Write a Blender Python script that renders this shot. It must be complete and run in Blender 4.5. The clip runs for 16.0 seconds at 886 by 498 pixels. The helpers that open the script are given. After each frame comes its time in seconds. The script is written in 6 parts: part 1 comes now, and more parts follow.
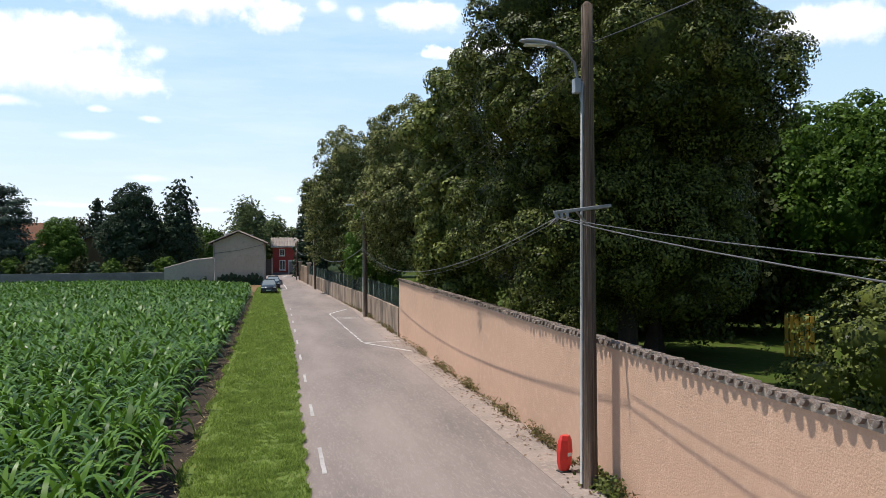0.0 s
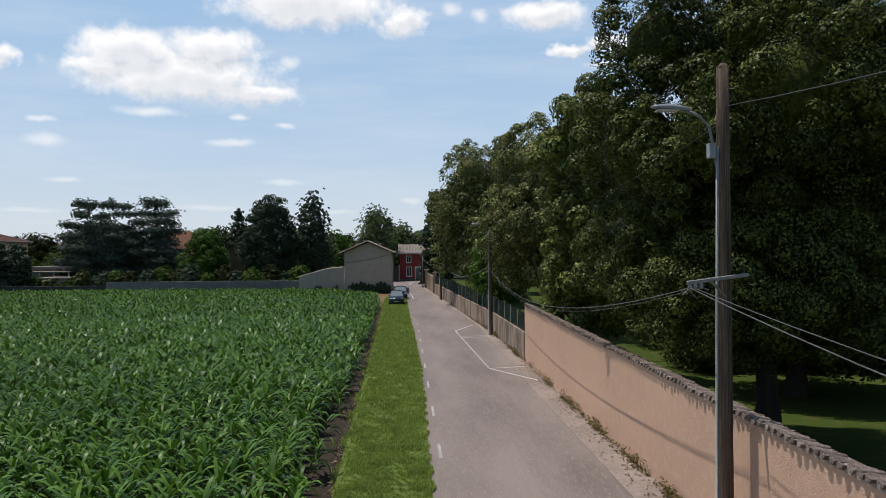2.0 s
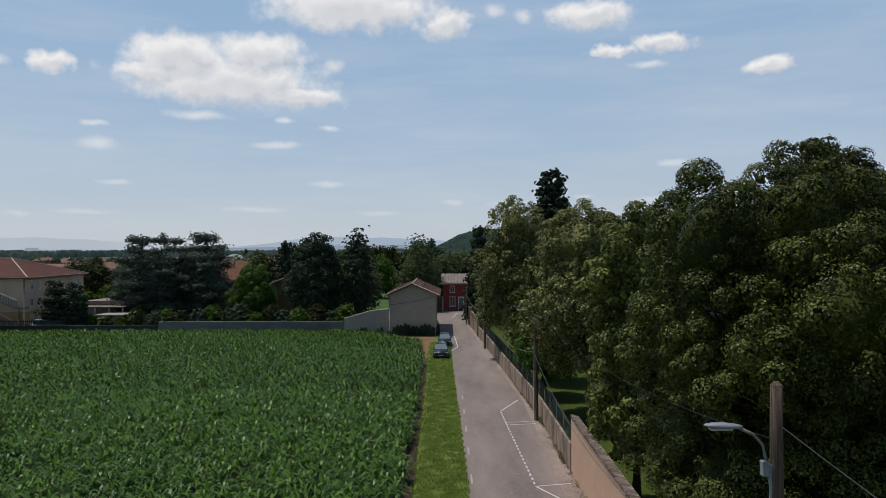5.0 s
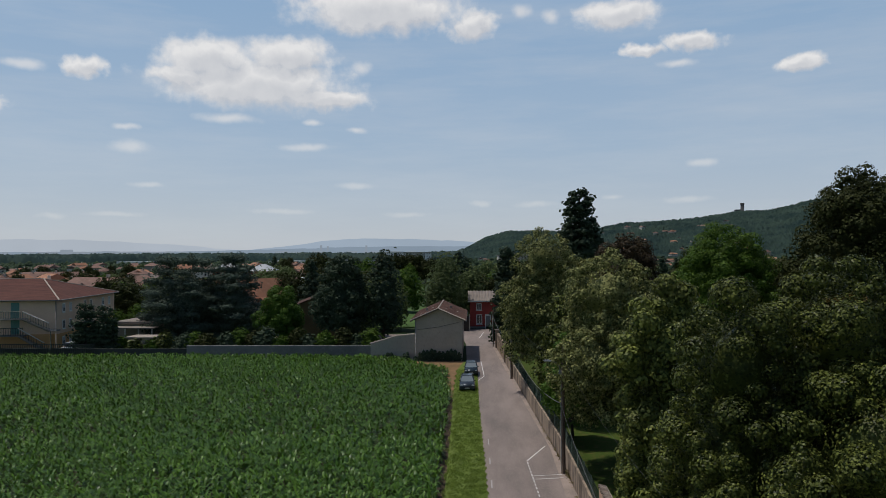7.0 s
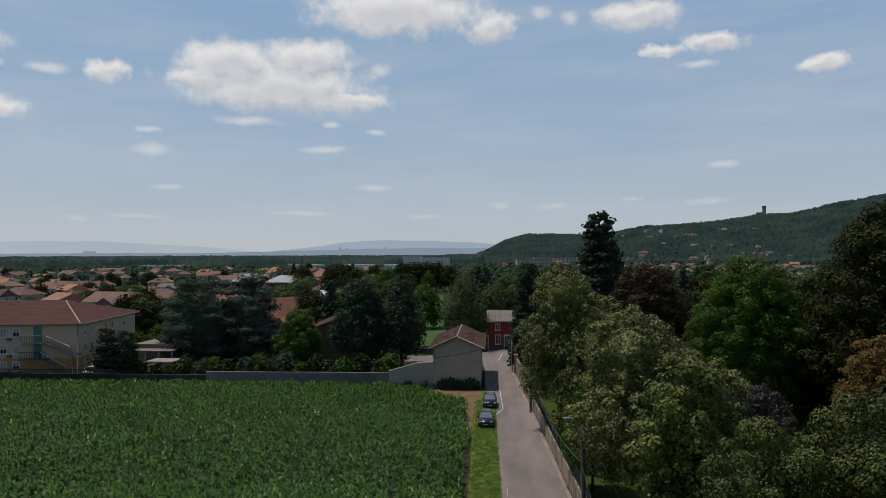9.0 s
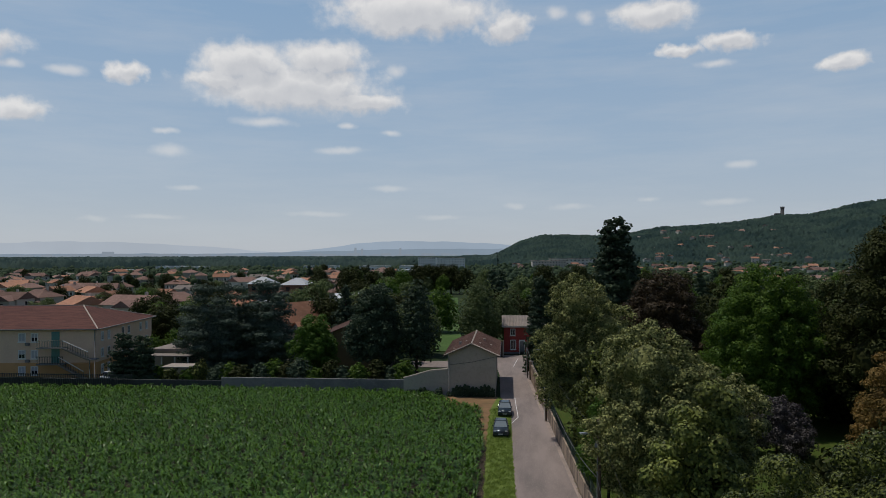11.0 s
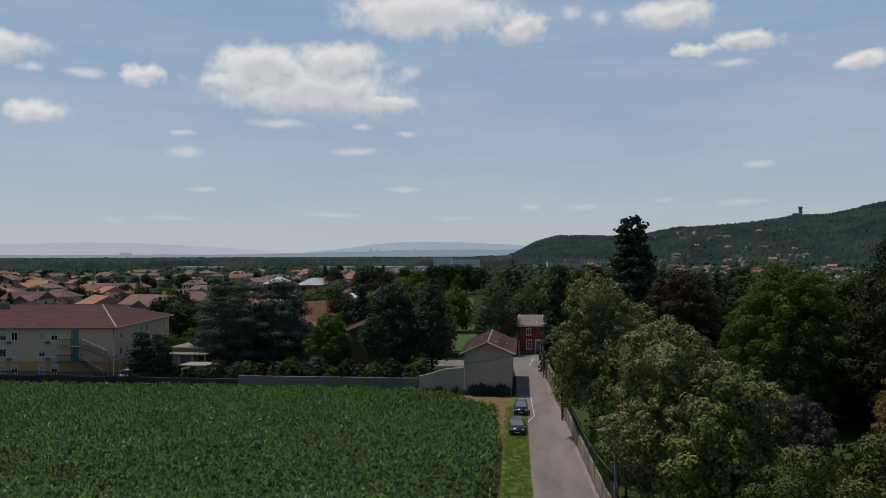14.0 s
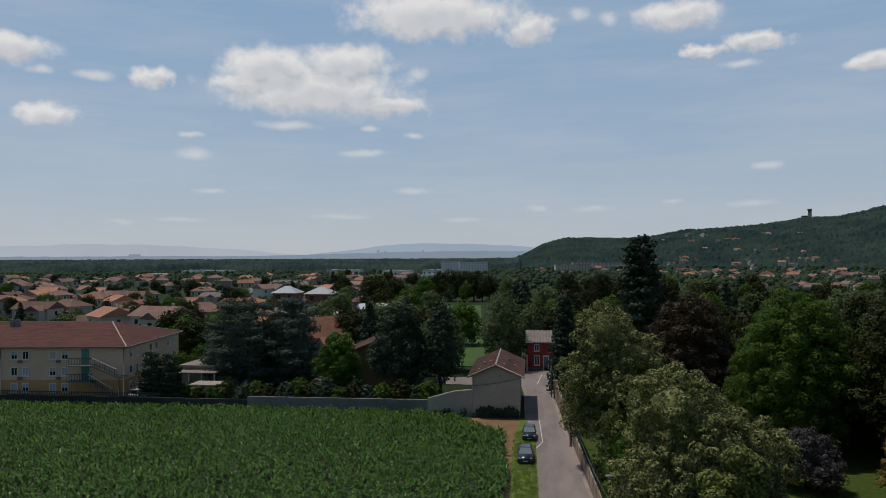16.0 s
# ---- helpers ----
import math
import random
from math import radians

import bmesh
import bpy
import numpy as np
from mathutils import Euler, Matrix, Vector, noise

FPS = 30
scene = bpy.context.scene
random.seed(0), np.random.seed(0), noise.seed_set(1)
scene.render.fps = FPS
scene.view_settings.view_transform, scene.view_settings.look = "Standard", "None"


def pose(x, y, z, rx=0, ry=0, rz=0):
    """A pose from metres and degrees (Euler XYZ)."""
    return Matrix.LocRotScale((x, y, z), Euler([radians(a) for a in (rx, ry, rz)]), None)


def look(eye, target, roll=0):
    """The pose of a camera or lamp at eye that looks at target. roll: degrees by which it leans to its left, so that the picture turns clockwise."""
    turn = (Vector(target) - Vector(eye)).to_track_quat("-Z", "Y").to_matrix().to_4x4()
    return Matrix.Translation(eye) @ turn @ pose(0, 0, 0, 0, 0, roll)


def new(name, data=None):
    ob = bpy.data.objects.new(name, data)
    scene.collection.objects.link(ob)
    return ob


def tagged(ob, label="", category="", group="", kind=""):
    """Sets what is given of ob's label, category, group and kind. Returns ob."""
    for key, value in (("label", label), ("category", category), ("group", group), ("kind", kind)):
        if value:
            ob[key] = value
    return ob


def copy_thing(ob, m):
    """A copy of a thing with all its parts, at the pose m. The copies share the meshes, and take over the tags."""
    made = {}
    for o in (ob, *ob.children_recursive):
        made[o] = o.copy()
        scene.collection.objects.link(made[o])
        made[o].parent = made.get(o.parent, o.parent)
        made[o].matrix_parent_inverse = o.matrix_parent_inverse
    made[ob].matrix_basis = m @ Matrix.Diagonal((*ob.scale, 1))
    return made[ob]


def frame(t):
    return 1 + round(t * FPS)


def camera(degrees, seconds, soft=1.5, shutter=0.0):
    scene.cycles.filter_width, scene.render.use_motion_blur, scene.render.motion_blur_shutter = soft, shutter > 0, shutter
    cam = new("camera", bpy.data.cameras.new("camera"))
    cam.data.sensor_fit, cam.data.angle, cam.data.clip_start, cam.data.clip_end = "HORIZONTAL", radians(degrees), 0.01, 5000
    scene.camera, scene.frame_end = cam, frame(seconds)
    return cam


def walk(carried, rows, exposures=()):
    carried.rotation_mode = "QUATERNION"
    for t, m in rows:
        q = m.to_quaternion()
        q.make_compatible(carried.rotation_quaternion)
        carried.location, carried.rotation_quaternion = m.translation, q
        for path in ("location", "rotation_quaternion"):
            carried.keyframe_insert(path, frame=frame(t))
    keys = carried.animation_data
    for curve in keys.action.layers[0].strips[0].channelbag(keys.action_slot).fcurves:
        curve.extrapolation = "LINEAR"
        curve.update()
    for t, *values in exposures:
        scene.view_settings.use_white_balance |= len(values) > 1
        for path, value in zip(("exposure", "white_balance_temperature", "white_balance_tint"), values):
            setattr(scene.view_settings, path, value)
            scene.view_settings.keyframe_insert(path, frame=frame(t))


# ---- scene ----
cam = camera(61.0, 16.0, soft=0.85)
PATH = [
    (0, (0.203, -0.214, 3.958), (0.631, 1.74, 3.961), -0.39),
    (0.5, (0.167, -0.22, 3.982), (0.432, 1.762, 3.987), -0.43),
    (1, (0.167, -0.233, 3.96), (0.389, 1.755, 3.965), -0.38),
    (1.5, (0.131, -0.281, 4.344), (0.251, 1.715, 4.35), -0.39),
    (2, (0.119, -0.355, 5.073), (0.221, 1.642, 5.079), -0.38),
    (2.5, (0.089, -0.42, 5.893), (0.175, 1.578, 5.903), -0.27),
    (3, (0.031, -0.458, 6.73), (0.103, 1.541, 6.74), -0.23),
    (3.5, (-0.037, -0.576, 7.57), (0.023, 1.423, 7.58), -0.17),
    (4, (-0.081, -0.731, 8.425), (-0.034, 1.268, 8.437), -0.04),
    (4.5, (-0.08, -0.758, 9.302), (-0.066, 1.242, 9.312), -0.13),
    (5, (-0.098, -0.756, 10.152), (-0.108, 1.244, 10.161), -0.17),
    (7.5, (0.077, -0.03, 13.889), (-0.02, 1.968, 13.901), -0.21),
    (8, (0.085, 0.058, 14.765), (-0.024, 2.055, 14.778), -0.14),
    (8.5, (0.081, 0.141, 15.509), (-0.039, 2.138, 15.524), -0.16),
    (9, (0.031, 0.212, 16.256), (-0.101, 2.208, 16.271), -0.19),
    (11.5, (0.065, 0.568, 16.989), (-0.115, 2.56, 17.006), -0.17),
    (12, (0.017, 0.608, 16.846), (-0.17, 2.599, 16.862), -0.23),
    (12.5, (0.006, 0.576, 16.733), (-0.189, 2.566, 16.748), -0.23),
    (13, (0.033, 0.541, 16.562), (-0.169, 2.53, 16.58), -0.2),
    (13.5, (0.028, 0.564, 16.632), (-0.18, 2.553, 16.651), -0.17),
    (14, (-0.039, 0.502, 16.731), (-0.251, 2.491, 16.75), -0.18),
    (14.5, (0.01, 0.462, 16.993), (-0.209, 2.45, 17.013), -0.15),
    (15, (0.032, 0.423, 17.59), (-0.193, 2.41, 17.611), -0.16),
    (15.5, (0.04, 0.37, 18.393), (-0.19, 2.357, 18.416), -0.17),
    (16, (-0.093, 0.301, 19.303), (-0.325, 2.288, 19.325), -0.18),
]
EXPOSURES = [(0.0, 0.12), (0.5, -0.13), (1.0, -0.27), (2.0, -0.39), (3.0, -0.5), (5.0, -0.7), (9.0, -0.89), (16.0, -0.93)]
walk(cam, [(t, look(eye, target, roll)) for t, eye, target, roll in PATH], EXPOSURES)

# ---- light ----
TO_SUN = Vector((-1.02, 0.50, 3.06)).normalized()
world = bpy.data.worlds.new("summer_sky")
scene.world = world
world.use_nodes = True
wn, wl = world.node_tree.nodes, world.node_tree.links
wn.clear()
sky = wn.new("ShaderNodeTexSky")
sky.sky_type, sky.sun_disc = "NISHITA", False
sky.sun_elevation = math.asin(TO_SUN.z)
sky.sun_rotation = math.atan2(TO_SUN.x, TO_SUN.y) % (2 * math.pi)
sky.air_density, sky.dust_density, sky.ozone_density, sky.altitude = 1.0, 0.7, 1.6, 200
bg = wn.new("ShaderNodeBackground")
bg.inputs["Strength"].default_value = 0.115
out = wn.new("ShaderNodeOutputWorld")
wl.new(sky.outputs[0], bg.inputs[0])
wl.new(bg.outputs[0], out.inputs[0])
sun = new("sun", bpy.data.lights.new("sun", "SUN"))
sun.data.energy, sun.data.angle, sun.data.color = 4.1, radians(0.53), (1.0, 0.95, 0.87)
sun.matrix_world = look((0, 0, 60), Vector((0, 0, 60)) - TO_SUN)

# ---- materials ----
MATS = {}


def shader(name):
    m = bpy.data.materials.new(name)
    m.use_nodes = True
    n, l = m.node_tree.nodes, m.node_tree.links
    return m, n, l, n["Principled BSDF"]


def noise_node(n, l, coords, scale, detail=4.0, rough=0.6):
    t = n.new("ShaderNodeTexNoise")
    t.inputs["Scale"].default_value, t.inputs["Detail"].default_value, t.inputs["Roughness"].default_value = scale, detail, rough
    l.new(coords, t.inputs["Vector"])
    return t.outputs["Fac"]


def mix_colour(n, l, fac, a, b, lo=0.35, hi=0.65):
    """Blend of two colours (or sockets) where fac runs from lo to hi."""
    r = n.new("ShaderNodeMapRange")
    r.inputs["From Min"].default_value, r.inputs["From Max"].default_value = lo, hi
    l.new(fac, r.inputs["Value"])
    m = n.new("ShaderNodeMix")
    m.data_type = "RGBA"
    l.new(r.outputs[0], m.inputs["Factor"])
    for key, v in (("A", a), ("B", b)):
        sock = [s for s in m.inputs if s.name == key and s.type == "RGBA"][0]
        if isinstance(v, tuple):
            sock.default_value = (*v, 1)
        else:
            l.new(v, sock)
    return [o for o in m.outputs if o.type == "RGBA"][0]


def surface(name, a, b, c=None, rough=0.8, big=0.4, small=12.0, bump=0.2, bump_scale=None, metal=0.0, stretch=None, vary=0.0, lo=0.35, hi=0.65):
    """A weathered surface: two tones in large patches, a third in fine grain, with fine relief."""
    if name in MATS:
        return MATS[name]
    m, n, l, p = shader(name)
    co = n.new("ShaderNodeTexCoord").outputs["Object"]
    if stretch:
        mp = n.new("ShaderNodeMapping")
        mp.inputs["Scale"].default_value = stretch
        l.new(co, mp.inputs["Vector"])
        co = mp.outputs[0]
    col = mix_colour(n, l, noise_node(n, l, co, big), a, b, lo, hi)
    if c:
        col = mix_colour(n, l, noise_node(n, l, co, small, 6.0, 0.7), col, c, 0.5, 0.75)
    if vary:
        info = n.new("ShaderNodeObjectInfo").outputs["Random"]
        hsv = n.new("ShaderNodeHueSaturation")
        r = n.new("ShaderNodeMapRange")
        r.inputs["To Min"].default_value, r.inputs["To Max"].default_value = 1 - vary, 1 + vary
        l.new(info, r.inputs["Value"])
        l.new(r.outputs[0], hsv.inputs["Value"])
        l.new(col, hsv.inputs["Color"])
        col = hsv.outputs[0]
    l.new(col, p.inputs["Base Color"])
    p.inputs["Roughness"].default_value, p.inputs["Metallic"].default_value = rough, metal
    p.inputs["Specular IOR Level"].default_value = 0.5 if rough < 0.85 or "asphalt" in name else 0.06
    if bump:
        bp = n.new("ShaderNodeBump")
        bp.inputs["Strength"].default_value, bp.inputs["Distance"].default_value = bump, 0.02
        l.new(noise_node(n, l, co, bump_scale or small * 2, 5.0), bp.inputs["Height"])
        l.new(bp.outputs[0], p.inputs["Normal"])
    MATS[name] = m
    return m


def foliage(name, dark, light, rough=0.5, through_light=0.25, patch=0.25, third=None, gloss=0.12):
    """Leaves: tone varies leaf by leaf and in large patches; some light passes through."""
    if name in MATS:
        return MATS[name]
    m, n, l, p = shader(name)
    isl = n.new("ShaderNodeNewGeometry").outputs["Random Per Island"]
    co = n.new("ShaderNodeTexCoord").outputs["Object"]
    col = mix_colour(n, l, isl, dark, light, 0.0, 1.0)
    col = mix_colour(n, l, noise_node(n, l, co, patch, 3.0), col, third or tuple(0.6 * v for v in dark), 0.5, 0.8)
    l.new(col, p.inputs["Base Color"])
    p.inputs["Roughness"].default_value = rough
    p.inputs["Specular IOR Level"].default_value = gloss
    tr = n.new("ShaderNodeBsdfTranslucent")
    l.new(col, tr.inputs["Color"])
    mx = n.new("ShaderNodeMixShader")
    mx.inputs[0].default_value = through_light
    l.new(p.outputs[0], mx.inputs[1])
    l.new(tr.outputs[0], mx.inputs[2])
    l.new(mx.outputs[0], n["Material Output"].inputs["Surface"])
    MATS[name] = m
    return m


def glass(name, colour=(0.02, 0.025, 0.03), rough=0.05):
    if name in MATS:
        return MATS[name]
    m, n, l, p = shader(name)
    p.inputs["Base Color"].default_value = (*colour, 1)
    p.inputs["Roughness"].default_value = rough
    p.inputs["Specular IOR Level"].default_value = 0.8
    MATS[name] = m
    return m


ASPHALT = surface("asphalt", (0.285, 0.226, 0.200), (0.168, 0.136, 0.122), (0.335, 0.275, 0.245), 0.85, 0.45, 22.0, 0.3, 60.0, stretch=(1.0, 0.22, 1.0))
SHOULDER = surface("worn_shoulder", (0.37, 0.295, 0.255), (0.25, 0.205, 0.18), (0.44, 0.36, 0.31), 0.9, 0.5, 14.0, 0.5, 40.0)
NEW_PAINT = surface("fresh_road_paint", (0.72, 0.70, 0.68), (0.62, 0.60, 0.58), (0.5, 0.47, 0.45), 0.7, 1.3, 9.0, 0.1)
PAINT = surface("road_paint", (0.50, 0.47, 0.45), (0.36, 0.33, 0.31), (0.30, 0.265, 0.25), 0.7, 1.3, 9.0, 0.1)
RENDER_WALL = surface("salmon_render", (0.68, 0.44, 0.31), (0.61, 0.395, 0.28), (0.73, 0.495, 0.36), 0.9, 0.35, 5.0, 0.5, 32.0)
STAINED_WALL = surface("stained_render", (0.38, 0.29, 0.215), (0.15, 0.118, 0.095), (0.46, 0.36, 0.28), 0.95, 0.9, 3.0, 0.5, 25.0, stretch=(1.0, 1.0, 0.3), lo=0.42, hi=0.6)
TILE = surface("old_clay_tile", (0.25, 0.185, 0.145), (0.14, 0.115, 0.10), (0.40, 0.35, 0.31), 0.9, 2.0, 14.0, 0.6, 40.0, vary=0.3)
MORTAR = surface("mortar", (0.42, 0.36, 0.31), (0.32, 0.27, 0.23), (0.5, 0.45, 0.4), 0.95, 2.0, 10.0, 0.5)
WOOD_POLE = surface("weathered_pole", (0.19, 0.135, 0.10), (0.06, 0.045, 0.036), (0.36, 0.30, 0.24), 0.85, 2.2, 9.0, 1.0, 30.0, stretch=(5.0, 5.0, 0.10))
GALV = surface("galvanised_steel", (0.30, 0.30, 0.30), (0.23, 0.23, 0.23), None, 0.6, 4.0, 10.0, 0.05, metal=0.3)
CONDUIT = surface("pale_conduit", (0.42, 0.41, 0.39), (0.34, 0.33, 0.31), None, 0.6, 3.0, 10.0, 0.05)
LAMP_GREY = surface("lamp_grey", (0.30, 0.32, 0.35), (0.26, 0.28, 0.31), None, 0.35, 4.0, 10.0, 0.0)
CABLE = surface("cable", (0.10, 0.10, 0.105), (0.14, 0.14, 0.145), None, 0.5, 4.0, 10.0, 0.0)
DARK_WIRE = surface("dark_wire", (0.03, 0.03, 0.032), (0.04, 0.04, 0.042), None, 0.6, 4.0, 10.0, 0.0)
RED_PLASTIC = surface("red_plastic", (0.72, 0.035, 0.025), (0.62, 0.03, 0.022), None, 0.4, 6.0, 10.0, 0.05)
WHITE_PLASTIC = surface("white_plastic", (0.7, 0.7, 0.66), (0.6, 0.6, 0.57), None, 0.4, 6.0, 10.0, 0.0)
# field soil, its tone lowered to hold the shade beneath the maize
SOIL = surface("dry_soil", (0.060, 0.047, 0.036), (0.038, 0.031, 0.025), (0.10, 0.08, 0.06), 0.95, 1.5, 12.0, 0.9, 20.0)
BARE_EARTH = surface("bare_earth", (0.28, 0.165, 0.09), (0.18, 0.115, 0.065), (0.14, 0.14, 0.055), 0.95, 0.5, 5.0, 0.6, 12.0)
TURF = surface("turf", (0.15, 0.205, 0.045), (0.10, 0.145, 0.034), (0.20, 0.205, 0.08), 0.95, 0.9, 16.0, 1.0, 24.0)
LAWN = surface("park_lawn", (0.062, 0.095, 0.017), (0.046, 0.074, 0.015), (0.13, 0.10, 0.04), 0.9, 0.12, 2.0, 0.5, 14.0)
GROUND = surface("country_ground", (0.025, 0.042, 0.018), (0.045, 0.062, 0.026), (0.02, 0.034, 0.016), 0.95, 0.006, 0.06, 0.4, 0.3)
BARK = surface("bark", (0.075, 0.06, 0.048), (0.045, 0.037, 0.03), (0.11, 0.09, 0.075), 0.95, 1.5, 14.0, 0.9, 25.0, stretch=(3.0, 3.0, 0.5))
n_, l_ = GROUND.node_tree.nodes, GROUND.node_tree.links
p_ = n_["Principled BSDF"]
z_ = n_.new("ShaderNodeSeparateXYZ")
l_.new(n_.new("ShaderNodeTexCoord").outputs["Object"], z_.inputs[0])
# rising ground blends to the haze-blued green of the ridge woods
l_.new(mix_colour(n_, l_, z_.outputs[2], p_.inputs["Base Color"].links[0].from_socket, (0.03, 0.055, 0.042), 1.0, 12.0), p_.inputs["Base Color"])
CORN_LEAF = foliage("corn_leaf", (0.024, 0.076, 0.006), (0.135, 0.255, 0.030), 0.4, 0.2, 0.12, (0.045, 0.11, 0.009), gloss=0.24)
GRASS_BLADE = foliage("grass_blade", (0.10, 0.17, 0.026), (0.40, 0.50, 0.12), 0.6, 0.35, 1.3, (0.13, 0.19, 0.04))
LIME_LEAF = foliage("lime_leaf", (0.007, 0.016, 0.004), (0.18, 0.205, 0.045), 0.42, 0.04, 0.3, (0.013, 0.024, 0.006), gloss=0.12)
FLOWER_LEAF = foliage("flowering_lime_leaf", (0.026, 0.044, 0.012), (0.40, 0.40, 0.15), 0.55, 0.05, 0.3, (0.04, 0.06, 0.016), gloss=0.08)
OLIVE_LEAF = foliage("olive_leaf", (0.03, 0.05, 0.012), (0.30, 0.33, 0.08), 0.45, 0.15, 0.3, (0.07, 0.07, 0.022))
DARK_LEAF = foliage("dark_leaf", (0.026, 0.034, 0.010), (0.064, 0.072, 0.021), 0.6, 0.1, 0.3, (0.034, 0.037, 0.012), gloss=0.08)
BRIGHT_LEAF = foliage("bright_leaf", (0.05, 0.105, 0.016), (0.125, 0.22, 0.032), 0.55, 0.2, 0.3)
FRESH_LEAF = foliage("fresh_leaf", (0.04, 0.085, 0.013), (0.13, 0.21, 0.028), 0.5, 0.35, 0.3, (0.06, 0.13, 0.02))
COPPER_LEAF = foliage("copper_leaf", (0.04, 0.03, 0.018), (0.085, 0.06, 0.03), 0.5, 0.15, 0.3, (0.05, 0.028, 0.018))
PURPLE_LEAF = foliage("purple_leaf", (0.05, 0.044, 0.044), (0.13, 0.115, 0.11), 0.45, 0.1, 0.5)
RUSTY_LEAF = foliage("rusty_leaf", (0.15, 0.10, 0.03), (0.30, 0.19, 0.06), 0.6, 0.25, 0.5, (0.09, 0.08, 0.025))
CONIFER_LEAF = foliage("conifer_needle", (0.034, 0.058, 0.032), (0.08, 0.112, 0.066), 0.6, 0.1, 0.3)
CEDAR_LEAF = foliage("cedar_needle", (0.065, 0.095, 0.072), (0.14, 0.18, 0.13), 0.6, 0.1, 0.3)
BIRCH_LEAF = foliage("pale_leaf", (0.09, 0.13, 0.045), (0.19, 0.23, 0.09), 0.5, 0.3, 0.3)
WOODS = foliage("far_woods_leaf", (0.022, 0.042, 0.022), (0.05, 0.075, 0.034), 0.8, 0.05, 0.02, (0.03, 0.052, 0.03))
# far woods: distance haze is mixed into these greens as a blue tint
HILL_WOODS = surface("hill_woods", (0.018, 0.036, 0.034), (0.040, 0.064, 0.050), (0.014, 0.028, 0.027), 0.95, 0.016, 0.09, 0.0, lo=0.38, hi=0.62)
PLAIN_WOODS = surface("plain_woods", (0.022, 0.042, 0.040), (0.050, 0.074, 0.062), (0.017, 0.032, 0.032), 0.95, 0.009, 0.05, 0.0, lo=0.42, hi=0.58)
BEIGE_WALL = surface("beige_gable", (0.50, 0.45, 0.38), (0.43, 0.385, 0.325), (0.36, 0.32, 0.27), 0.9, 0.4, 2.5, 0.15, 30.0)
GREY_WALL = surface("grey_concrete", (0.25, 0.245, 0.235), (0.18, 0.178, 0.172), (0.30, 0.29, 0.28), 0.9, 0.4, 3.0, 0.3, 20.0)
RED_WALL = surface("red_facade", (0.40, 0.075, 0.062), (0.34, 0.065, 0.054), (0.44, 0.095, 0.08), 0.85, 0.5, 4.0, 0.15)
WHITE_PAINT = surface("white_paint", (0.78, 0.76, 0.72), (0.70, 0.68, 0.64), None, 0.6, 2.0, 10.0, 0.05)
CREAM_WALL = surface("cream_facade", (0.80, 0.58, 0.42), (0.72, 0.52, 0.37), (0.84, 0.63, 0.47), 0.85, 0.3, 4.0, 0.1)
OCHRE_BAND = surface("ochre_band", (0.66, 0.38, 0.17), (0.60, 0.345, 0.155), None, 0.85, 0.4, 4.0, 0.1)
ROOF_TILE = surface("terracotta_roof", (0.145, 0.066, 0.052), (0.085, 0.042, 0.036), (0.16, 0.085, 0.07), 0.85, 0.5, 6.0, 0.5, 10.0, stretch=(1.0, 4.0, 1.0))
BROWN_ROOF = surface("brown_roof", (0.115, 0.066, 0.055), (0.07, 0.042, 0.036), (0.17, 0.115, 0.095), 0.85, 0.8, 8.0, 0.6, 9.0)
PALE_ROOF = surface("grey_roof", (0.27, 0.225, 0.19), (0.20, 0.165, 0.14), (0.32, 0.27, 0.23), 0.8, 0.6, 8.0, 0.4, 12.0)
DARK_FENCE = surface("dark_fence", (0.035, 0.04, 0.038), (0.05, 0.055, 0.05), None, 0.7, 3.0, 10.0, 0.1)
GREEN_MESH = surface("green_mesh", (0.02, 0.045, 0.03), (0.03, 0.055, 0.038), None, 0.6, 3.0, 10.0, 0.0)
YELLOW = surface("yellow_wood", (0.60, 0.36, 0.04), (0.52, 0.31, 0.035), None, 0.7, 2.0, 8.0, 0.2)
TOWN_WALL = surface("town_wall", (0.46, 0.40, 0.33), (0.38, 0.33, 0.27), None, 0.9, 0.05, 1.0, 0.0, vary=0.3)
TOWN_CREAM = surface("town_cream", (0.66, 0.60, 0.52), (0.58, 0.52, 0.45), None, 0.9, 0.05, 1.0, 0.0, vary=0.25)
TOWN_ROOF = surface("town_roof", (0.25, 0.155, 0.125), (0.17, 0.11, 0.09), (0.31, 0.21, 0.175), 0.9, 0.25, 1.5, 0.3, 4.0, vary=0.35)
TOWN_ORANGE = surface("town_orange_roof", (0.40, 0.20, 0.125), (0.28, 0.15, 0.10), (0.46, 0.28, 0.2), 0.9, 0.25, 1.5, 0.3, 4.0, vary=0.3)
TOWN_GREY = surface("town_grey_roof", (0.24, 0.205, 0.18), (0.18, 0.155, 0.135), (0.30, 0.26, 0.23), 0.9, 0.25, 1.5, 0.3, 4.0, vary=0.3)
WHITE_METAL = surface("white_metal_roof", (0.60, 0.61, 0.63), (0.52, 0.53, 0.55), None, 0.6, 0.3, 2.0, 0.1)
ROLLER = surface("roller_shutter", (0.46, 0.47, 0.49), (0.40, 0.41, 0.43), None, 0.6, 2.0, 10.0, 0.05)
PANE = glass("window_pane")
CAR_PAINT = surface("dark_car_paint", (0.03, 0.045, 0.055), (0.026, 0.04, 0.05), None, 0.18, 1.0, 5.0, 0.0, metal=0.3)
CAR_PAINT_GREY = surface("grey_car_paint", (0.05, 0.065, 0.078), (0.045, 0.058, 0.07), None, 0.2, 1.0, 5.0, 0.0, metal=0.4)
# pale base colour paints the sky's reflection into the windscreens
CAR_GLASS = glass("car_glass", (0.19, 0.225, 0.24), 0.04)
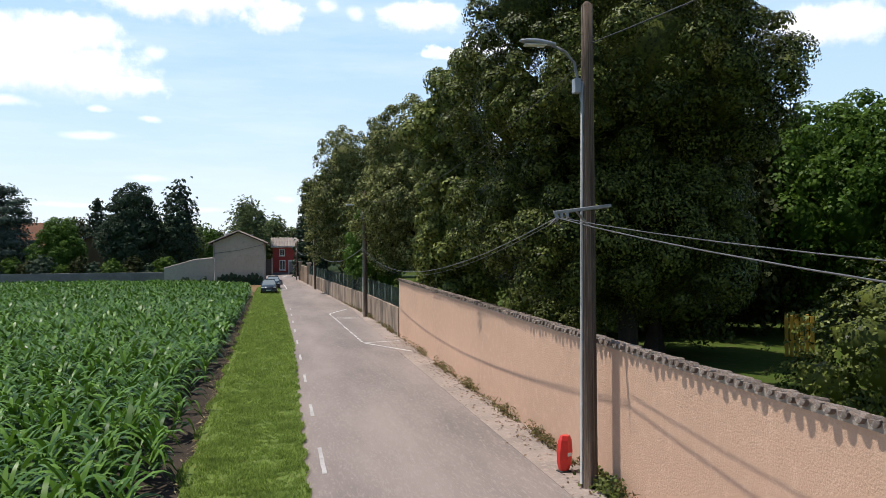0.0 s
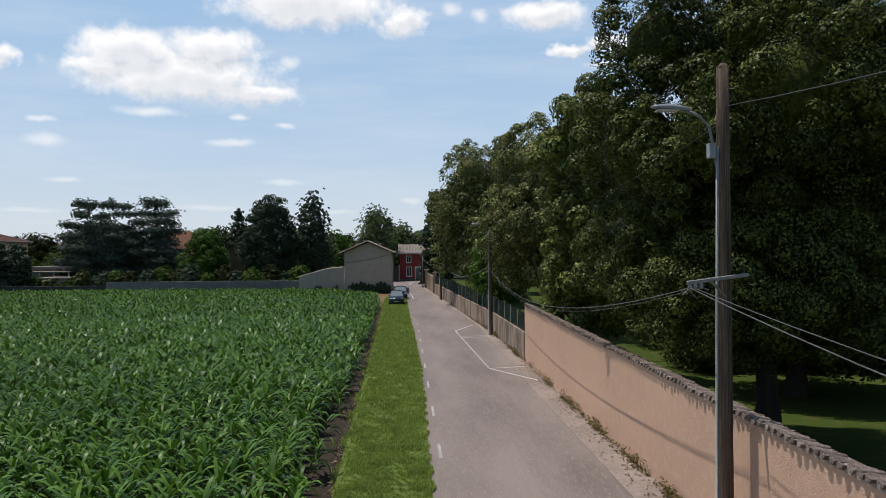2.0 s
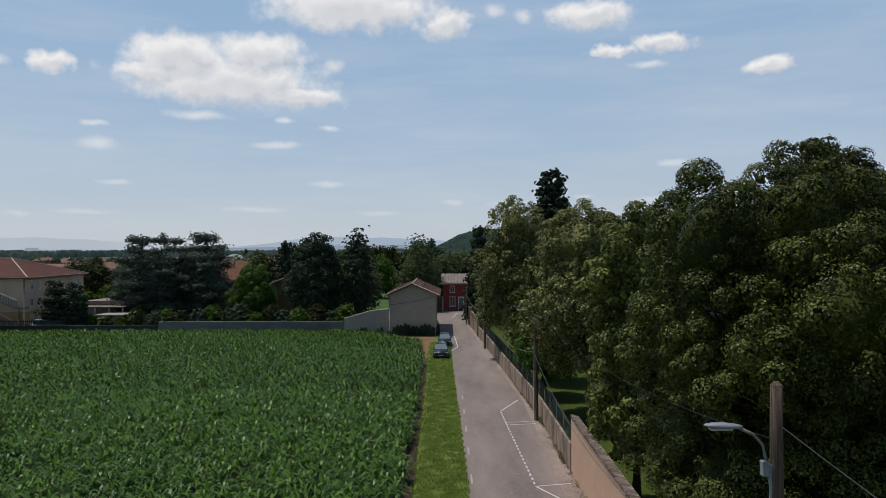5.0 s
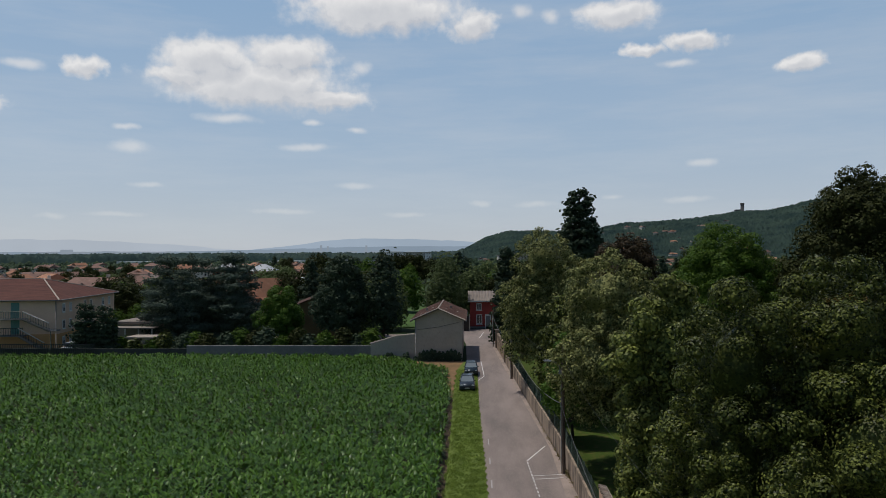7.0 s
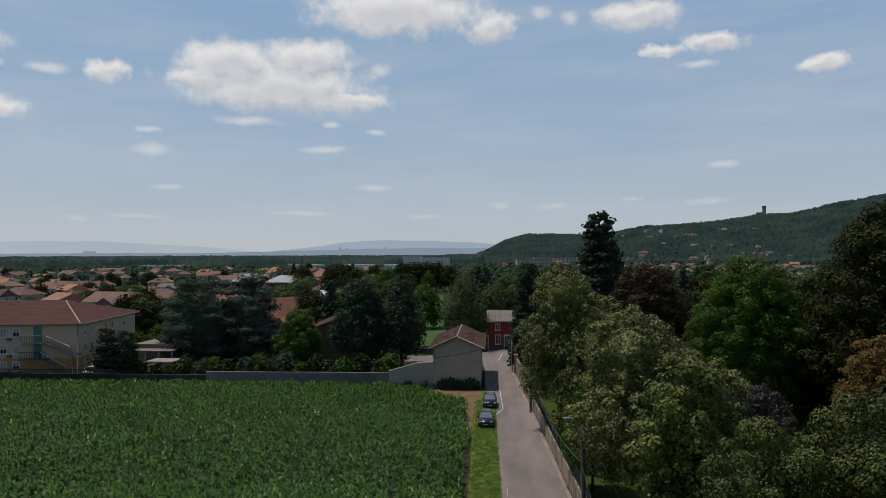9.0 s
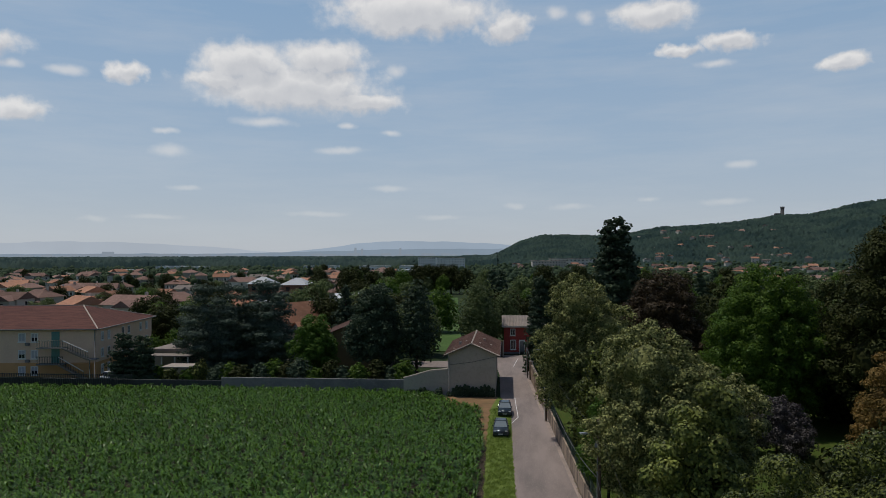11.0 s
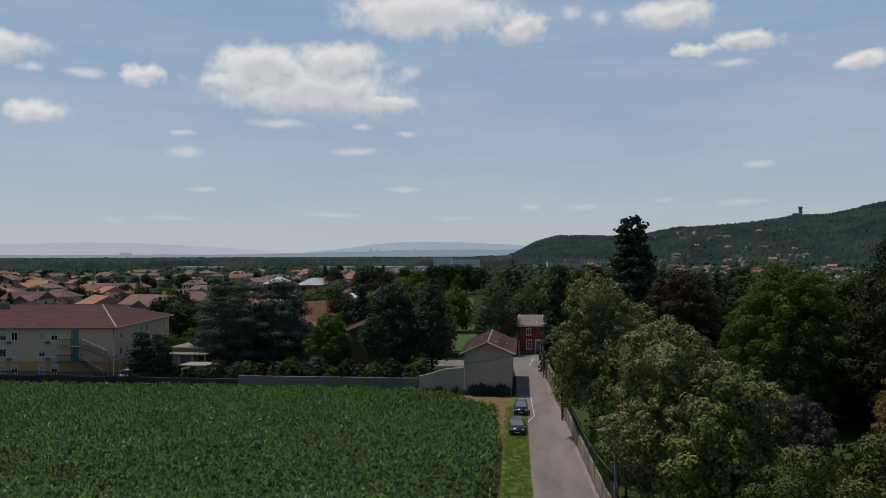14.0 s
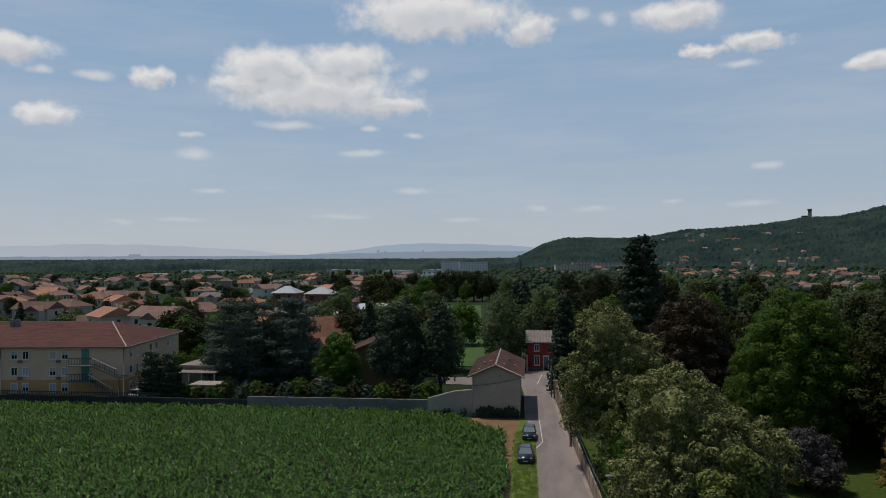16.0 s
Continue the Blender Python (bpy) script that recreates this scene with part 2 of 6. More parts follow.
CAR_WHITE = surface("white_car_paint", (0.7, 0.7, 0.7), (0.65, 0.65, 0.65), None, 0.25, 1.0, 5.0, 0.0)
RUBBER = surface("rubber", (0.02, 0.02, 0.02), (0.03, 0.03, 0.03), None, 0.8, 3.0, 8.0, 0.0)
CHROME = surface("alloy", (0.55, 0.55, 0.56), (0.5, 0.5, 0.5), None, 0.25, 3.0, 8.0, 0.0, metal=1.0)
LENS = glass("headlight_lens", (0.55, 0.57, 0.6), 0.1)

# ---- building helpers ----
rng = np.random.default_rng(7)


def mesh_object(name, verts, faces, material, parent=None, label=""):
    """One mesh object from arrays; faces all of one size."""
    verts, faces = np.asarray(verts, np.float32), np.asarray(faces, np.int32)
    me = bpy.data.meshes.new(name)
    me.vertices.add(len(verts))
    me.vertices.foreach_set("co", verts.ravel())
    k = faces.shape[1]
    me.loops.add(faces.size)
    me.loops.foreach_set("vertex_index", faces.ravel())
    me.polygons.add(len(faces))
    me.polygons.foreach_set("loop_start", np.arange(0, faces.size, k, dtype=np.int32))
    me.update(calc_edges=True)
    me.validate()
    me.materials.append(material)
    ob = new(name, me)
    ob.parent = parent
    if label:
        ob["label"] = label
    return ob


def part(name, bm, material, parent=None, label="", smooth=False):
    """Link a bmesh as one mesh object, under a thing or a part."""
    me = bpy.data.meshes.new(name)
    bmesh.ops.recalc_face_normals(bm, faces=bm.faces)
    bm.to_mesh(me)
    bm.free()
    me.materials.append(material)
    if smooth:
        me.polygons.foreach_set("use_smooth", [True] * len(me.polygons))
    ob = new(name, me)
    ob.parent = parent
    if label:
        ob["label"] = label
    return ob


def box_into(bm, x0, x1, y0, y1, z0, z1, bevel=0.0):
    g = bmesh.ops.create_cube(bm, size=1.0, matrix=Matrix.LocRotScale(((x0 + x1) / 2, (y0 + y1) / 2, (z0 + z1) / 2), None, (x1 - x0, y1 - y0, z1 - z0)))
    if bevel:
        edges = list({e for v in g["verts"] for e in v.link_edges})
        bmesh.ops.bevel(bm, geom=edges, offset=bevel, segments=1, affect="EDGES")
    return g


def box(name, x0, x1, y0, y1, z0, z1, material, parent=None, label="", bevel=0.01):
    bm = bmesh.new()
    box_into(bm, x0, x1, y0, y1, z0, z1, bevel)
    return part(name, bm, material, parent, label)


def empty(name, x, y, z=0.0, rz=0.0):
    e = new(name)
    e.matrix_basis = pose(x, y, z, 0, 0, rz)
    return e


def tube_arrays(points, radii, sides=8):
    """A tapered tube along points, closed at both ends, as quads."""
    pts = [Vector(p) for p in points]
    verts, faces = [], []
    for i, p in enumerate(pts):
        d = (pts[min(i + 1, len(pts) - 1)] - pts[max(i - 1, 0)]).normalized()
        u = d.orthogonal().normalized() if abs(d.z) > 0.9 else d.cross(Vector((0, 0, 1))).normalized()
        if abs(d.z) > 0.9:
            u = Vector((1, 0, 0)) - d * d.x
            u.normalize()
        w = d.cross(u)
        for k in range(sides):
            a = 2 * math.pi * k / sides
            verts.append(p + radii[i] * (math.cos(a) * u + math.sin(a) * w))
    for i in range(len(pts) - 1):
        for k in range(sides):
            a, b = i * sides + k, i * sides + (k + 1) % sides
            faces.append((a, b, b + sides, a + sides))
    n = len(pts) - 1
    for base in (0, n * sides):
        for k in range(1, sides - 2, 2):
            faces.append((base, base + k, base + k + 1, base + k + 2))
    return verts, faces


def tube(name, points, radii, material, parent=None, sides=8, label=""):
    v, f = tube_arrays(points, radii, sides)
    ob = mesh_object(name, [tuple(p) for p in v], f, material, parent, label)
    ob.data.polygons.foreach_set("use_smooth", [len(f) < 4 or k < len(points) * sides - sides for k in range(len(ob.data.polygons))])
    return ob


def sheet(name, outline, z, depth, material, label, category, parent=None):
    """A slab from a list of (x, y) pairs: left side going away, right side coming back."""
    bm = bmesh.new()
    top = [bm.verts.new((x, y, z)) for x, y in outline]
    f = bm.faces.new(top)
    r = bmesh.ops.extrude_face_region(bm, geom=[f])
    bmesh.ops.translate(bm, vec=(0, 0, -depth), verts=[v for v in r["geom"] if isinstance(v, bmesh.types.BMVert)])
    ob = part(name, bm, material, parent)
    return tagged(ob, label, category, kind="structure")


# ---- foliage helpers ----
def unit(n, r=None):
    v = (r or rng).normal(size=(n, 3))
    return v / np.linalg.norm(v, axis=1)[:, None]


def leaf_arrays(pos, nrm, size, slim=0.55, fold=0.12):
    """Diamond leaves at pos, facing nrm."""
    n = len(pos)
    t = np.cross(nrm, unit(n))
    t /= np.linalg.norm(t, axis=1)[:, None] + 1e-9
    b = np.cross(nrm, t)
    s = size[:, None]
    v = np.empty((n, 4, 3), np.float32)
    v[:, 0] = pos - t * s * 0.5
    v[:, 1] = pos + b * s * slim * 0.5 + nrm * s * fold
    v[:, 2] = pos + t * s * 0.5
    v[:, 3] = pos - b * s * slim * 0.5 + nrm * s * fold
    return v.reshape(-1, 3), np.arange(4 * n, dtype=np.int32).reshape(n, 4)


ICO = None


def ico():
    global ICO
    if ICO is None:
        bm = bmesh.new()
        bmesh.ops.create_icosphere(bm, subdivisions=1, radius=1.0)
        bm.verts.ensure_lookup_table()
        v = np.array([tuple(w.co) for w in bm.verts], np.float32)
        f = np.array([[w.index for w in q.verts] for q in bm.faces], np.int32)
        bm.free()
        ICO = v, f
    return ICO


def fib(n):
    """n even directions over the sphere, slightly shuffled."""
    k = np.arange(n) + 0.5
    ph, th = np.arccos(1 - 2 * k / n), math.pi * (1 + 5 ** 0.5) * k
    d = np.stack([np.cos(th) * np.sin(ph), np.sin(th) * np.sin(ph), np.cos(ph)], -1) + rng.normal(0, 0.10, (n, 3))
    return d / np.linalg.norm(d, axis=1)[:, None]


def crown_arrays(lobes, leaves, size, per=20, core=0.66, up=0.45, loose=0.16):
    """Leaf tufts spread over the joined skin of several lobes (x, y, z, rx, ry, rz), with a closed core behind."""
    L = np.array(lobes, float)
    C, R = L[:, :3], L[:, 3:]
    area = 4 * math.pi * (R[:, 0] * R[:, 2]) ** 1.0
    n = max(60, leaves // per)

    def over_skin(count, shrink):
        """Even points over the joined skin, none inside another lobe."""
        pk = np.concatenate([np.full(max(6, int(count * 1.9 * a / area.sum())), k) for k, a in enumerate(area)])
        dr = np.concatenate([fib(max(6, int(count * 1.9 * a / area.sum()))) for a in area])
        q = C[pk] + dr * R[pk] * shrink
        hid = np.zeros(len(pk), bool)
        for k in range(len(L)):
            hid |= ((((q - C[k]) / R[k]) ** 2).sum(1) < 0.9 * shrink ** 2) & (pk != k)
        return q[~hid], dr[~hid], pk[~hid], hid.mean()
    pts, d, pick, lost = over_skin(n, 1.0)
    skin = area.sum() * (1 - lost)
    tr = 0.56 * math.sqrt(skin / len(pts))
    nrm = d / R[pick]
    nrm /= np.linalg.norm(nrm, axis=1)[:, None]
    pts = pts + nrm * (rng.normal(0, loose, len(pts)) * np.minimum(R[pick].mean(1), 2.2))[:, None]
    grow = nrm * 0.75 + unit(len(pts)) * 0.35 + np.array((0, 0, up))
    grow /= np.linalg.norm(grow, axis=1)[:, None]
    m = len(pts) * per
    which = np.repeat(np.arange(len(pts)), per)
    dd = unit(m) * 0.85 + grow[which]
    dd /= np.linalg.norm(dd, axis=1)[:, None]
    r = tr * rng.uniform(0.7, 1.35, len(pts))
    pos = pts[which] + dd * (r[which] * rng.uniform(0.3, 0.95, m))[:, None] * np.array((1.05, 1.05, 0.8))
    ln = 0.8 * dd + 0.4 * unit(m) + 0.25 * nrm[which] + np.array((0, 0, 0.15))
    ln /= np.linalg.norm(ln, axis=1)[:, None]
    p2, d2, k2, lost = over_skin(int(0.3 * leaves), 0.8)
    n2 = 0.6 * d2 + 0.5 * unit(len(p2)) + np.array((0, 0, 0.3))
    pos, ln = np.concatenate([pos, p2]), np.concatenate([ln, n2 / np.linalg.norm(n2, axis=1)[:, None]])
    s = size * rng.uniform(0.65, 1.3, len(pos))
    s[m:] *= 1.3
    v, f = leaf_arrays(pos, ln, s, 0.68)
    vs, fs, base = [v], [f], len(v)
    iv, jf = ico()
    for c, rad in zip(C, R):
        w = iv * np.maximum(rad * core - 0.25 * tr, rad * 0.4) * (1 + 0.10 * np.sin(iv[:, [1, 2, 0]] * 5.0 + c[0])) + c
        vs.append(w)
        fs.append(np.concatenate([jf, jf[:, 2:3]], 1) + base)
        base += len(w)
    return np.concatenate(vs), np.concatenate(fs)


def bumps_on(lobes, size, cover=0.8, flat=0.9, low=-0.75):
    """Small domed clusters of twigs over the skin of the lobes, the undersides left plain."""
    out_ = []
    for x, y, z, a, b, c in lobes:
        n = int(cover * 4 * a * c / (size * size))
        for d in fib(max(4, n)):
            if d[2] < low:
                continue
            r, k = size * rng.uniform(0.5, 1.5), rng.uniform(0.95, 1.18)
            out_.append((x + d[0] * a * k, y + d[1] * b * k, z + d[2] * c * k, r, r, r * flat))
    return out_


def cluster_crown(lobes, bumps, leaves, size, core=0.66, stray=0.08):
    """Leaves laid over rounded twig clusters, which sit on the joined skin of the lobes; closed cores behind."""
    L, B = np.array(lobes, float), np.array(bumps, float)
    keep = np.ones(len(B), bool)
    for q in L:
        keep &= (((B[:, :3] - q[:3]) / q[3:]) ** 2).sum(1) > 0.65
    B = B[keep]
    n = np.maximum(4, (leaves * B[:, 3] ** 2 / (B[:, 3] ** 2).sum()).astype(int))
    w = np.repeat(np.arange(len(B)), n)
    d = unit(len(w)) + np.array((0, 0, 0.5))
    d /= np.linalg.norm(d, axis=1)[:, None]
    far = rng.uniform(0.78, 1.05, len(w)) + np.abs(rng.normal(0, stray, len(w)))
    pos = B[w, :3] + d * B[w, 3:] * far[:, None]
    hid = np.zeros(len(pos), bool)
    for q in L:
        hid |= (((pos - q[:3]) / q[3:]) ** 2).sum(1) < 0.62
    pos, d = pos[~hid], d[~hid]
    ln = d + 0.4 * unit(len(d))
    ln /= np.linalg.norm(ln, axis=1)[:, None]
    # a plain inner layer so that no gap shows the sky
    a = (L[:, 3] * L[:, 5]) / (L[:, 3] * L[:, 5]).sum()
    for q, share in zip(L, a):
        k = fib(max(12, int(0.35 * leaves * share)))
        p = q[:3] + k * q[3:] * rng.uniform(0.68, 0.82, (len(k), 1))
        pos, ln = np.concatenate([pos, p]), np.concatenate([ln, k])
    s = size * rng.uniform(0.7, 1.3, len(pos))
    v, f = leaf_arrays(pos, ln, s, 0.7)
    vs, fs, base = [v], [f], len(v)
    iv, jf = ico()
    for q, k in [(q, core) for q in L] + [(q, 0.3) for q in B]:
        w = iv * q[3:] * k + q[:3]
        vs.append(w)
        fs.append(np.concatenate([jf, jf[:, 2:3]], 1) + base)
        base += len(w)
    return np.concatenate(vs), np.concatenate(fs)


def leafy(name, verts, faces, material, parent=None, label=""):
    """Leaves as quads and the core as triangles, in one mesh."""
    tri = faces[:, 2] == faces[:, 3]
    me = bpy.data.meshes.new(name)
    q, t = faces[~tri], faces[tri][:, :3]
    me.vertices.add(len(verts))
    me.vertices.foreach_set("co", np.asarray(verts, np.float32).ravel())
    me.loops.add(q.size + t.size)
    me.loops.foreach_set("vertex_index", np.concatenate([q.ravel(), t.ravel()]))
    me.polygons.add(len(q) + len(t))
    me.polygons.foreach_set("loop_start", np.concatenate([np.arange(len(q)) * 4, q.size + np.arange(len(t)) * 3]).astype(np.int32))
    me.update(calc_edges=True)
    me.materials.append(material)
    ob = new(name, me)
    ob.parent = parent
    if label:
        ob["label"] = label
    return ob


def trunk_arrays(height, r, limbs=5, spread=2.0, start=0.35):
    """A tapered, slightly bent trunk with rising limbs."""
    vs, fs = [], []
    pts = [(0.12 * r * math.sin(i * 1.7), 0.12 * r * math.cos(i * 2.1), height * i / 6) for i in range(7)]
    sets = [(pts, [r * (1.25 - 0.4 * min(i, 1) - 0.1 * i) for i in range(7)], 10)]
    for k in range(limbs):
        a = 2 * math.pi * k / limbs + rng.uniform(-0.4, 0.4)
        z0 = height * rng.uniform(start, 0.85)
        d = spread * rng.uniform(0.6, 1.0)
        p = [(math.cos(a) * d * s, math.sin(a) * d * s, z0 + d * 0.9 * s ** 0.8) for s in (0, 0.35, 0.7, 1.0)]
        sets.append((p, [r * 0.42, r * 0.32, r * 0.2, r * 0.08], 6))
    base = 0
    for p, rr, n in sets:
        v, f = tube_arrays(p, rr, n)
        vs += [tuple(q) for q in v]
        fs += [tuple(i + base for i in q) for q in f]
        base += len(v)
    return vs, fs


def tree(name, x, y, height, radius, leaf, label, leaves=9000, size=0.3, base=2.0, lobes=9, trunk=0.3, per=20, core=0.66, squash=1.0, category="tree", bark=None, peak=0.5, loose=0.16, extra=(), bump=0.0, cover=0.8):
    """A broad-leaved tree: trunk with limbs under a crown of a few domed lobes; peak says how pointed the crown is."""
    t = empty(name, x, y, 0.0)
    vs, fs = trunk_arrays(height * 0.62, trunk, 6, radius * 0.6)
    mesh_object("trunk", vs, fs, bark or BARK, t)
    h = height - base
    ls = [(0, 0, base + h * 0.46, radius * 0.74, radius * 0.74 * squash, h * 0.42)]
    for k in range(lobes):
        a = 2.39996 * k + rng.uniform(-0.3, 0.3)
        lev = (k + 0.5) / lobes
        zz = base + h * (0.14 + 0.68 * lev)
        wide = 1.0 - (0.9 - 0.8 * (1 - peak)) * max(lev - 0.3, 0) / 0.7 - 0.25 * max(0.2 - lev, 0) / 0.2
        rr = radius * rng.uniform(0.32, 0.48) * (1.05 - 0.25 * lev)
        d = max(radius * wide * rng.uniform(0.88, 1.08) - rr, radius * 0.1)
        hh = min(rr * rng.uniform(0.9, 1.3), h * 0.24)
        ls.append((math.cos(a) * d, math.sin(a) * d * squash, min(zz, height - hh), rr, rr, hh))
    rr = radius * 0.42
    ls.append((radius * 0.06, 0, height - h * 0.2, rr, rr, h * 0.19))
    ls += list(extra)
    if bump:
        v, f = cluster_crown(ls, bumps_on(ls, bump, cover), leaves, size, core)
    else:
        v, f = crown_arrays(ls, leaves, size, per, core, loose=loose)
    leafy("crown", v, f, leaf, t)
    return tagged(t, label, category)


def conifer(name, x, y, height, radius, leaf, label, leaves=5000, size=0.4, base=0.8, top=0.05, tiers=14, trunk=0.25, category="conifer tree", ragged=0.25, power=0.8):
    """A conifer: tiers of drooping boughs round a straight trunk."""
    t = empty(name, x, y, 0.0)
    v, f = tube_arrays([(0, 0, 0), (0, 0, height * 0.5), (0, 0, height * 0.97)], [trunk, trunk * 0.6, trunk * 0.12], 8)
    mesh_object("trunk", [tuple(p) for p in v], f, BARK, t)
    ls = []
    for k in range(tiers):
        s = (k + 0.5) / tiers
        r = radius * ((1 - s) ** power * (1 - top) + top)
        n = max(3, int(7 * (1 - s)) + 2)
        for j in range(n):
            a = 2 * math.pi * (j + 0.5 * (k % 2)) / n + rng.uniform(-0.25, 0.25)
            d = r * rng.uniform(0.5, 0.5 + 0.45 + ragged * 0.4)
            q = max(r * 0.42, 0.18)
            ls.append((math.cos(a) * d * 0.75, math.sin(a) * d * 0.75, base + (height - base) * s + rng.uniform(-0.2, 0.2), q, q, max(q * 0.45, height / tiers * 0.42)))
    v, f = crown_arrays(ls, leaves, size, 14, 0.8, 0.1, 0.2)
    leafy("crown", v, f, leaf, t)
    return tagged(t, label, category)


def ground_height(x, y):
    """The plain, flat round the lane, with the wooded ridge rising to the north-east."""
    r, az = np.hypot(x, y), np.degrees(np.arctan2(x, y))
    ridge = np.interp(az, [-4, -1.3, -0.4, 0.9, 2.6, 5.1, 7.0, 9.2, 11.3, 13.2, 15.7, 17.8, 19.0, 21.0, 22.5, 23.8, 30, 40, 60, 80], [2, 6, 20, 38, 48, 48, 51, 57, 68, 71, 72, 77, 82, 82, 92, 103, 128, 145, 120, 0])
    rise = np.clip((r - 880) / 720, 0, 1)
    fall = np.clip((r - 1600) / 1200, 0, 1)
    s = rise * rise * (3 - 2 * rise) * (1 - 0.7 * fall)
    wob = 0.06 * np.sin(x * 0.012 + 1) * np.sin(y * 0.009)
    return ridge * s * (1 + wob)

# ---- ground, road and verges ----
def build_ground():
    radii = np.concatenate([np.linspace(0, 200, 9), np.geomspace(230, 4900, 46)])
    angles = np.radians(np.linspace(0, 360, 361)[:-1])
    rr, aa = np.meshgrid(radii, angles, indexing="ij")
    x, y = rr * np.sin(aa), rr * np.cos(aa)
    v = np.stack([x, y, ground_height(x, y) - 0.06], -1).reshape(-1, 3)
    i, j = np.meshgrid(np.arange(len(radii) - 1), np.arange(len(angles)), indexing="ij")
    n = len(angles)
    a, b = i * n + j, i * n + (j + 1) % n
    f = np.stack([a, a + n, b + n, b], -1).reshape(-1, 4)
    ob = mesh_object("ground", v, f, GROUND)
    ob.data.polygons.foreach_set("use_smooth", [True] * len(ob.data.polygons))
    tagged(ob, "green and brown open country reaching a wooded ridge", "ground", kind="structure")


build_ground()
LEFT = [(0.62, -25), (0.64, 12), (0.8, 32), (0.62, 48), (0.4, 63), (0.3, 84), (-0.9, 91), (-1.2, 108), (-1.6, 113.5), (-24, 115), (-60, 118)]
RIGHT = [(-60, 122.5), (-20, 120), (-6, 121.5), (-2.4, 125.5), (-1.0, 129), (4.0, 129), (3.0, 112), (3.05, 104), (4.15, 78), (5.5, 46), (5.6, 34), (5.65, -25)]
sheet("road", LEFT + RIGHT, 0.02, 0.2, ASPHALT, "grey-pink worn asphalt lane between verge and wall", "road")
sheet("road_shoulder", [(4.75, -25), (4.75, 30), (5.05, 50), (3.75, 78), (2.6, 104), (3.0, 104), (4.1, 78), (5.45, 46), (5.58, 34), (5.6, -25)], 0.028, 0.02, SHOULDER, "cracked pale shoulder with gravel along the wall", "pavement")
sheet("verge", [(-1.38, -25), (-1.38, 12), (-1.46, 20), (-1.75, 57), (-1.95, 72), (-1.9, 84), (-1.4, 89), (-1.1, 90.9), (-1.0, 90.9), (0.3, 84), (0.4, 63), (0.62, 48), (0.8, 32), (0.64, 12), (0.62, -25)], 0.05, 0.15, TURF, "mown grass verge along the lane", "verge")
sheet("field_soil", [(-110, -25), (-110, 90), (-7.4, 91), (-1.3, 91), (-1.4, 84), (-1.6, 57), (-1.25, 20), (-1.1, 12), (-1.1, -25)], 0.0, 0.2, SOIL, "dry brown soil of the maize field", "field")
sheet("bare_patch", [(-7.2, 86.4), (-7.3, 91.0), (-1.2, 91.0), (-1.45, 84.5), (-1.55, 68), (-2.2, 68), (-3.1, 80), (-4.5, 85.2)], 0.012, 0.01, BARE_EARTH, "bare orange earth before the gabled house", "bare earth")
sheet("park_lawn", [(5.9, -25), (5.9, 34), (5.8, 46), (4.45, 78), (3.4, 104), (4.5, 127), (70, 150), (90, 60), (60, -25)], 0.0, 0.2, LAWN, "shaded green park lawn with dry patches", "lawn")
sheet("back_field", [(-17, 132.5), (-60, 290), (-20, 300), (-8, 132.5)], 0.1, 0.3, surface("young_crop", (0.085, 0.145, 0.045), (0.06, 0.11, 0.032), (0.11, 0.165, 0.06), 0.9, 0.1, 1.2, 0.8, 3.0), "pale green crop field behind the houses", "field")


def stripe(name, x0, y0, x1, y1, width, label):
    """A painted line on the asphalt, with a ragged worn edge."""
    d = Vector((x1 - x0, y1 - y0, 0))
    n = max(2, int(d.length / 0.25))
    side = Vector((-d.y, d.x, 0)).normalized() * width / 2
    v, f = [], []
    for i in range(n + 1):
        p = Vector((x0, y0, 0.033)) + d * i / n
        for s in (-1, 1):
            q = p + side * s * rng.uniform(0.75, 1.1)
            v.append(tuple(q))
    for i in range(n):
        f.append((2 * i, 2 * i + 1, 2 * i + 3, 2 * i + 2))
    return tagged(mesh_object(name, v, f, PAINT if "dash_m" in name else NEW_PAINT), label, "road marking", "lane markings", "structure")


for k in range(9):
    y = 13.2 + 4.75 * k
    stripe("dash_marking", 0.98 - 0.0015 * k, y, 0.98, y + (1.4 if k else 1.8), 0.085, "worn white edge dash on asphalt")
stripe("bay_marking", 3.71, 31.8, 5.3, 28.65, 0.10, "white slanted parking bay line")
stripe("bay_marking", 3.71, 31.8, 5.3, 32.2, 0.09, "white parking bay end line")
for k in range(24):
    s = k / 24
    stripe("bay_dash", 3.71 - 0.42 * s, 32.1 + 15.1 * s, 3.71 - 0.42 * (s + 0.022), 32.1 + 15.1 * (s + 0.022), 0.09, "short white parking bay dash")
for y in (43.35, 44.0):
    stripe("bay_marking", 3.34, y, 5.15, y + 0.35, 0.08, "white parking bay divider")
stripe("bay_marking", 3.29, 47.2, 4.74, 50.8, 0.10, "white slanted parking bay line")
stripe("bay_marking", 0.3, 76.6, 1.05, 79.6, 0.10, "white slanted parking bay line")
stripe("bay_marking", 1.05, 79.6, 0.8, 90.5, 0.09, "long white parking bay line")
stripe("stop_marking", 0.8, 115.5, 1.6, 124.5, 0.12, "white line at the junction")


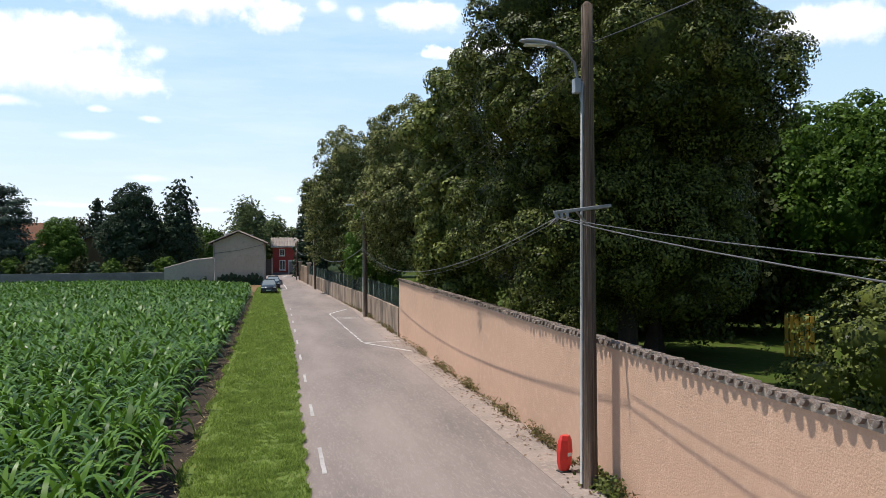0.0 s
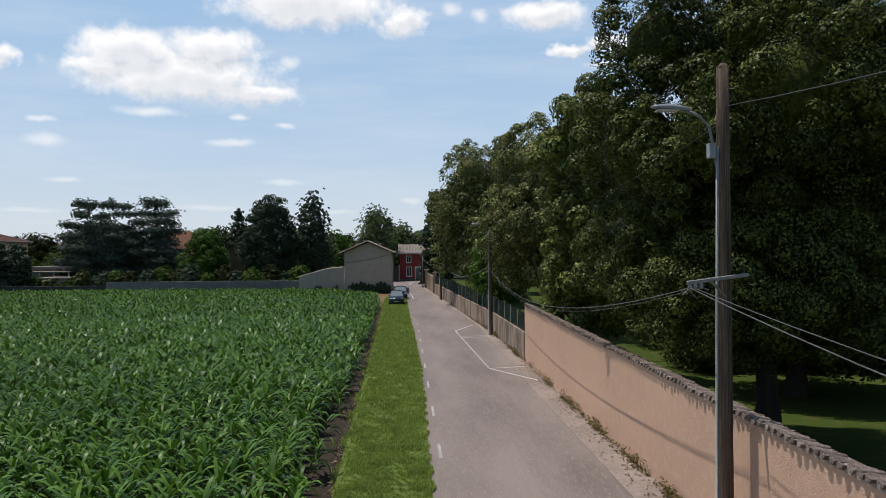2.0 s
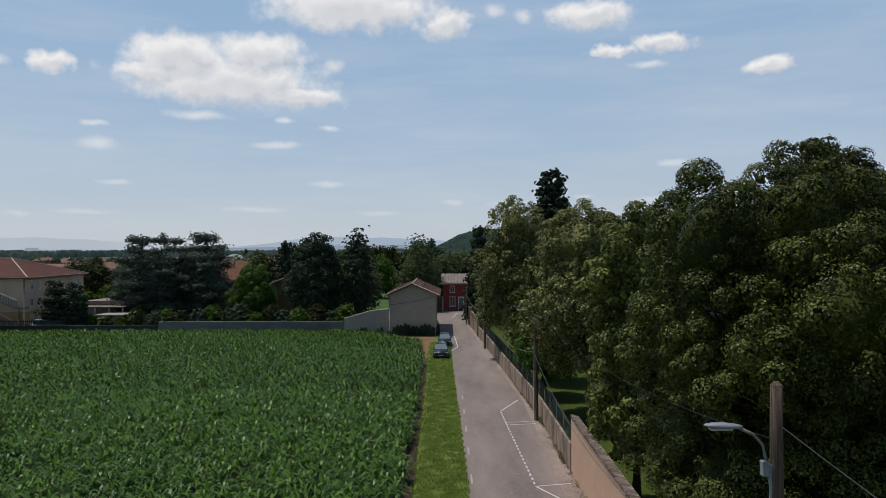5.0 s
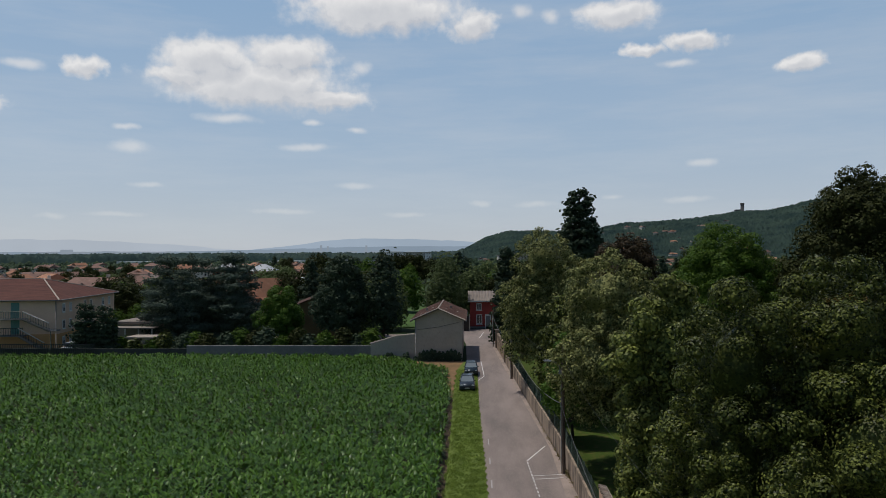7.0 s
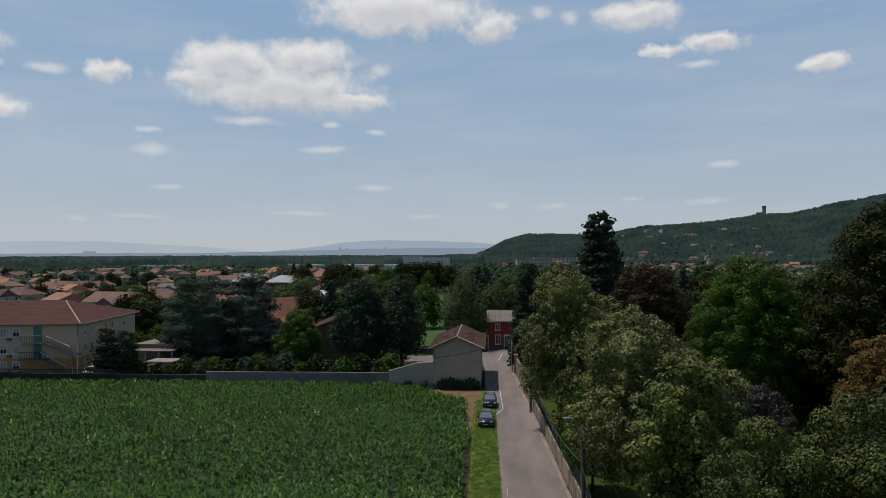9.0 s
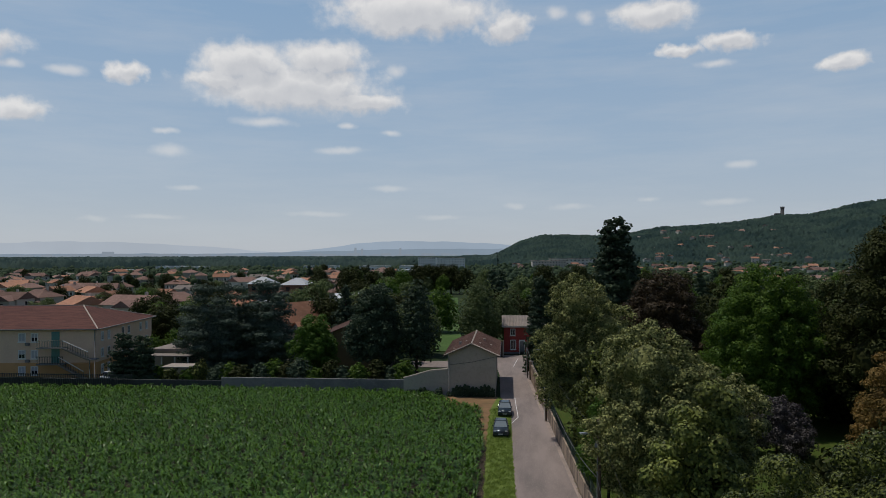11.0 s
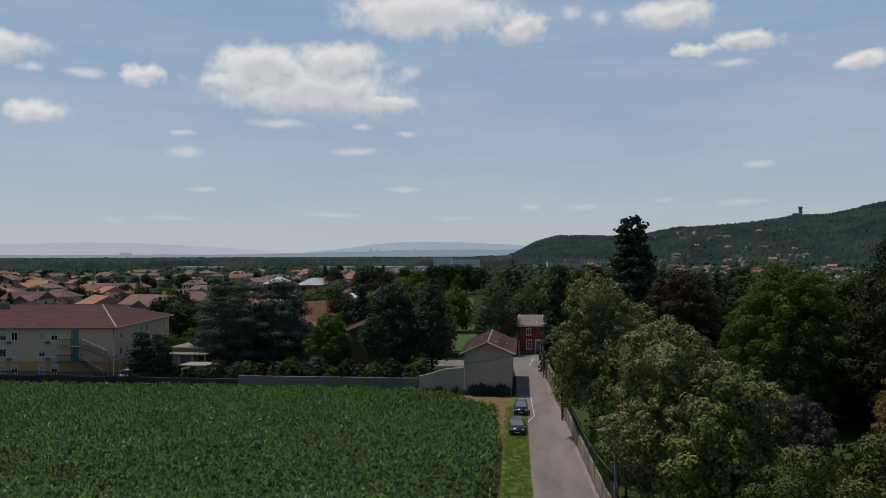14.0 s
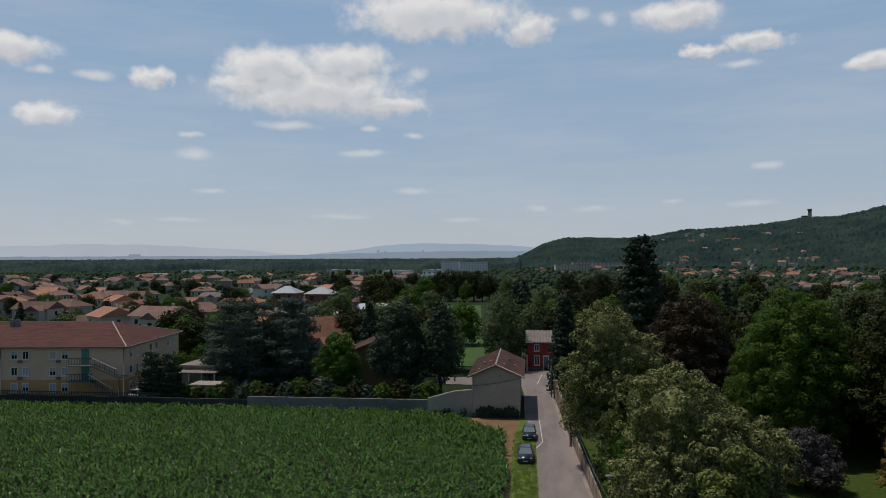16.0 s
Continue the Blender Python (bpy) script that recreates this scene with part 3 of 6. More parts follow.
# ---- maize field ----
def corn_arrays(px, py, leaves, segs, height, wide, hscale, reach=1.0):
    """Arching maize leaves round each plant: strips of segs quads."""
    n = len(px)
    m = n * leaves
    x, y = np.repeat(px, leaves), np.repeat(py, leaves)
    hs = np.repeat(hscale, leaves)
    lev = np.tile((np.arange(leaves) + 0.5) / leaves, n)
    az = np.repeat(rng.uniform(0, math.pi, n), leaves) + np.tile(np.arange(leaves) * math.pi, n) + rng.normal(0, 0.45, m)
    z0 = height * hs * (0.18 + 0.5 * lev)
    length = reach * height * hs * rng.uniform(0.55, 0.85, m) * (0.75 + 0.5 * np.sin(math.pi * lev))
    rise = rng.uniform(0.75, 1.25, m) * (0.75 + 0.45 * lev)
    droop = rng.uniform(0.9, 1.7, m) * (1.15 - 0.35 * lev)
    w = wide * rng.uniform(0.8, 1.2, m)
    ca, sa = np.cos(az), np.sin(az)
    v = np.empty((m, segs + 1, 2, 3), np.float32)
    for k in range(segs + 1):
        s = k / segs
        out_ = length * (0.80 * s - 0.06 * s * s)
        zz = z0 + length * (rise * s - droop * s * s * 0.72)
        ww = w * (0.55 + 1.3 * s - 1.75 * s * s) if k < segs else w * 0.04
        tilt = 0.35 * np.sin(az * 3 + s * 3)
        cx, cy = x + ca * out_, y + sa * out_
        v[:, k, 0] = np.stack([cx - sa * ww, cy + ca * ww, zz + ww * tilt], -1)
        v[:, k, 1] = np.stack([cx + sa * ww, cy - ca * ww, zz - ww * tilt], -1)
    base = np.arange(m)[:, None] * (2 * (segs + 1)) + 2 * np.arange(segs)[None, :]
    f = np.stack([base, base + 1, base + 3, base + 2], -1).reshape(-1, 4)
    return v.reshape(-1, 3), f


def corn_zone(x0, x1, y0, y1, step, leaves, segs, height, wide, row=0.75, loose=0.04, reach=1.0):
    xs = np.arange(x1, x0, -row)
    ys = np.arange(y0, y1, step)
    gx, gy = np.meshgrid(xs, ys)
    gx, gy = gx.ravel() + rng.normal(0, loose, gx.size), gy.ravel() + rng.normal(0, 0.06 + loose, gx.size)
    patch = 1 + 0.06 * np.sin(gx * 0.55 + 1.3 + np.sin(gy * 0.3)) * np.sin(gy * 0.42 + np.sin(gx * 0.37)) + 0.04 * np.sin(gx * 0.16 + gy * 0.21)
    hs = patch * rng.uniform(0.85, 1.12, gx.size)
    end = np.interp(gx, [-12.0, -9.0, -7.0, -2.0], [92.4, 90.4, 86.8, 81.8])
    keep = (gx < -1.74 - 0.007 * gy - np.clip((gy - 68) * 0.05, 0, 0.5)) & (gy < end + 0.4 * np.sin(gx * 3))
    return corn_arrays(gx[keep], gy[keep], leaves, segs, height, wide, hs[keep], reach)


def build_corn():
    zones = [
        corn_zone(-16, -1.8, 3, 26, 0.17, 10, 4, 1.15, 0.047, reach=0.72, loose=0.08),
        corn_zone(-40, -1.8, -22, 3, 0.8, 6, 2, 1.15, 0.070, loose=0.1),
        corn_zone(-40, -16, 3, 8, 0.34, 7, 2, 1.15, 0.060, loose=0.1),
        corn_zone(-30, -16, 8, 26, 0.2, 9, 3, 1.15, 0.046, reach=0.72, loose=0.1),
        corn_zone(-40, -1.9, 26, 50, 0.40, 9, 2, 1.15, 0.068, row=0.375, loose=0.26, reach=0.62),
        corn_zone(-62, -40, 26, 50, 0.6, 8, 2, 1.15, 0.056, row=0.375, loose=0.28, reach=0.68),
        corn_zone(-80, -2.0, 50, 93.0, 0.60, 10, 2, 0.9, 0.080, row=0.375, loose=0.3, reach=0.72),
    ]
    vs, fs, base = [], [], 0
    for v, f in zones:
        vs.append(v)
        fs.append(f + base)
        base += len(v)
    ob = mesh_object("maize_crop", np.concatenate(vs), np.concatenate(fs), CORN_LEAF)
    tagged(ob, "dense green maize field with arching glossy leaves", "maize", kind="stuff")


build_corn()


def build_grass():
    def blades(y0, y1, density, h, w):
        n = int(2.4 * (y1 - y0) * density)
        y = rng.uniform(y0, y1, n)
        lo = np.interp(y, [-25, 12, 20, 57, 72, 84], [-1.44, -1.44, -1.52, -1.8, -2.0, -1.95])
        hi = np.interp(y, [-25, 12, 32, 48, 63, 84], [0.64, 0.66, 0.82, 0.64, 0.42, 0.3])
        s = rng.random(n)
        x = lo + (hi - lo) * s + 0.05 * np.sin(y * 5.3) * (s > 0.96) + 0.10 * np.sin(y * 2.1 + 1) * (s < 0.08)
        tuft = 0.75 + 0.45 * np.sin(x * 4.1 + 1.3 * np.sin(y * 1.7)) * np.sin(y * 2.3 + x) + 0.55 * np.sin(x * 13 + 2 * np.sin(y * 5)) * np.sin(y * 11 + 3 * np.sin(x * 7))
        keep = rng.random(n) < np.clip(0.1 + 0.8 * tuft, 0.12, 1) * np.where(s < 0.14, 0.45, 1)
        x, y, tuft = x[keep], y[keep], tuft[keep]
        n = len(x)
        h = h * rng.uniform(0.4, 1.4, n) * np.clip(tuft, 0.35, 2.1)
        a, lean = rng.uniform(0, 2 * math.pi, n), rng.uniform(0.2, 1.1, n)
        v = np.empty((n, 3, 3), np.float32)
        v[:, 0] = np.stack([x - np.sin(a) * w, y + np.cos(a) * w, np.full(n, 0.045)], -1)
        v[:, 1] = np.stack([x + np.sin(a) * w, y - np.cos(a) * w, np.full(n, 0.045)], -1)
        v[:, 2] = np.stack([x + np.cos(a) * h * lean, y + np.sin(a) * h * lean, 0.05 + h], -1)
        return v.reshape(-1, 3)
    vs = np.concatenate([blades(-22, 9, 700, 0.11, 0.02), blades(9, 22, 4600, 0.06, 0.011), blades(22, 45, 1900, 0.075, 0.015), blades(45, 84, 700, 0.09, 0.024)])
    ob = mesh_object("verge_grass", vs, np.arange(len(vs)).reshape(-1, 3), GRASS_BLADE)
    tagged(ob, "short uneven mown grass blades on the verge", "grass", kind="stuff")


build_grass()


# ---- walls along the lane ----
def strip_wall(name, pts, heights, thick, material, label, category="wall"):
    """An upright wall along pts, its road face on the line, its thickness away from the lane."""
    bm = bmesh.new()
    rows = []
    for (x, y), h in zip(pts, heights):
        rows.append([bm.verts.new(c) for c in ((x, y, -0.1), (x, y, h), (x + thick, y, h), (x + thick, y, -0.1))])
    for a, b in zip(rows, rows[1:]):
        for k in range(4):
            bm.faces.new((a[k], b[k], b[(k + 1) % 4], a[(k + 1) % 4]))
    bm.faces.new(rows[0])
    bm.faces.new(rows[-1][::-1])
    return tagged(part(name, bm, material), label, category, kind="structure")


def wall_top(y):
    return float(np.interp(y, [-25, 0, 12.5, 24, 33.9], [2.15, 2.22, 2.35, 2.47, 2.58]))


ys = [-25 + 58.9 * k / 16 for k in range(17)]
wall_1 = strip_wall("wall_lane_high", [(5.6, y) for y in ys], [wall_top(y) for y in ys], 0.3, RENDER_WALL, "tall salmon rendered park wall with rough texture", "wall")
ys2 = [(5.55, 34.0), (5.55, 46), (4.2, 78), (3.65, 90), (3.1, 103.5)]
strip_wall("wall_lane_low", ys2, [1.32, 1.25, 1.2, 1.2, 1.25], 0.28, STAINED_WALL, "low stained brown-grey rendered wall under a mesh fence", "wall")


def half_tile(name, radius, length, hanging):
    """A clay canal tile across the wall top (its length along x), ends stopped with mortar; hanging: the trough side down."""
    bm = bmesh.new()
    n = 7
    s = -1 if hanging else 1
    o, e = ([bm.verts.new((x, r * math.cos(math.pi * k / n), s * r * (1.15 if hanging else 0.8) * math.sin(math.pi * k / n))) for k in range(n + 1)] for x, r in ((0, radius), (length, radius * 0.85)))
    for k in range(n):
        bm.faces.new((o[k], o[k + 1], e[k + 1], e[k]))
    bm.faces.new((o[0], e[0], e[n], o[n]))
    bm.faces.new(o)
    bm.faces.new(e)
    me = bpy.data.meshes.new(name)
    bmesh.ops.recalc_face_normals(bm, faces=bm.faces)
    bm.to_mesh(me)
    bm.free()
    me.materials.append(TILE)
    return me


def build_coping():
    bm = bmesh.new()
    for k in range(58):
        y = -24.8 + k * 1.012
        h0, h1 = wall_top(y), wall_top(y + 1.0)
        vs = [(5.57, y, h0 - 0.02), (5.93, y, h0 - 0.02), (5.93, y, h0 + 0.015), (5.66, y, h0 + 0.07), (5.57, y, h0 + 0.075)]
        a = [bm.verts.new(v) for v in vs]
        b = [bm.verts.new((v[0], y + 1.012, v[2] + h1 - h0)) for v in vs]
        for i in range(5):
            bm.faces.new((a[i], a[(i + 1) % 5], b[(i + 1) % 5], b[i]))
    part("coping_mortar", bm, MORTAR, wall_1, "pale mortar bed on the wall top")
    trough, cover = half_tile("trough_tile", 0.064, 0.34, True), half_tile("cover_tile", 0.058, 0.34, False)
    rnd = random.Random(3)
    y = 5.3
    while y < 33.75:
        ob = new("trough_tile", trough)
        ob.parent = wall_1
        ob.matrix_basis = pose(5.525 + rnd.uniform(-0.025, 0.02), y, wall_top(y) + 0.09 + rnd.uniform(-0.008, 0.008), rnd.uniform(-10, 10), rnd.uniform(5, 11), rnd.uniform(-9, 9))
        ob = new("cover_tile", cover)
        ob.parent = wall_1
        ob.matrix_basis = pose(5.57 + rnd.uniform(-0.02, 0.02), y + 0.096, wall_top(y) + 0.076 + rnd.uniform(-0.006, 0.006), rnd.uniform(-5, 5), rnd.uniform(9, 15), rnd.uniform(-6, 6))
        y += 0.192 + rnd.uniform(-0.008, 0.01)


build_coping()


def build_mesh_fence():
    """Dark green welded mesh on posts over the low wall."""
    fence = tagged(empty("mesh_fence", 5.65, 34.2), "dark green wire mesh fence on steel posts above low wall", "fence")
    pts = [(5.68, 34.2), (5.68, 46), (4.34, 78), (3.8, 90)]

    def at(s):
        d = [0]
        for a, b in zip(pts, pts[1:]):
            d.append(d[-1] + math.dist(a, b))
        s *= d[-1]
        return float(np.interp(s, d, [p[0] for p in pts])) - 5.65, float(np.interp(s, d, [p[1] for p in pts])) - 34.2
    for k in range(24):
        x, y = at(k / 23)
        tube("post", [(x, y, 1.15), (x, y, 2.25)], [0.03, 0.03], GREEN_MESH, fence, 6)
    vs, fs = [], []

    def wire(p, q, r):
        v, f = tube_arrays([p, q], [r, r], 3)
        b = len(vs)
        vs.extend(tuple(c) for c in v)
        fs.extend([tuple(i + b for i in q4) for q4 in f if len(set(q4)) > 2])
    for j in range(12):
        z = 1.26 + j * 0.085
        for k in range(23):
            a, b = at(k / 23), at((k + 1) / 23)
            wire((*a, z), (*b, z), 0.006)
    n = 900
    for k in range(n):
        a = at(k / (n - 1))
        wire((*a, 1.24), (*a, 2.2), 0.005)
    mesh_object("wire_mesh", vs, fs, GREEN_MESH, fence)


build_mesh_fence()


def build_far_gate():
    """Taller piece of wall with a capped pier where the park wall ends."""
    w = strip_wall("wall_lane_end", [(3.62, 90.2), (3.15, 103.2)], [2.0, 2.05], 0.3, STAINED_WALL, "taller beige wall end beside the junction", "wall")
    for x, y in ((3.72, 90.0), (3.1, 103.6)):
        p = tagged(empty("gate_pier", x, y), "beige masonry gate pier with a flat cap", "gate pier", "gate piers")
        box("shaft", -0.2, 0.25, -0.22, 0.22, 0, 2.45, STAINED_WALL, p)
        box("cap", -0.28, 0.33, -0.3, 0.3, 2.45, 2.6, MORTAR, p, "pale stone cap", 0.03)


build_far_gate()


# ---- poles, lamps, cables ----
def utility_pole(name, x, y, height, r, lamp=True, arm=True, lean=(0.0, 0.0), label="", lamp_z=6.75):
    p = tagged(empty(name, x, y), label, "utility pole", "lane poles")
    n = 8
    pts = [(lean[0] * k / n, lean[1] * k / n, -0.05 + (height + 0.05) * k / n) for k in range(n + 1)]
    tube("shaft", pts, [r * (1.12 - 0.38 * k / n) for k in range(n + 1)], WOOD_POLE, p, 12)
    tube("cap", [(*lean, height - 0.02), (*lean, height + 0.05)], [r * 0.76, r * 0.35], WOOD_POLE, p, 12, "bleached pole top")
    tube("conduit", [(-r * 1.1, -0.03, 0.1), (-r * 0.95 + lean[0] * 0.5, -0.03, height * 0.5), (-r * 0.8 + lean[0] * 0.85, -0.03, height * 0.84)], [0.026] * 3, CONDUIT, p, 6, "pale grey cable conduit")
    if lamp:
        ax = lean[0] * 0.85 - r * 0.8
        a = tube("lamp_arm", [(ax, 0, lamp_z - 0.35), (ax - 0.06, 0, lamp_z), (ax - 0.12, 0, lamp_z + 0.28), (ax - 0.27, 0, lamp_z + 0.45), (ax - 0.5, 0, lamp_z + 0.55)], [0.026] * 5, GALV, p, 8, "curved galvanised arm")
        box("control_box", ax - 0.14, ax - 0.03, -0.07, 0.07, lamp_z - 0.22, lamp_z + 0.02, LAMP_GREY, p, "small grey control box")
        bm = bmesh.new()
        secs = [(0.0, 0.045, 0.03), (0.1, 0.075, 0.04), (0.3, 0.115, 0.05), (0.48, 0.105, 0.038), (0.58, 0.07, 0.02), (0.61, 0.03, 0.01)]
        rings = []
        for d, w, h in secs:
            rings.append([bm.verts.new((ax - 0.45 - d, w * math.cos(t), lamp_z + 0.56 + 0.06 * d + (h * 1.3 if math.sin(t) > 0 else h * 0.7) * math.sin(t))) for t in [2 * math.pi * k / 10 for k in range(10)]])
        for q, s in zip(rings, rings[1:]):
            for k in range(10):
                bm.faces.new((q[k], q[(k + 1) % 10], s[(k + 1) % 10], s[k]))
        bm.faces.new(rings[0])
        bm.faces.new(rings[-1])
        head = part("lamp_head", bm, LAMP_GREY, p, "flat grey street lamp head", True)
        box("lens", ax - 0.98, ax - 0.62, -0.08, 0.08, lamp_z + 0.525, lamp_z + 0.55, WHITE_PLASTIC, head, "pale lamp lens")
    if arm:
        ca = box("crossarm", -0.66, 0.34, -0.03, 0.03, -0.03, 0.03, GALV, p, "weathered steel crossarm")
        ca.matrix_basis = pose(lean[0] * 0.57, -0.16, 4.63, 0, -7, 0)
        tube("brace", [(-0.3, -0.16, 4.62), (-0.02, -0.14, 4.32)], [0.02, 0.02], GALV, p, 6)
        for dx, dz in ((-0.62, 0.0), (-0.54, 0.02), (-0.44, 0.03)):
            tube("insulator", [(dx, -0.16, 4.56 + dz), (dx + 0.02, -0.17, 4.49 + dz), (dx + 0.03, -0.17, 4.43 + dz)], [0.02, 0.035, 0.022], LAMP_GREY, p, 8)
        tube("tie_wire", [(-0.72, -0.17, 4.36), (-0.6, -0.17, 4.47), (-0.46, -0.17, 4.5), (-0.3, -0.17, 4.43)], [0.012] * 4, CABLE, p, 5, "twisted wire tie")
        tube("wire_end", [(-0.62, -0.17, 4.42), (-0.5, -0.2, 4.3)], [0.009, 0.009], CABLE, p, 5)
    return p


utility_pole("utility_pole", 5.2, 11.43, 8.0, 0.13, lean=(0.02, 0.0), label="weathered wooden utility pole with street lamp and crossarm")
utility_pole("utility_pole", 5.25, 44.6, 7.5, 0.12, arm=False, lamp_z=6.1, label="dark wooden utility pole with street lamp before low wall")
utility_pole("utility_pole", 3.85, 78.0, 7.2, 0.12, arm=False, label="dark wooden utility pole with street lamp near parked cars")
utility_pole("utility_pole", 2.65, 105.0, 5.2, 0.07, lamp=False, arm=False, label="thin dark pole at the end of the park wall")
utility_pole("utility_pole", 5.2, -24.0, 8.0, 0.125, lamp=False, label="weathered wooden utility pole with crossarm")


def cable(a, b, sag, r, label):
    a, b = Vector(a), Vector(b)
    pts = []
    for k in range(25):
        s = k / 24
        p = a.lerp(b, s)
        p.z -= 4 * sag * s * (1 - s)
        pts.append(p)
    ob = tube("cable", pts, [r] * 25, DARK_WIRE if "high wire" in label else CABLE, None, 5)
    return tagged(ob, label, "cable", "overhead cables")


cable((4.6, 11.27, 4.47), (5.12, 44.6, 4.15), 1.15, 0.009, "thick grey overhead cable sagging between wooden poles")
cable((4.64, 11.27, 4.44), (5.16, 44.6, 4.02), 1.2, 0.005, "thin grey overhead cable sagging between wooden poles")
cable((4.6, 11.27, 4.47), (4.6, -24.0, 4.47), 1.25, 0.009, "grey overhead cable sagging beside the lane wall")
cable((4.66, 11.27, 4.47), (4.9, -24.0, 4.6), 1.05, 0.007, "thin overhead cable sagging beside the lane wall")
cable((5.25, 11.35, 7.35), (5.25, -24.0, 7.35), 1.0, 0.010, "thin high wire above the lane wall")
cable((5.2, 11.5, 7.1), (5.2, 44.5, 7.0), 0.9, 0.006, "thin high wire between wooden poles")
cable((5.12, 44.6, 4.15), (3.75, 78.0, 4.2), 1.1, 0.024, "thick grey overhead cable sagging between wooden poles")
cable((3.75, 78.0, 4.2), (2.6, 105.0, 4.3), 0.8, 0.024, "thick grey overhead cable sagging along the low wall")
cable((5.2, 44.6, 6.9), (3.8, 78.0, 6.7), 0.8, 0.010, "thin high wire between wooden poles")


def build_red_marker():
    """A red moulded plastic post box shape: faceted, wider at half height, with a pale label."""
    m = tagged(empty("red_marker", 5.12, 12.35, 0.02, 12), "faceted bright red plastic marker leaning beside the pole", "marker")
    bm = bmesh.new()
    secs = [(0.0, 0.09), (0.16, 0.135), (0.36, 0.15), (0.56, 0.125), (0.64, 0.09)]
    rings = [[bm.verts.new((w * math.cos(a) + 0.05 * z, 0.75 * w * math.sin(a), z)) for a in [math.pi / 6 + 2 * math.pi * k / 6 for k in range(6)]] for z, w in secs]
    for a, b in zip(rings, rings[1:]):
        for k in range(6):
            bm.faces.new((a[k], a[(k + 1) % 6], b[(k + 1) % 6], b[k]))
    bm.faces.new(rings[0])
    bm.faces.new(rings[-1])
    part("body", bm, RED_PLASTIC, m)
    box("label_plate", -0.005, 0.075, -0.136, -0.128, 0.3, 0.36, WHITE_PLASTIC, m, "small pale label", 0.0)
    box("foot", -0.11, 0.11, -0.09, 0.09, -0.02, 0.03, RUBBER, m, "dark rubber foot")


build_red_marker()


def build_weeds():
    """Tufts of weed and dead leaves at the foot of the wall."""
    pos, size = [], []
    for k in range(260):
        y = rng.uniform(9, 60)
        if rng.random() < 0.5:
            y = rng.choice([11.2, 13.8, 14.6, 17.0, 20.5, 24.0, 28.0, 36.0, 44.0]) + rng.normal(0, 0.45)
        wx = float(np.interp(y, [34, 46, 78], [5.55, 5.5, 4.15]))
        h = rng.uniform(0.04, 0.28)
        for j in range(14):
            pos.append((wx - abs(rng.normal(0.05, 0.07)), y + rng.normal(0, 0.1), 0.04 + h * rng.random()))
            size.append(rng.uniform(0.05, 0.12))
    n = 420
    px = np.stack([5.36 + rng.normal(0, 0.10, n), 11.15 + rng.normal(0, 0.28, n), 0.04 + np.abs(rng.normal(0, 0.10, n))], -1)
    v, f = leaf_arrays(px, np.array((-0.3, -0.6, 0.7)) + 0.6 * unit(n), rng.uniform(0.04, 0.09, n), 0.8)
    tagged(mesh_object("pole_foot_ivy", v, f, LIME_LEAF), "low dark ivy at the foot of the wooden pole", "ivy", kind="stuff")
    pos, size = np.array(pos), np.array(size)
    v, f = leaf_arrays(pos, unit(len(pos)), size, 0.35)
    tagged(mesh_object("wall_weeds", v, f, foliage("dry_weed", (0.10, 0.10, 0.035), (0.30, 0.23, 0.11), 0.7, 0.2, 2.0, (0.26, 0.19, 0.10))), "scrubby green and dry weeds at the wall foot", "weeds", kind="stuff")
    n = 900
    y = rng.uniform(9, 34, n)
    p = np.stack([5.55 - np.abs(rng.normal(0, 0.32, n)), y, np.full(n, 0.04)], -1)
    v, f = leaf_arrays(p, np.array((0, 0, 1.0)) + 0.3 * unit(n), rng.uniform(0.04, 0.10, n), 0.6)
    n = 3200
    y = 8 + 60 * rng.random(n) ** 1.4
    p = np.stack([np.interp(y, [12, 20, 57, 84], [-1.3, -1.5, -1.85, -2.05]) + rng.normal(0, 0.13, n), y, np.full(n, 0.03)], -1)
    w, g = leaf_arrays(p, np.array((0, 0, 0.6)) + 0.6 * unit(n), rng.uniform(0.04, 0.13, n), 0.25)
    tagged(mesh_object("straw_litter", w, g, foliage("dry_straw", (0.20, 0.14, 0.075), (0.42, 0.33, 0.19), 0.8, 0.1, 2.0, (0.12, 0.13, 0.05))), "dry straw and stalks on the soil between maize and verge", "straw", kind="stuff")
    tagged(mesh_object("leaf_litter", v, f, foliage("dead_leaf", (0.12, 0.07, 0.04), (0.24, 0.15, 0.09), 0.8, 0.1, 2.0)), "brown dead leaves on the shoulder", "leaf litter", kind="stuff")


build_weeds()


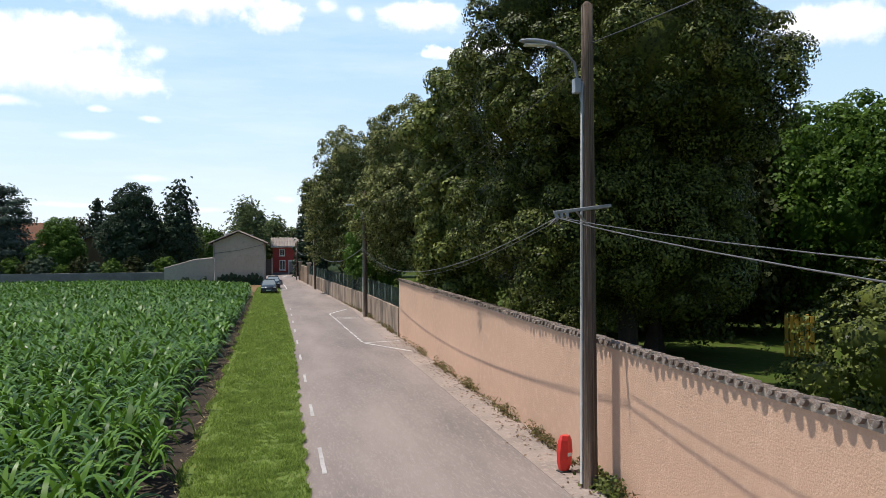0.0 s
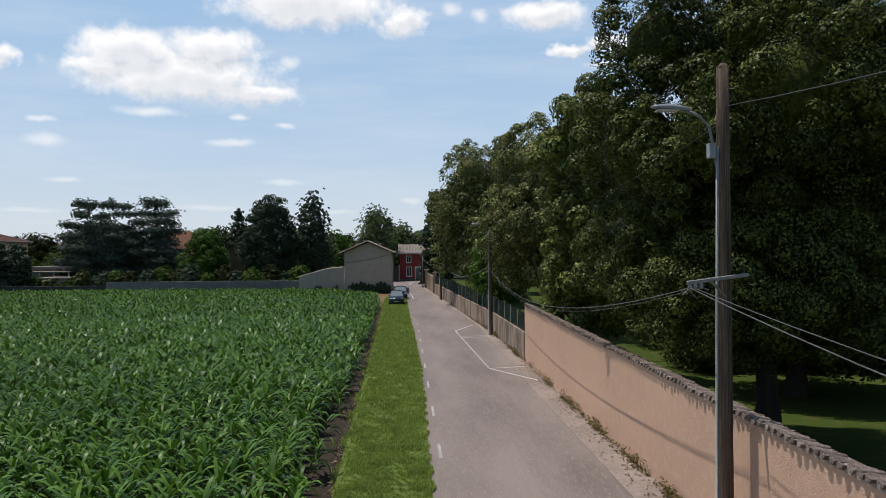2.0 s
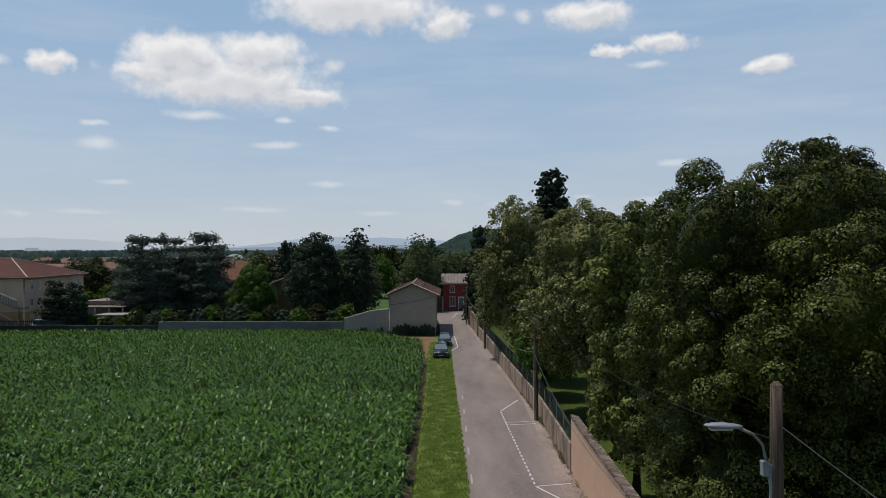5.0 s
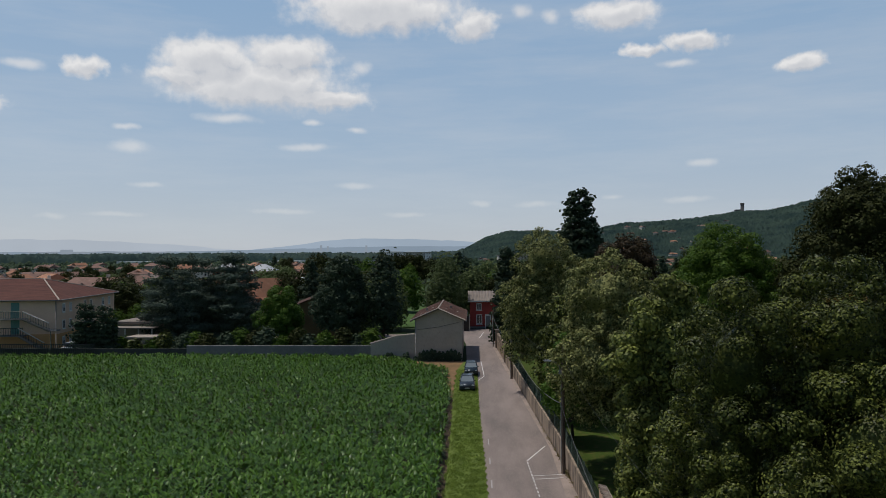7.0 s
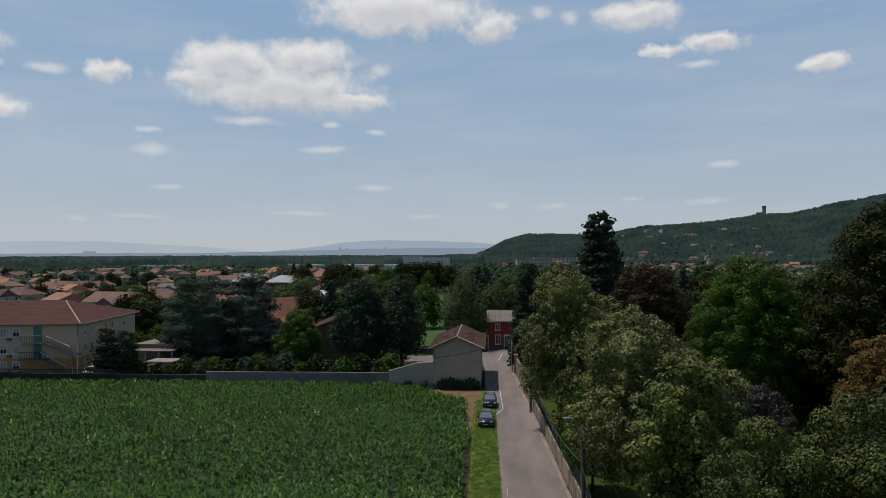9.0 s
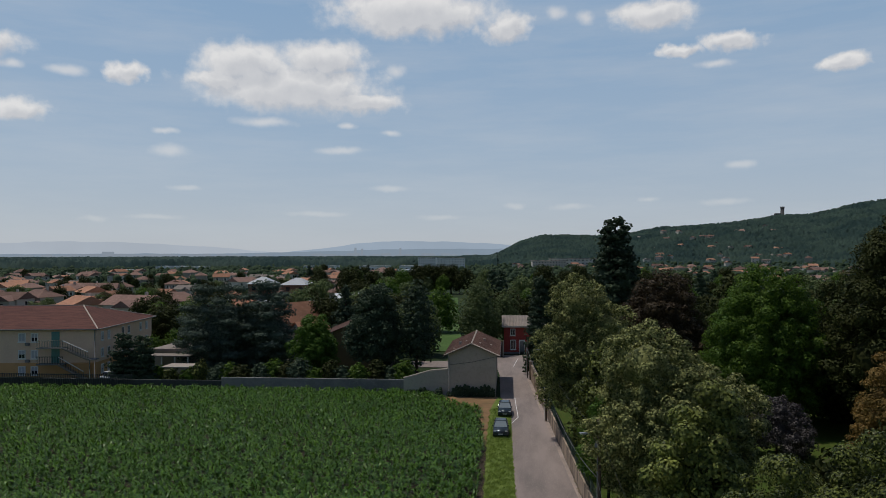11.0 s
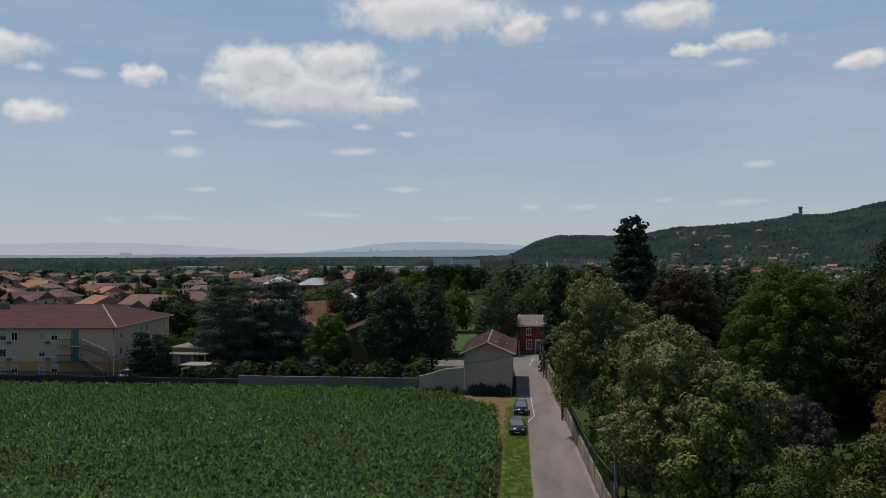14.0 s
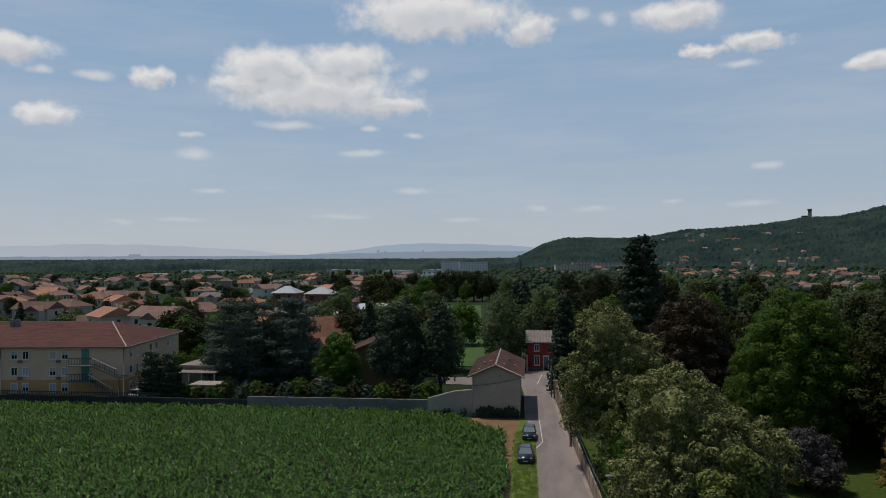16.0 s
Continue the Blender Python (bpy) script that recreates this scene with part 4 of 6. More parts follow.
# ---- parked cars ----
def build_car(x, y, paint, label):
    """A small five-door hatchback, nose towards -y; origin under its middle."""
    c = tagged(empty("car", x, y, 0.03), label, "car", "parked cars")
    prof = [(-1.97, 0.36, 0.62, 0.70), (-1.90, 0.25, 0.72, 0.76), (-1.2, 0.22, 0.90, 0.80), (-0.95, 0.20, 0.96, 0.81), (0.9, 0.20, 0.98, 0.81), (1.7, 0.25, 0.96, 0.80), (1.93, 0.35, 0.88, 0.74), (1.97, 0.42, 0.70, 0.70)]
    bm = bmesh.new()
    rings = []
    for yy, z0, z1, w in prof:
        rings.append([bm.verts.new(q) for q in ((-w * 0.92, yy, z0), (-w, yy, z0 + 0.15), (-w, yy, (z0 + z1) / 2 + 0.05), (-w * 0.93, yy, z1), (w * 0.93, yy, z1), (w, yy, (z0 + z1) / 2 + 0.05), (w, yy, z0 + 0.15), (w * 0.92, yy, z0))])
    for a, b in zip(rings, rings[1:]):
        for k in range(8):
            bm.faces.new((a[k], b[k], b[(k + 1) % 8], a[(k + 1) % 8]))
    bm.faces.new(rings[0])
    bm.faces.new(rings[-1])
    body = part("body", bm, paint, c, "", True)
    bm = bmesh.new()
    cab = [(-0.98, 0.95, 0.74, 0.97, 0.75), (-0.25, 1.42, 0.56, 0.96, 0.75), (1.15, 1.44, 0.55, 0.97, 0.75), (1.85, 0.97, 0.68, 0.95, 0.74)]
    rings = [[bm.verts.new(q) for q in ((-wb, yy, zb - 0.02), (-wt, yy, z), (wt, yy, z), (wb, yy, zb - 0.02))] for yy, z, wt, zb, wb in cab]
    for a, b in zip(rings, rings[1:]):
        for k in range(4):
            bm.faces.new((a[k], b[k], b[(k + 1) % 4], a[(k + 1) % 4]))
    bm.faces.new(rings[0])
    bm.faces.new(rings[-1])
    part("greenhouse", bm, CAR_GLASS, c, "cabin glass coloured pale for the sky's reflection")
    bm = bmesh.new()
    box_into(bm, -0.55, 0.55, -0.2, 1.2, 1.40, 1.475, 0.03)
    part("roof", bm, paint, c)
    for sx in (-1, 1):
        tube("windscreen_pillar", [(sx * 0.74, -0.98, 0.96), (sx * 0.56, -0.24, 1.43)], [0.035, 0.03], paint, c, 6)
        tube("rear_pillar", [(sx * 0.70, 1.82, 0.97), (sx * 0.55, 1.16, 1.44)], [0.05, 0.045], paint, c, 6)
        tube("door_pillar", [(sx * 0.755, 0.35, 0.96), (sx * 0.565, 0.35, 1.43)], [0.03, 0.03], paint, c, 6)
        box("headlight", sx * 0.60 - 0.14, sx * 0.60 + 0.14, -1.945, -1.80, 0.62, 0.745, LENS, c, "clear headlight", 0.03)
        box("tail_light", sx * 0.66 - 0.08, sx * 0.66 + 0.08, 1.86, 1.96, 0.7, 0.9, RED_PLASTIC, c, "red tail light", 0.02)
        box("wing_mirror", sx * 0.84 - 0.07, sx * 0.84 + 0.07, -0.72, -0.60, 0.95, 1.07, paint, c, "", 0.03)
    box("grille", -0.36, 0.36, -1.985, -1.93, 0.46, 0.58, RUBBER, c, "black radiator grille", 0.01)
    box("number_plate", -0.26, 0.26, -1.995, -1.96, 0.36, 0.46, WHITE_PLASTIC, c, "plain pale plate", 0.005)
    box("bumper", -0.74, 0.74, -1.99, -1.85, 0.24, 0.42, paint, c, "", 0.04)
    for sx in (-1, 1):
        for yy in (-1.25, 1.22):
            bm = bmesh.new()
            bmesh.ops.create_cone(bm, cap_ends=True, segments=20, radius1=0.30, radius2=0.30, depth=0.18, matrix=pose(sx * 0.74, yy, 0.29, 0, 90, 0))
            w = part("tyre", bm, RUBBER, c, "black rubber tyre")
            bm = bmesh.new()
            bmesh.ops.create_cone(bm, cap_ends=True, segments=16, radius1=0.19, radius2=0.17, depth=0.19, matrix=pose(sx * 0.745, yy, 0.29, 0, 90, 0))
            part("rim", bm, CHROME, w, "silver wheel rim")
    c.scale = (0.88, 0.88, 0.88)
    return c


build_car(-0.68, 72.3, CAR_PAINT_GREY, "dark grey-blue hatchback parked half on the verge")
build_car(-0.34, 81.2, CAR_PAINT, "dark blue hatchback parked behind another car")


# ---- houses near the lane ----
def window_unit(parent, x, z, w, h, y=0.0, frame_mat=None, shutter=None, bars=True, axis="x", out=-1, sill=True, half=False):
    """A window set on a wall: frame, panes and sill; faces -y (axis x) or runs along y (axis y, facing out in x)."""
    frame_mat = frame_mat or WHITE_PAINT
    e = new("window")
    e.parent = parent
    e.matrix_basis = pose(x, y, z) if axis == "x" else pose(x, y, z, 0, 0, 90 if out > 0 else -90)
    t = 0.12
    bm = bmesh.new()
    for q in ((-w / 2, -w / 2 + t, 0, h), (w / 2 - t, w / 2, 0, h), (-w / 2 + t, w / 2 - t, 0, t), (-w / 2 + t, w / 2 - t, h - t, h)):
        box_into(bm, q[0], q[1], -0.06, 0.04, q[2], q[3])
    if bars:
        box_into(bm, -0.03, 0.03, -0.05, 0.03, t, h - t)
    part("window_frame", bm, frame_mat, e)
    if shutter:
        box("shutter", -w / 2 + t, w / 2 - t, -0.045, 0.0, t + (h - 2 * t) * (0.5 if half else 0.0), h - t, shutter, e, "half-lowered roller shutter" if half else "closed roller shutter")
        if half:
            box("pane", -w / 2 + t, w / 2 - t, -0.02, 0.0, t, t + (h - 2 * t) * 0.5, PANE, e, "", 0.0)
    else:
        box("pane", -w / 2 + t, w / 2 - t, -0.02, 0.0, t, h - t, PANE, e, "", 0.0)
    if sill:
        box("sill", -w / 2 - 0.08, w / 2 + 0.08, -0.14, 0.0, -0.08, 0.0, frame_mat, e)
    return e


def gable_prism(bm, x0, x1, y0, y1, eave, ridge):
    """A house body whose ridge runs along y."""
    xm = (x0 + x1) / 2
    a = [bm.verts.new((x, y0, z)) for x, z in ((x0, 0), (x1, 0), (x1, eave), (xm, ridge), (x0, eave))]
    b = [bm.verts.new((x, y1, z)) for x, z in ((x0, 0), (x1, 0), (x1, eave), (xm, ridge), (x0, eave))]
    bm.faces.new(a)
    bm.faces.new(b[::-1])
    for k in range(5):
        bm.faces.new((a[k], b[k], b[(k + 1) % 5], a[(k + 1) % 5]))


def roof_slab(name, parent, p0, p1, p2, p3, thick, material, label="", ribs=0.0, rib_mat=None):
    """A roof slope as a thick slab p0-p1 (eave) and p2-p3 (ridge), with rows of raised tile ribs running down it."""
    p = [Vector(q) for q in (p0, p1, p2, p3)]
    nrm = (p[1] - p[0]).cross(p[3] - p[0]).normalized()
    if nrm.z < 0:
        nrm = -nrm
    bm = bmesh.new()
    lo = [bm.verts.new(q) for q in p]
    hi = [bm.verts.new(q + nrm * thick) for q in p]
    bm.faces.new(lo)
    bm.faces.new(hi)
    for k in range(4):
        bm.faces.new((lo[k], lo[(k + 1) % 4], hi[(k + 1) % 4], hi[k]))
    ob = part(name, bm, material, parent, label)
    if ribs:
        n = int((p[1] - p[0]).length / ribs)
        vs, fs = [], []
        for k in range(n):
            s = (k + 0.5) / n
            a, b = p[0].lerp(p[1], s) + nrm * thick, p[3].lerp(p[2], s) + nrm * thick
            if (a - b).length < 0.3:
                continue
            v, f = tube_arrays([a, a.lerp(b, 0.5), b], [ribs * 0.34] * 3, 6)
            base = len(vs)
            vs.extend(tuple(c) for c in v)
            fs.extend(tuple(i + base for i in q) for q in f)
        r = mesh_object("tile_relief", vs, fs, rib_mat or material, ob)
        r["kind"] = "stuff"
    return ob


def build_gable_house():
    h = tagged(empty("gabled_house", -4.35, 91.2), "beige gabled house with brown tiled roof and ivy at its foot", "house")
    x0, x1, dep, eave, ridge = -2.85, 2.87, 15.0, 5.0, 6.2
    bm = bmesh.new()
    gable_prism(bm, x0, x1, 0, dep, eave, ridge)
    part("wall", bm, BEIGE_WALL, h)
    k = (ridge - eave) / (x1)
    for sx, lab in ((-1, ""), (1, "")):
        e = (sx * 3.35, eave - 0.35 * 0.42 + 0.02)
        roof_slab("roof", h, (e[0], -0.45, eave - 0.18), (e[0], dep + 0.3, eave - 0.18), (0, dep + 0.3, ridge + 0.06), (0, -0.45, ridge + 0.06), 0.10, BROWN_ROOF, "brown clay tile slope", 0.24)
    tube("ridge_tiles", [(0, -0.48, ridge + 0.18), (0, dep + 0.3, ridge + 0.18)], [0.11, 0.11], MORTAR, h, 8, "pale ridge tiles")
    for sx in (-1, 1):
        tube("verge_tiles", [(sx * 3.35, -0.42, eave - 0.06), (0, -0.42, ridge + 0.19)], [0.09, 0.09], MORTAR, h, 6, "pale gable edge tiles")
        tube("gutter", [(sx * 3.38, -0.4, eave - 0.2), (sx * 3.38, dep + 0.2, eave - 0.2)], [0.06, 0.06], GALV, h, 6)
    tube("facade_cable", [(x0 + 0.05, -0.03, 3.75), (0, -0.03, 4.1), (x1 - 0.05, -0.03, 4.75)], [0.02] * 3, CABLE, h, 5, "dark cable across the gable")
    tube("downpipe", [(x0 + 0.1, -0.06, 0.0), (x0 + 0.1, -0.06, 4.8)], [0.04, 0.04], GALV, h, 6)
    for xx, yy in ((-1.6, 4.0), (1.3, 7.5)):
        box("chimney", xx - 0.13, xx + 0.13, yy - 0.13, yy + 0.13, 5.2, 6.15, MORTAR, h, "", 0.02)
    for xx, yy in ((-2.2, 2.0), (-0.9, 5.5), (0.9, 3.0), (2.2, 6.0)):
        zz = ridge + 0.16 - abs(xx) * (ridge - eave + 0.24) / 3.35
        box("roof_vent", xx - 0.12, xx + 0.12, yy - 0.12, yy + 0.12, zz - 0.1, zz + 0.14, MORTAR, h, "pale vent tile", 0.03)
    lw = tagged(empty("garden_wall", -9.9, 91.3), "pale beige garden wall with sloping top beside the gabled house", "wall")
    bm = bmesh.new()
    pts = [(-2.75, 0), (2.65, 0), (2.65, 3.15), (0.6, 2.95), (-2.75, 2.0)]
    a = [bm.verts.new((x, 0, z)) for x, z in pts]
    b = [bm.verts.new((x, 0.3, z)) for x, z in pts]
    bm.faces.new(a)
    bm.faces.new(b)
    for i in range(5):
        bm.faces.new((a[i], a[(i + 1) % 5], b[(i + 1) % 5], b[i]))
    part("wall_body", bm, BEIGE_WALL, lw)
    for i in ((2, 3), (3, 4)):
        p, q = pts[i[0]], pts[i[1]]
        tube("coping", [(p[0], 0.15, p[1] + 0.03), (q[0], 0.15, q[1] + 0.03)], [0.16, 0.16], MORTAR, lw, 6)
    # ivy on both foot walls
    n = 4200
    x = rng.uniform(-12.2, -1.6, n)
    top = np.where(np.abs(x + 4.4) < 2.3, 1.15 + 0.15 * np.sin(x * 2.3 + 1) + 0.1 * np.sin(x * 5.9), 0.7 + 0.25 * np.sin(x * 2.9)) + 0.13 * np.sin(x * 13)
    z = rng.uniform(0, 1, n) ** 0.8 * top
    keep = ~((x > -7.9) & (x < -7.3)) & (x > -11.0)
    x, z = x[keep], z[keep]
    pos = np.stack([x, 91.1 - rng.uniform(0, 0.35, len(x)) * (1.4 - z * 0.5), z], -1)
    v, f = leaf_arrays(pos, np.array((0, -1, 0.5)) + 0.8 * unit(len(x)), rng.uniform(0.12, 0.24, len(x)), 0.8)
    tagged(mesh_object("ivy", v, f, CONIFER_LEAF), "dark ivy climbing the house foot", "ivy", kind="stuff")


build_gable_house()


def build_red_house():
    h = tagged(empty("red_house", -0.72, 130.4), "red two-storey house with white framed windows and grey-brown roof", "house")
    w, d, e = 6.9, 8.0, 4.75
    box("wall", 0, w, 0, d, 0, e, RED_WALL, h, "", 0.0)
    box("plinth", -0.03, w + 0.03, -0.03, d, 0, 0.35, GREY_WALL, h, "grey plinth", 0.0)
    for xx in (1.55, 5.6):
        window_unit(h, xx, 3.15, 0.9, 1.2, shutter=WHITE_PAINT if xx > 5 else None)
    window_unit(h, 1.6, 0.75, 1.0, 1.7)
    window_unit(h, 5.6, 0.75, 1.0, 1.7)
    door = new("door")
    door.parent = h
    door.matrix_basis = pose(3.1, 0, 0)
    bm = bmesh.new()
    box_into(bm, -0.52, -0.36, -0.08, 0.02, 0, 2.45)
    box_into(bm, 0.36, 0.52, -0.08, 0.02, 0, 2.45)
    box_into(bm, -0.36, 0.36, -0.08, 0.02, 2.2, 2.45)
    part("door_frame", bm, WHITE_PAINT, door, "white door surround")
    box("door_leaf", -0.36, 0.36, -0.03, 0.01, 0, 2.2, GREY_WALL, door, "dark grey door leaf")
    bm = bmesh.new()
    p = [bm.verts.new(q) for q in ((-0.35, -0.45, e - 0.03), (w + 0.35, -0.45, e - 0.03), (w + 0.35, d + 0.4, e - 0.03), (-0.35, d + 0.4, e - 0.03), (-0.35, d / 2, e + 1.5), (w + 0.35, d / 2, e + 1.5))]
    for q in ((0, 1, 5, 4), (1, 2, 5), (2, 3, 4, 5), (3, 0, 4), (3, 2, 1, 0)):
        bm.faces.new([p[i] for i in q])
    part("roof", bm, PALE_ROOF, h, "faded grey-brown tiled gable roof")
    roof_slab("roof_front", h, (-0.35, -0.46, e + 0.0), (w + 0.35, -0.46, e + 0.0), (w + 0.35, d / 2, e + 1.53), (-0.35, d / 2, e + 1.53), 0.03, PALE_ROOF, "faded tile slope", 0.26)
    tube("eave_cornice", [(-0.35, -0.42, e - 0.08), (w + 0.35, -0.42, e - 0.08)], [0.09, 0.09], WHITE_PAINT, h, 6, "pale eaves")
    g = tagged(empty("dark_gate", -1.6, 126.0), "dark brown timber yard gate beside the red house", "gate")
    box("gate_leaf", -1.3, 0.7, 0, 0.1, 0.0, 2.6, surface("dark_timber", (0.06, 0.045, 0.038), (0.045, 0.035, 0.03), None, 0.8, 2.0, 6.0, 0.3), g)
    box("gate_post", 0.72, 0.9, -0.05, 0.15, 0, 2.8, MORTAR, g)


build_red_house()


# ---- boundary behind the field ----
box("wall_field", -36.2, -12.7, 93.2, 93.45, 0, 1.58, GREY_WALL, None)
tagged(bpy.data.objects["wall_field"], "grey concrete wall behind the maize field", "wall", kind="structure")
box("wall_field_west", -100, -36.3, 93.7, 93.9, 0, 1.1, DARK_FENCE, None)
tagged(bpy.data.objects["wall_field_west"], "dark low boundary wall behind the maize field", "wall", kind="structure")


def build_slat_fence():
    """A dark slatted fence along the field's far edge."""
    f = tagged(empty("slat_fence", -60, 93.55), "dark slatted timber fence before the cream building", "fence")
    slat = box("slat", -0.045, 0.045, -0.02, 0.02, 0, 1.75, DARK_FENCE, f, "", 0.0)
    slat.matrix_basis = pose(-24, 0, 0)
    for k in range(1, 150):
        ob = new("slat", slat.data)
        ob.parent = f
        ob.matrix_basis = pose(-24 + k * 0.24, 0, 0)
    for z in (1.15, 1.6):
        box("rail", -24.1, 11.9, 0.02, 0.07, z, z + 0.08, DARK_FENCE, f, "", 0.0)


build_slat_fence()


def build_care_home():
    """The long three-storey cream building with a hipped terracotta roof; its corner is the origin."""
    h = tagged(empty("cream_building", -56.7, 99.9, 0, 6.6), "three-storey cream building with terracotta hip roof and outside stairs", "building")
    e, ridge, bw, bd = 6.95, 9.5, 46.0, 21.5
    box("wall", -bw, 0, 0, bd, 2.3, e, CREAM_WALL, h, "", 0.0)
    box("ground_storey", -bw, 0, 0, bd, 0, 2.3, OCHRE_BAND, h, "ochre painted ground storey", 0.0)
    bm = bmesh.new()
    o = 0.55
    low = [bm.verts.new((x, y, e)) for x, y in ((-bw, -o), (o, -o), (o, bd + o), (-bw, bd + o))]
    r0, r1 = bm.verts.new((-bw, bd / 2, ridge)), bm.verts.new((-6.4, bd / 2, ridge))
    for q in ((low[0], low[1], r1, r0), (low[1], low[2], r1), (low[2], low[3], r0, r1), (low[3], low[0], r0)):
        bm.faces.new(q)
    bm.faces.new(low[::-1])
    part("roof", bm, ROOF_TILE, h, "terracotta tiled hip roof")
    for p, q in (((-bw, bd / 2, ridge), (-6.4, bd / 2, ridge)), ((o, -o, e + 0.02), (-6.4, bd / 2, ridge)), ((o, bd + o, e), (-6.4, bd / 2, ridge))):
        tube("ridge_tiles", [p, q], [0.11, 0.11], MORTAR, h, 6, "pale ridge tiles")
    tube("gutter", [(-bw, -o, e - 0.05), (o, -o, e - 0.05)], [0.09, 0.09], GREY_WALL, h, 6)
    tube("gutter", [(o, -o, e - 0.05), (o, bd + o, e - 0.05)], [0.09, 0.09], GREY_WALL, h, 6)
    for xx in (-0.1, -17.3):
        tube("downpipe", [(xx, -0.08, 0), (xx, -0.08, e)], [0.07, 0.07], GREY_WALL, h, 6)
    cols = [-40, -38.4, -34, -32.4, -28, -26.4, -22, -20.4, -15.4, -13.8, -10.0, -8.3]
    for r_, z in enumerate((0.6, 2.85, 5.15)):
        for i, xx in enumerate(cols):
            kind = (i * 7 + r_ * 3) % 5
            window_unit(h, xx, z, 1.0, 1.25, y=-0.02, shutter=ROLLER if kind < 4 else None, half=kind > 1)
        for xx in (-14.6, -9.2) if r_ else ():
            box("air_unit", xx - 0.28, xx + 0.28, -0.32, -0.01, z - 0.45, z - 0.08, GREY_WALL, h, "small grey air unit", 0.02)
        for i, yy in enumerate((2.1, 4.3, 9.4, 11.7, 16.5, 19.1)):
            w = window_unit(h, 0.02, z, 0.85, 1.25, y=yy, shutter=ROLLER if (i * 5 + r_ * 2) % 4 < 2 else None, axis="y", out=1, half=(i + r_) % 2 == 0)
    for z in (2.3, 4.5):
        box("exit_door", -6.0, -4.9, -0.06, 0.0, z + 0.02, z + 2.1, surface("teal_door", (0.10, 0.26, 0.24), (0.09, 0.23, 0.21), None, 0.4, 2.0, 8.0, 0.0), h, "teal glazed exit door")
        box("landing", -7.4, -3.8, -1.5, -0.02, z - 0.14, z, GREY_WALL, h, "concrete stair landing")
        for k in range(17):
            xx = -7.35 + 3.5 * k / 16
            tube("railing_bar", [(xx, -1.45, z), (xx, -1.45, z + 1.0)], [0.03, 0.03], GREEN_MESH, h, 4)
        tube("handrail", [(-7.4, -1.45, z + 1.0), (-3.8, -1.45, z + 1.0)], [0.045, 0.045], GREEN_MESH, h, 5)
    for z0, z1, x0, x1 in ((4.5, 2.95, -3.8, -0.4), (2.3, 0.3, -4.4, -1.0)):
        for k in range(10):
            xx, zz = x0 + (x1 - x0) * k / 10, z0 + (z1 - z0) * (k + 1) / 10
            box("stair_step", xx, xx + (x1 - x0) / 10, -1.5, -0.4, zz - 0.12, zz + 0.06, MORTAR, h, "", 0.0)
        for k in range(11):
            s = k / 10
            tube("railing_bar", [(x0 + (x1 - x0) * s, -1.5, z0 + (z1 - z0) * s), (x0 + (x1 - x0) * s, -1.5, z0 + (z1 - z0) * s + 1.0)], [0.03, 0.03], GREEN_MESH, h, 4)
        tube("stair_rail", [(x0, -1.5, z0 + 1.0), (x1, -1.5, z1 + 1.0)], [0.07, 0.07], WHITE_PAINT, h, 5, "pale handrail")
        tube("stringer", [(x0, -1.52, z0 - 0.05), (x1, -1.52, z1 - 0.05)], [0.13, 0.13], MORTAR, h, 4, "pale concrete stringer")
    box("stair_wall", -3.6, -0.6, -0.3, -0.05, 0.0, 2.2, OCHRE_BAND, h, "ochre wall under the stair")
    box("stair_landing", -0.4, 0.5, -1.5, -0.05, 2.81, 2.95, GREY_WALL, h, "concrete stair landing")
    tube("landing_post", [(-0.2, -1.4, 0), (-0.2, -1.4, 2.8)], [0.08, 0.08], GREEN_MESH, h, 6)
    for xx in (-20.7, -19.9):
        box("roof_vent", xx - 0.3, xx + 0.3, bd / 2 - 2.2, bd / 2 - 1.7, ridge - 0.8, ridge + 0.5, GREY_WALL, h, "dark roof vent", 0.02)


build_care_home()


def build_low_outbuildings():
    s = tagged(empty("low_shed", -47.2, 108.0), "low flat-roofed white outbuilding behind the trees", "shed")
    box("wall", -5.0, 2.0, 0, 6, 0, 2.9, TOWN_WALL, s)
    box("roof", -5.3, 2.3, -0.4, 6.4, 2.9, 3.3, PALE_ROOF, s, "flat grey roof")
    box("lean_to_roof", -4.6, 1.6, -3.2, -0.42, 2.5, 2.65, PALE_ROOF, s, "lower tiled lean-to roof")
    for k in range(4):
        box("post", -4.5 + 1.95 * k, -4.35 + 1.95 * k, -3.1, -2.95, 0, 2.5, WHITE_PAINT, s, "", 0.0)
    s = tagged(empty("small_shed", -44.6, 98.8), "small grey garden shed with pale roof", "shed")
    box("wall", -1.6, 1.6, 0, 2.5, 0, 1.9, TOWN_WALL, s)
    box("roof", -2.0, 2.0, -0.4, 2.9, 1.9, 2.05, MORTAR, s, "pale flat roof")
    v = tagged(empty("white_van", -52.3, 97.2, 0, 80), "white car parked beside the cream building", "car")
    bm = bmesh.new()
    box_into(bm, -0.85, 0.85, -2.0, 2.0, 0.25, 0.95, 0.12)
    part("body", bm, CAR_WHITE, v)
    bm = bmesh.new()
    box_into(bm, -0.72, 0.72, -1.0, 1.6, 0.95, 1.5, 0.15)
    part("cabin", bm, PANE, v, "dark cabin glass")
    box("roof_panel", -0.62, 0.62, -0.7, 1.4, 1.49, 1.54, CAR_WHITE, v)
    for sx in (-1, 1):
        for yy in (-1.25, 1.25):
            bm = bmesh.new()
            bmesh.ops.create_cone(bm, cap_ends=True, segments=14, radius1=0.3, radius2=0.3, depth=0.2, matrix=pose(sx * 0.78, yy, 0.3, 0, 90, 0))
            part("wheel", bm, RUBBER, v)


build_low_outbuildings()


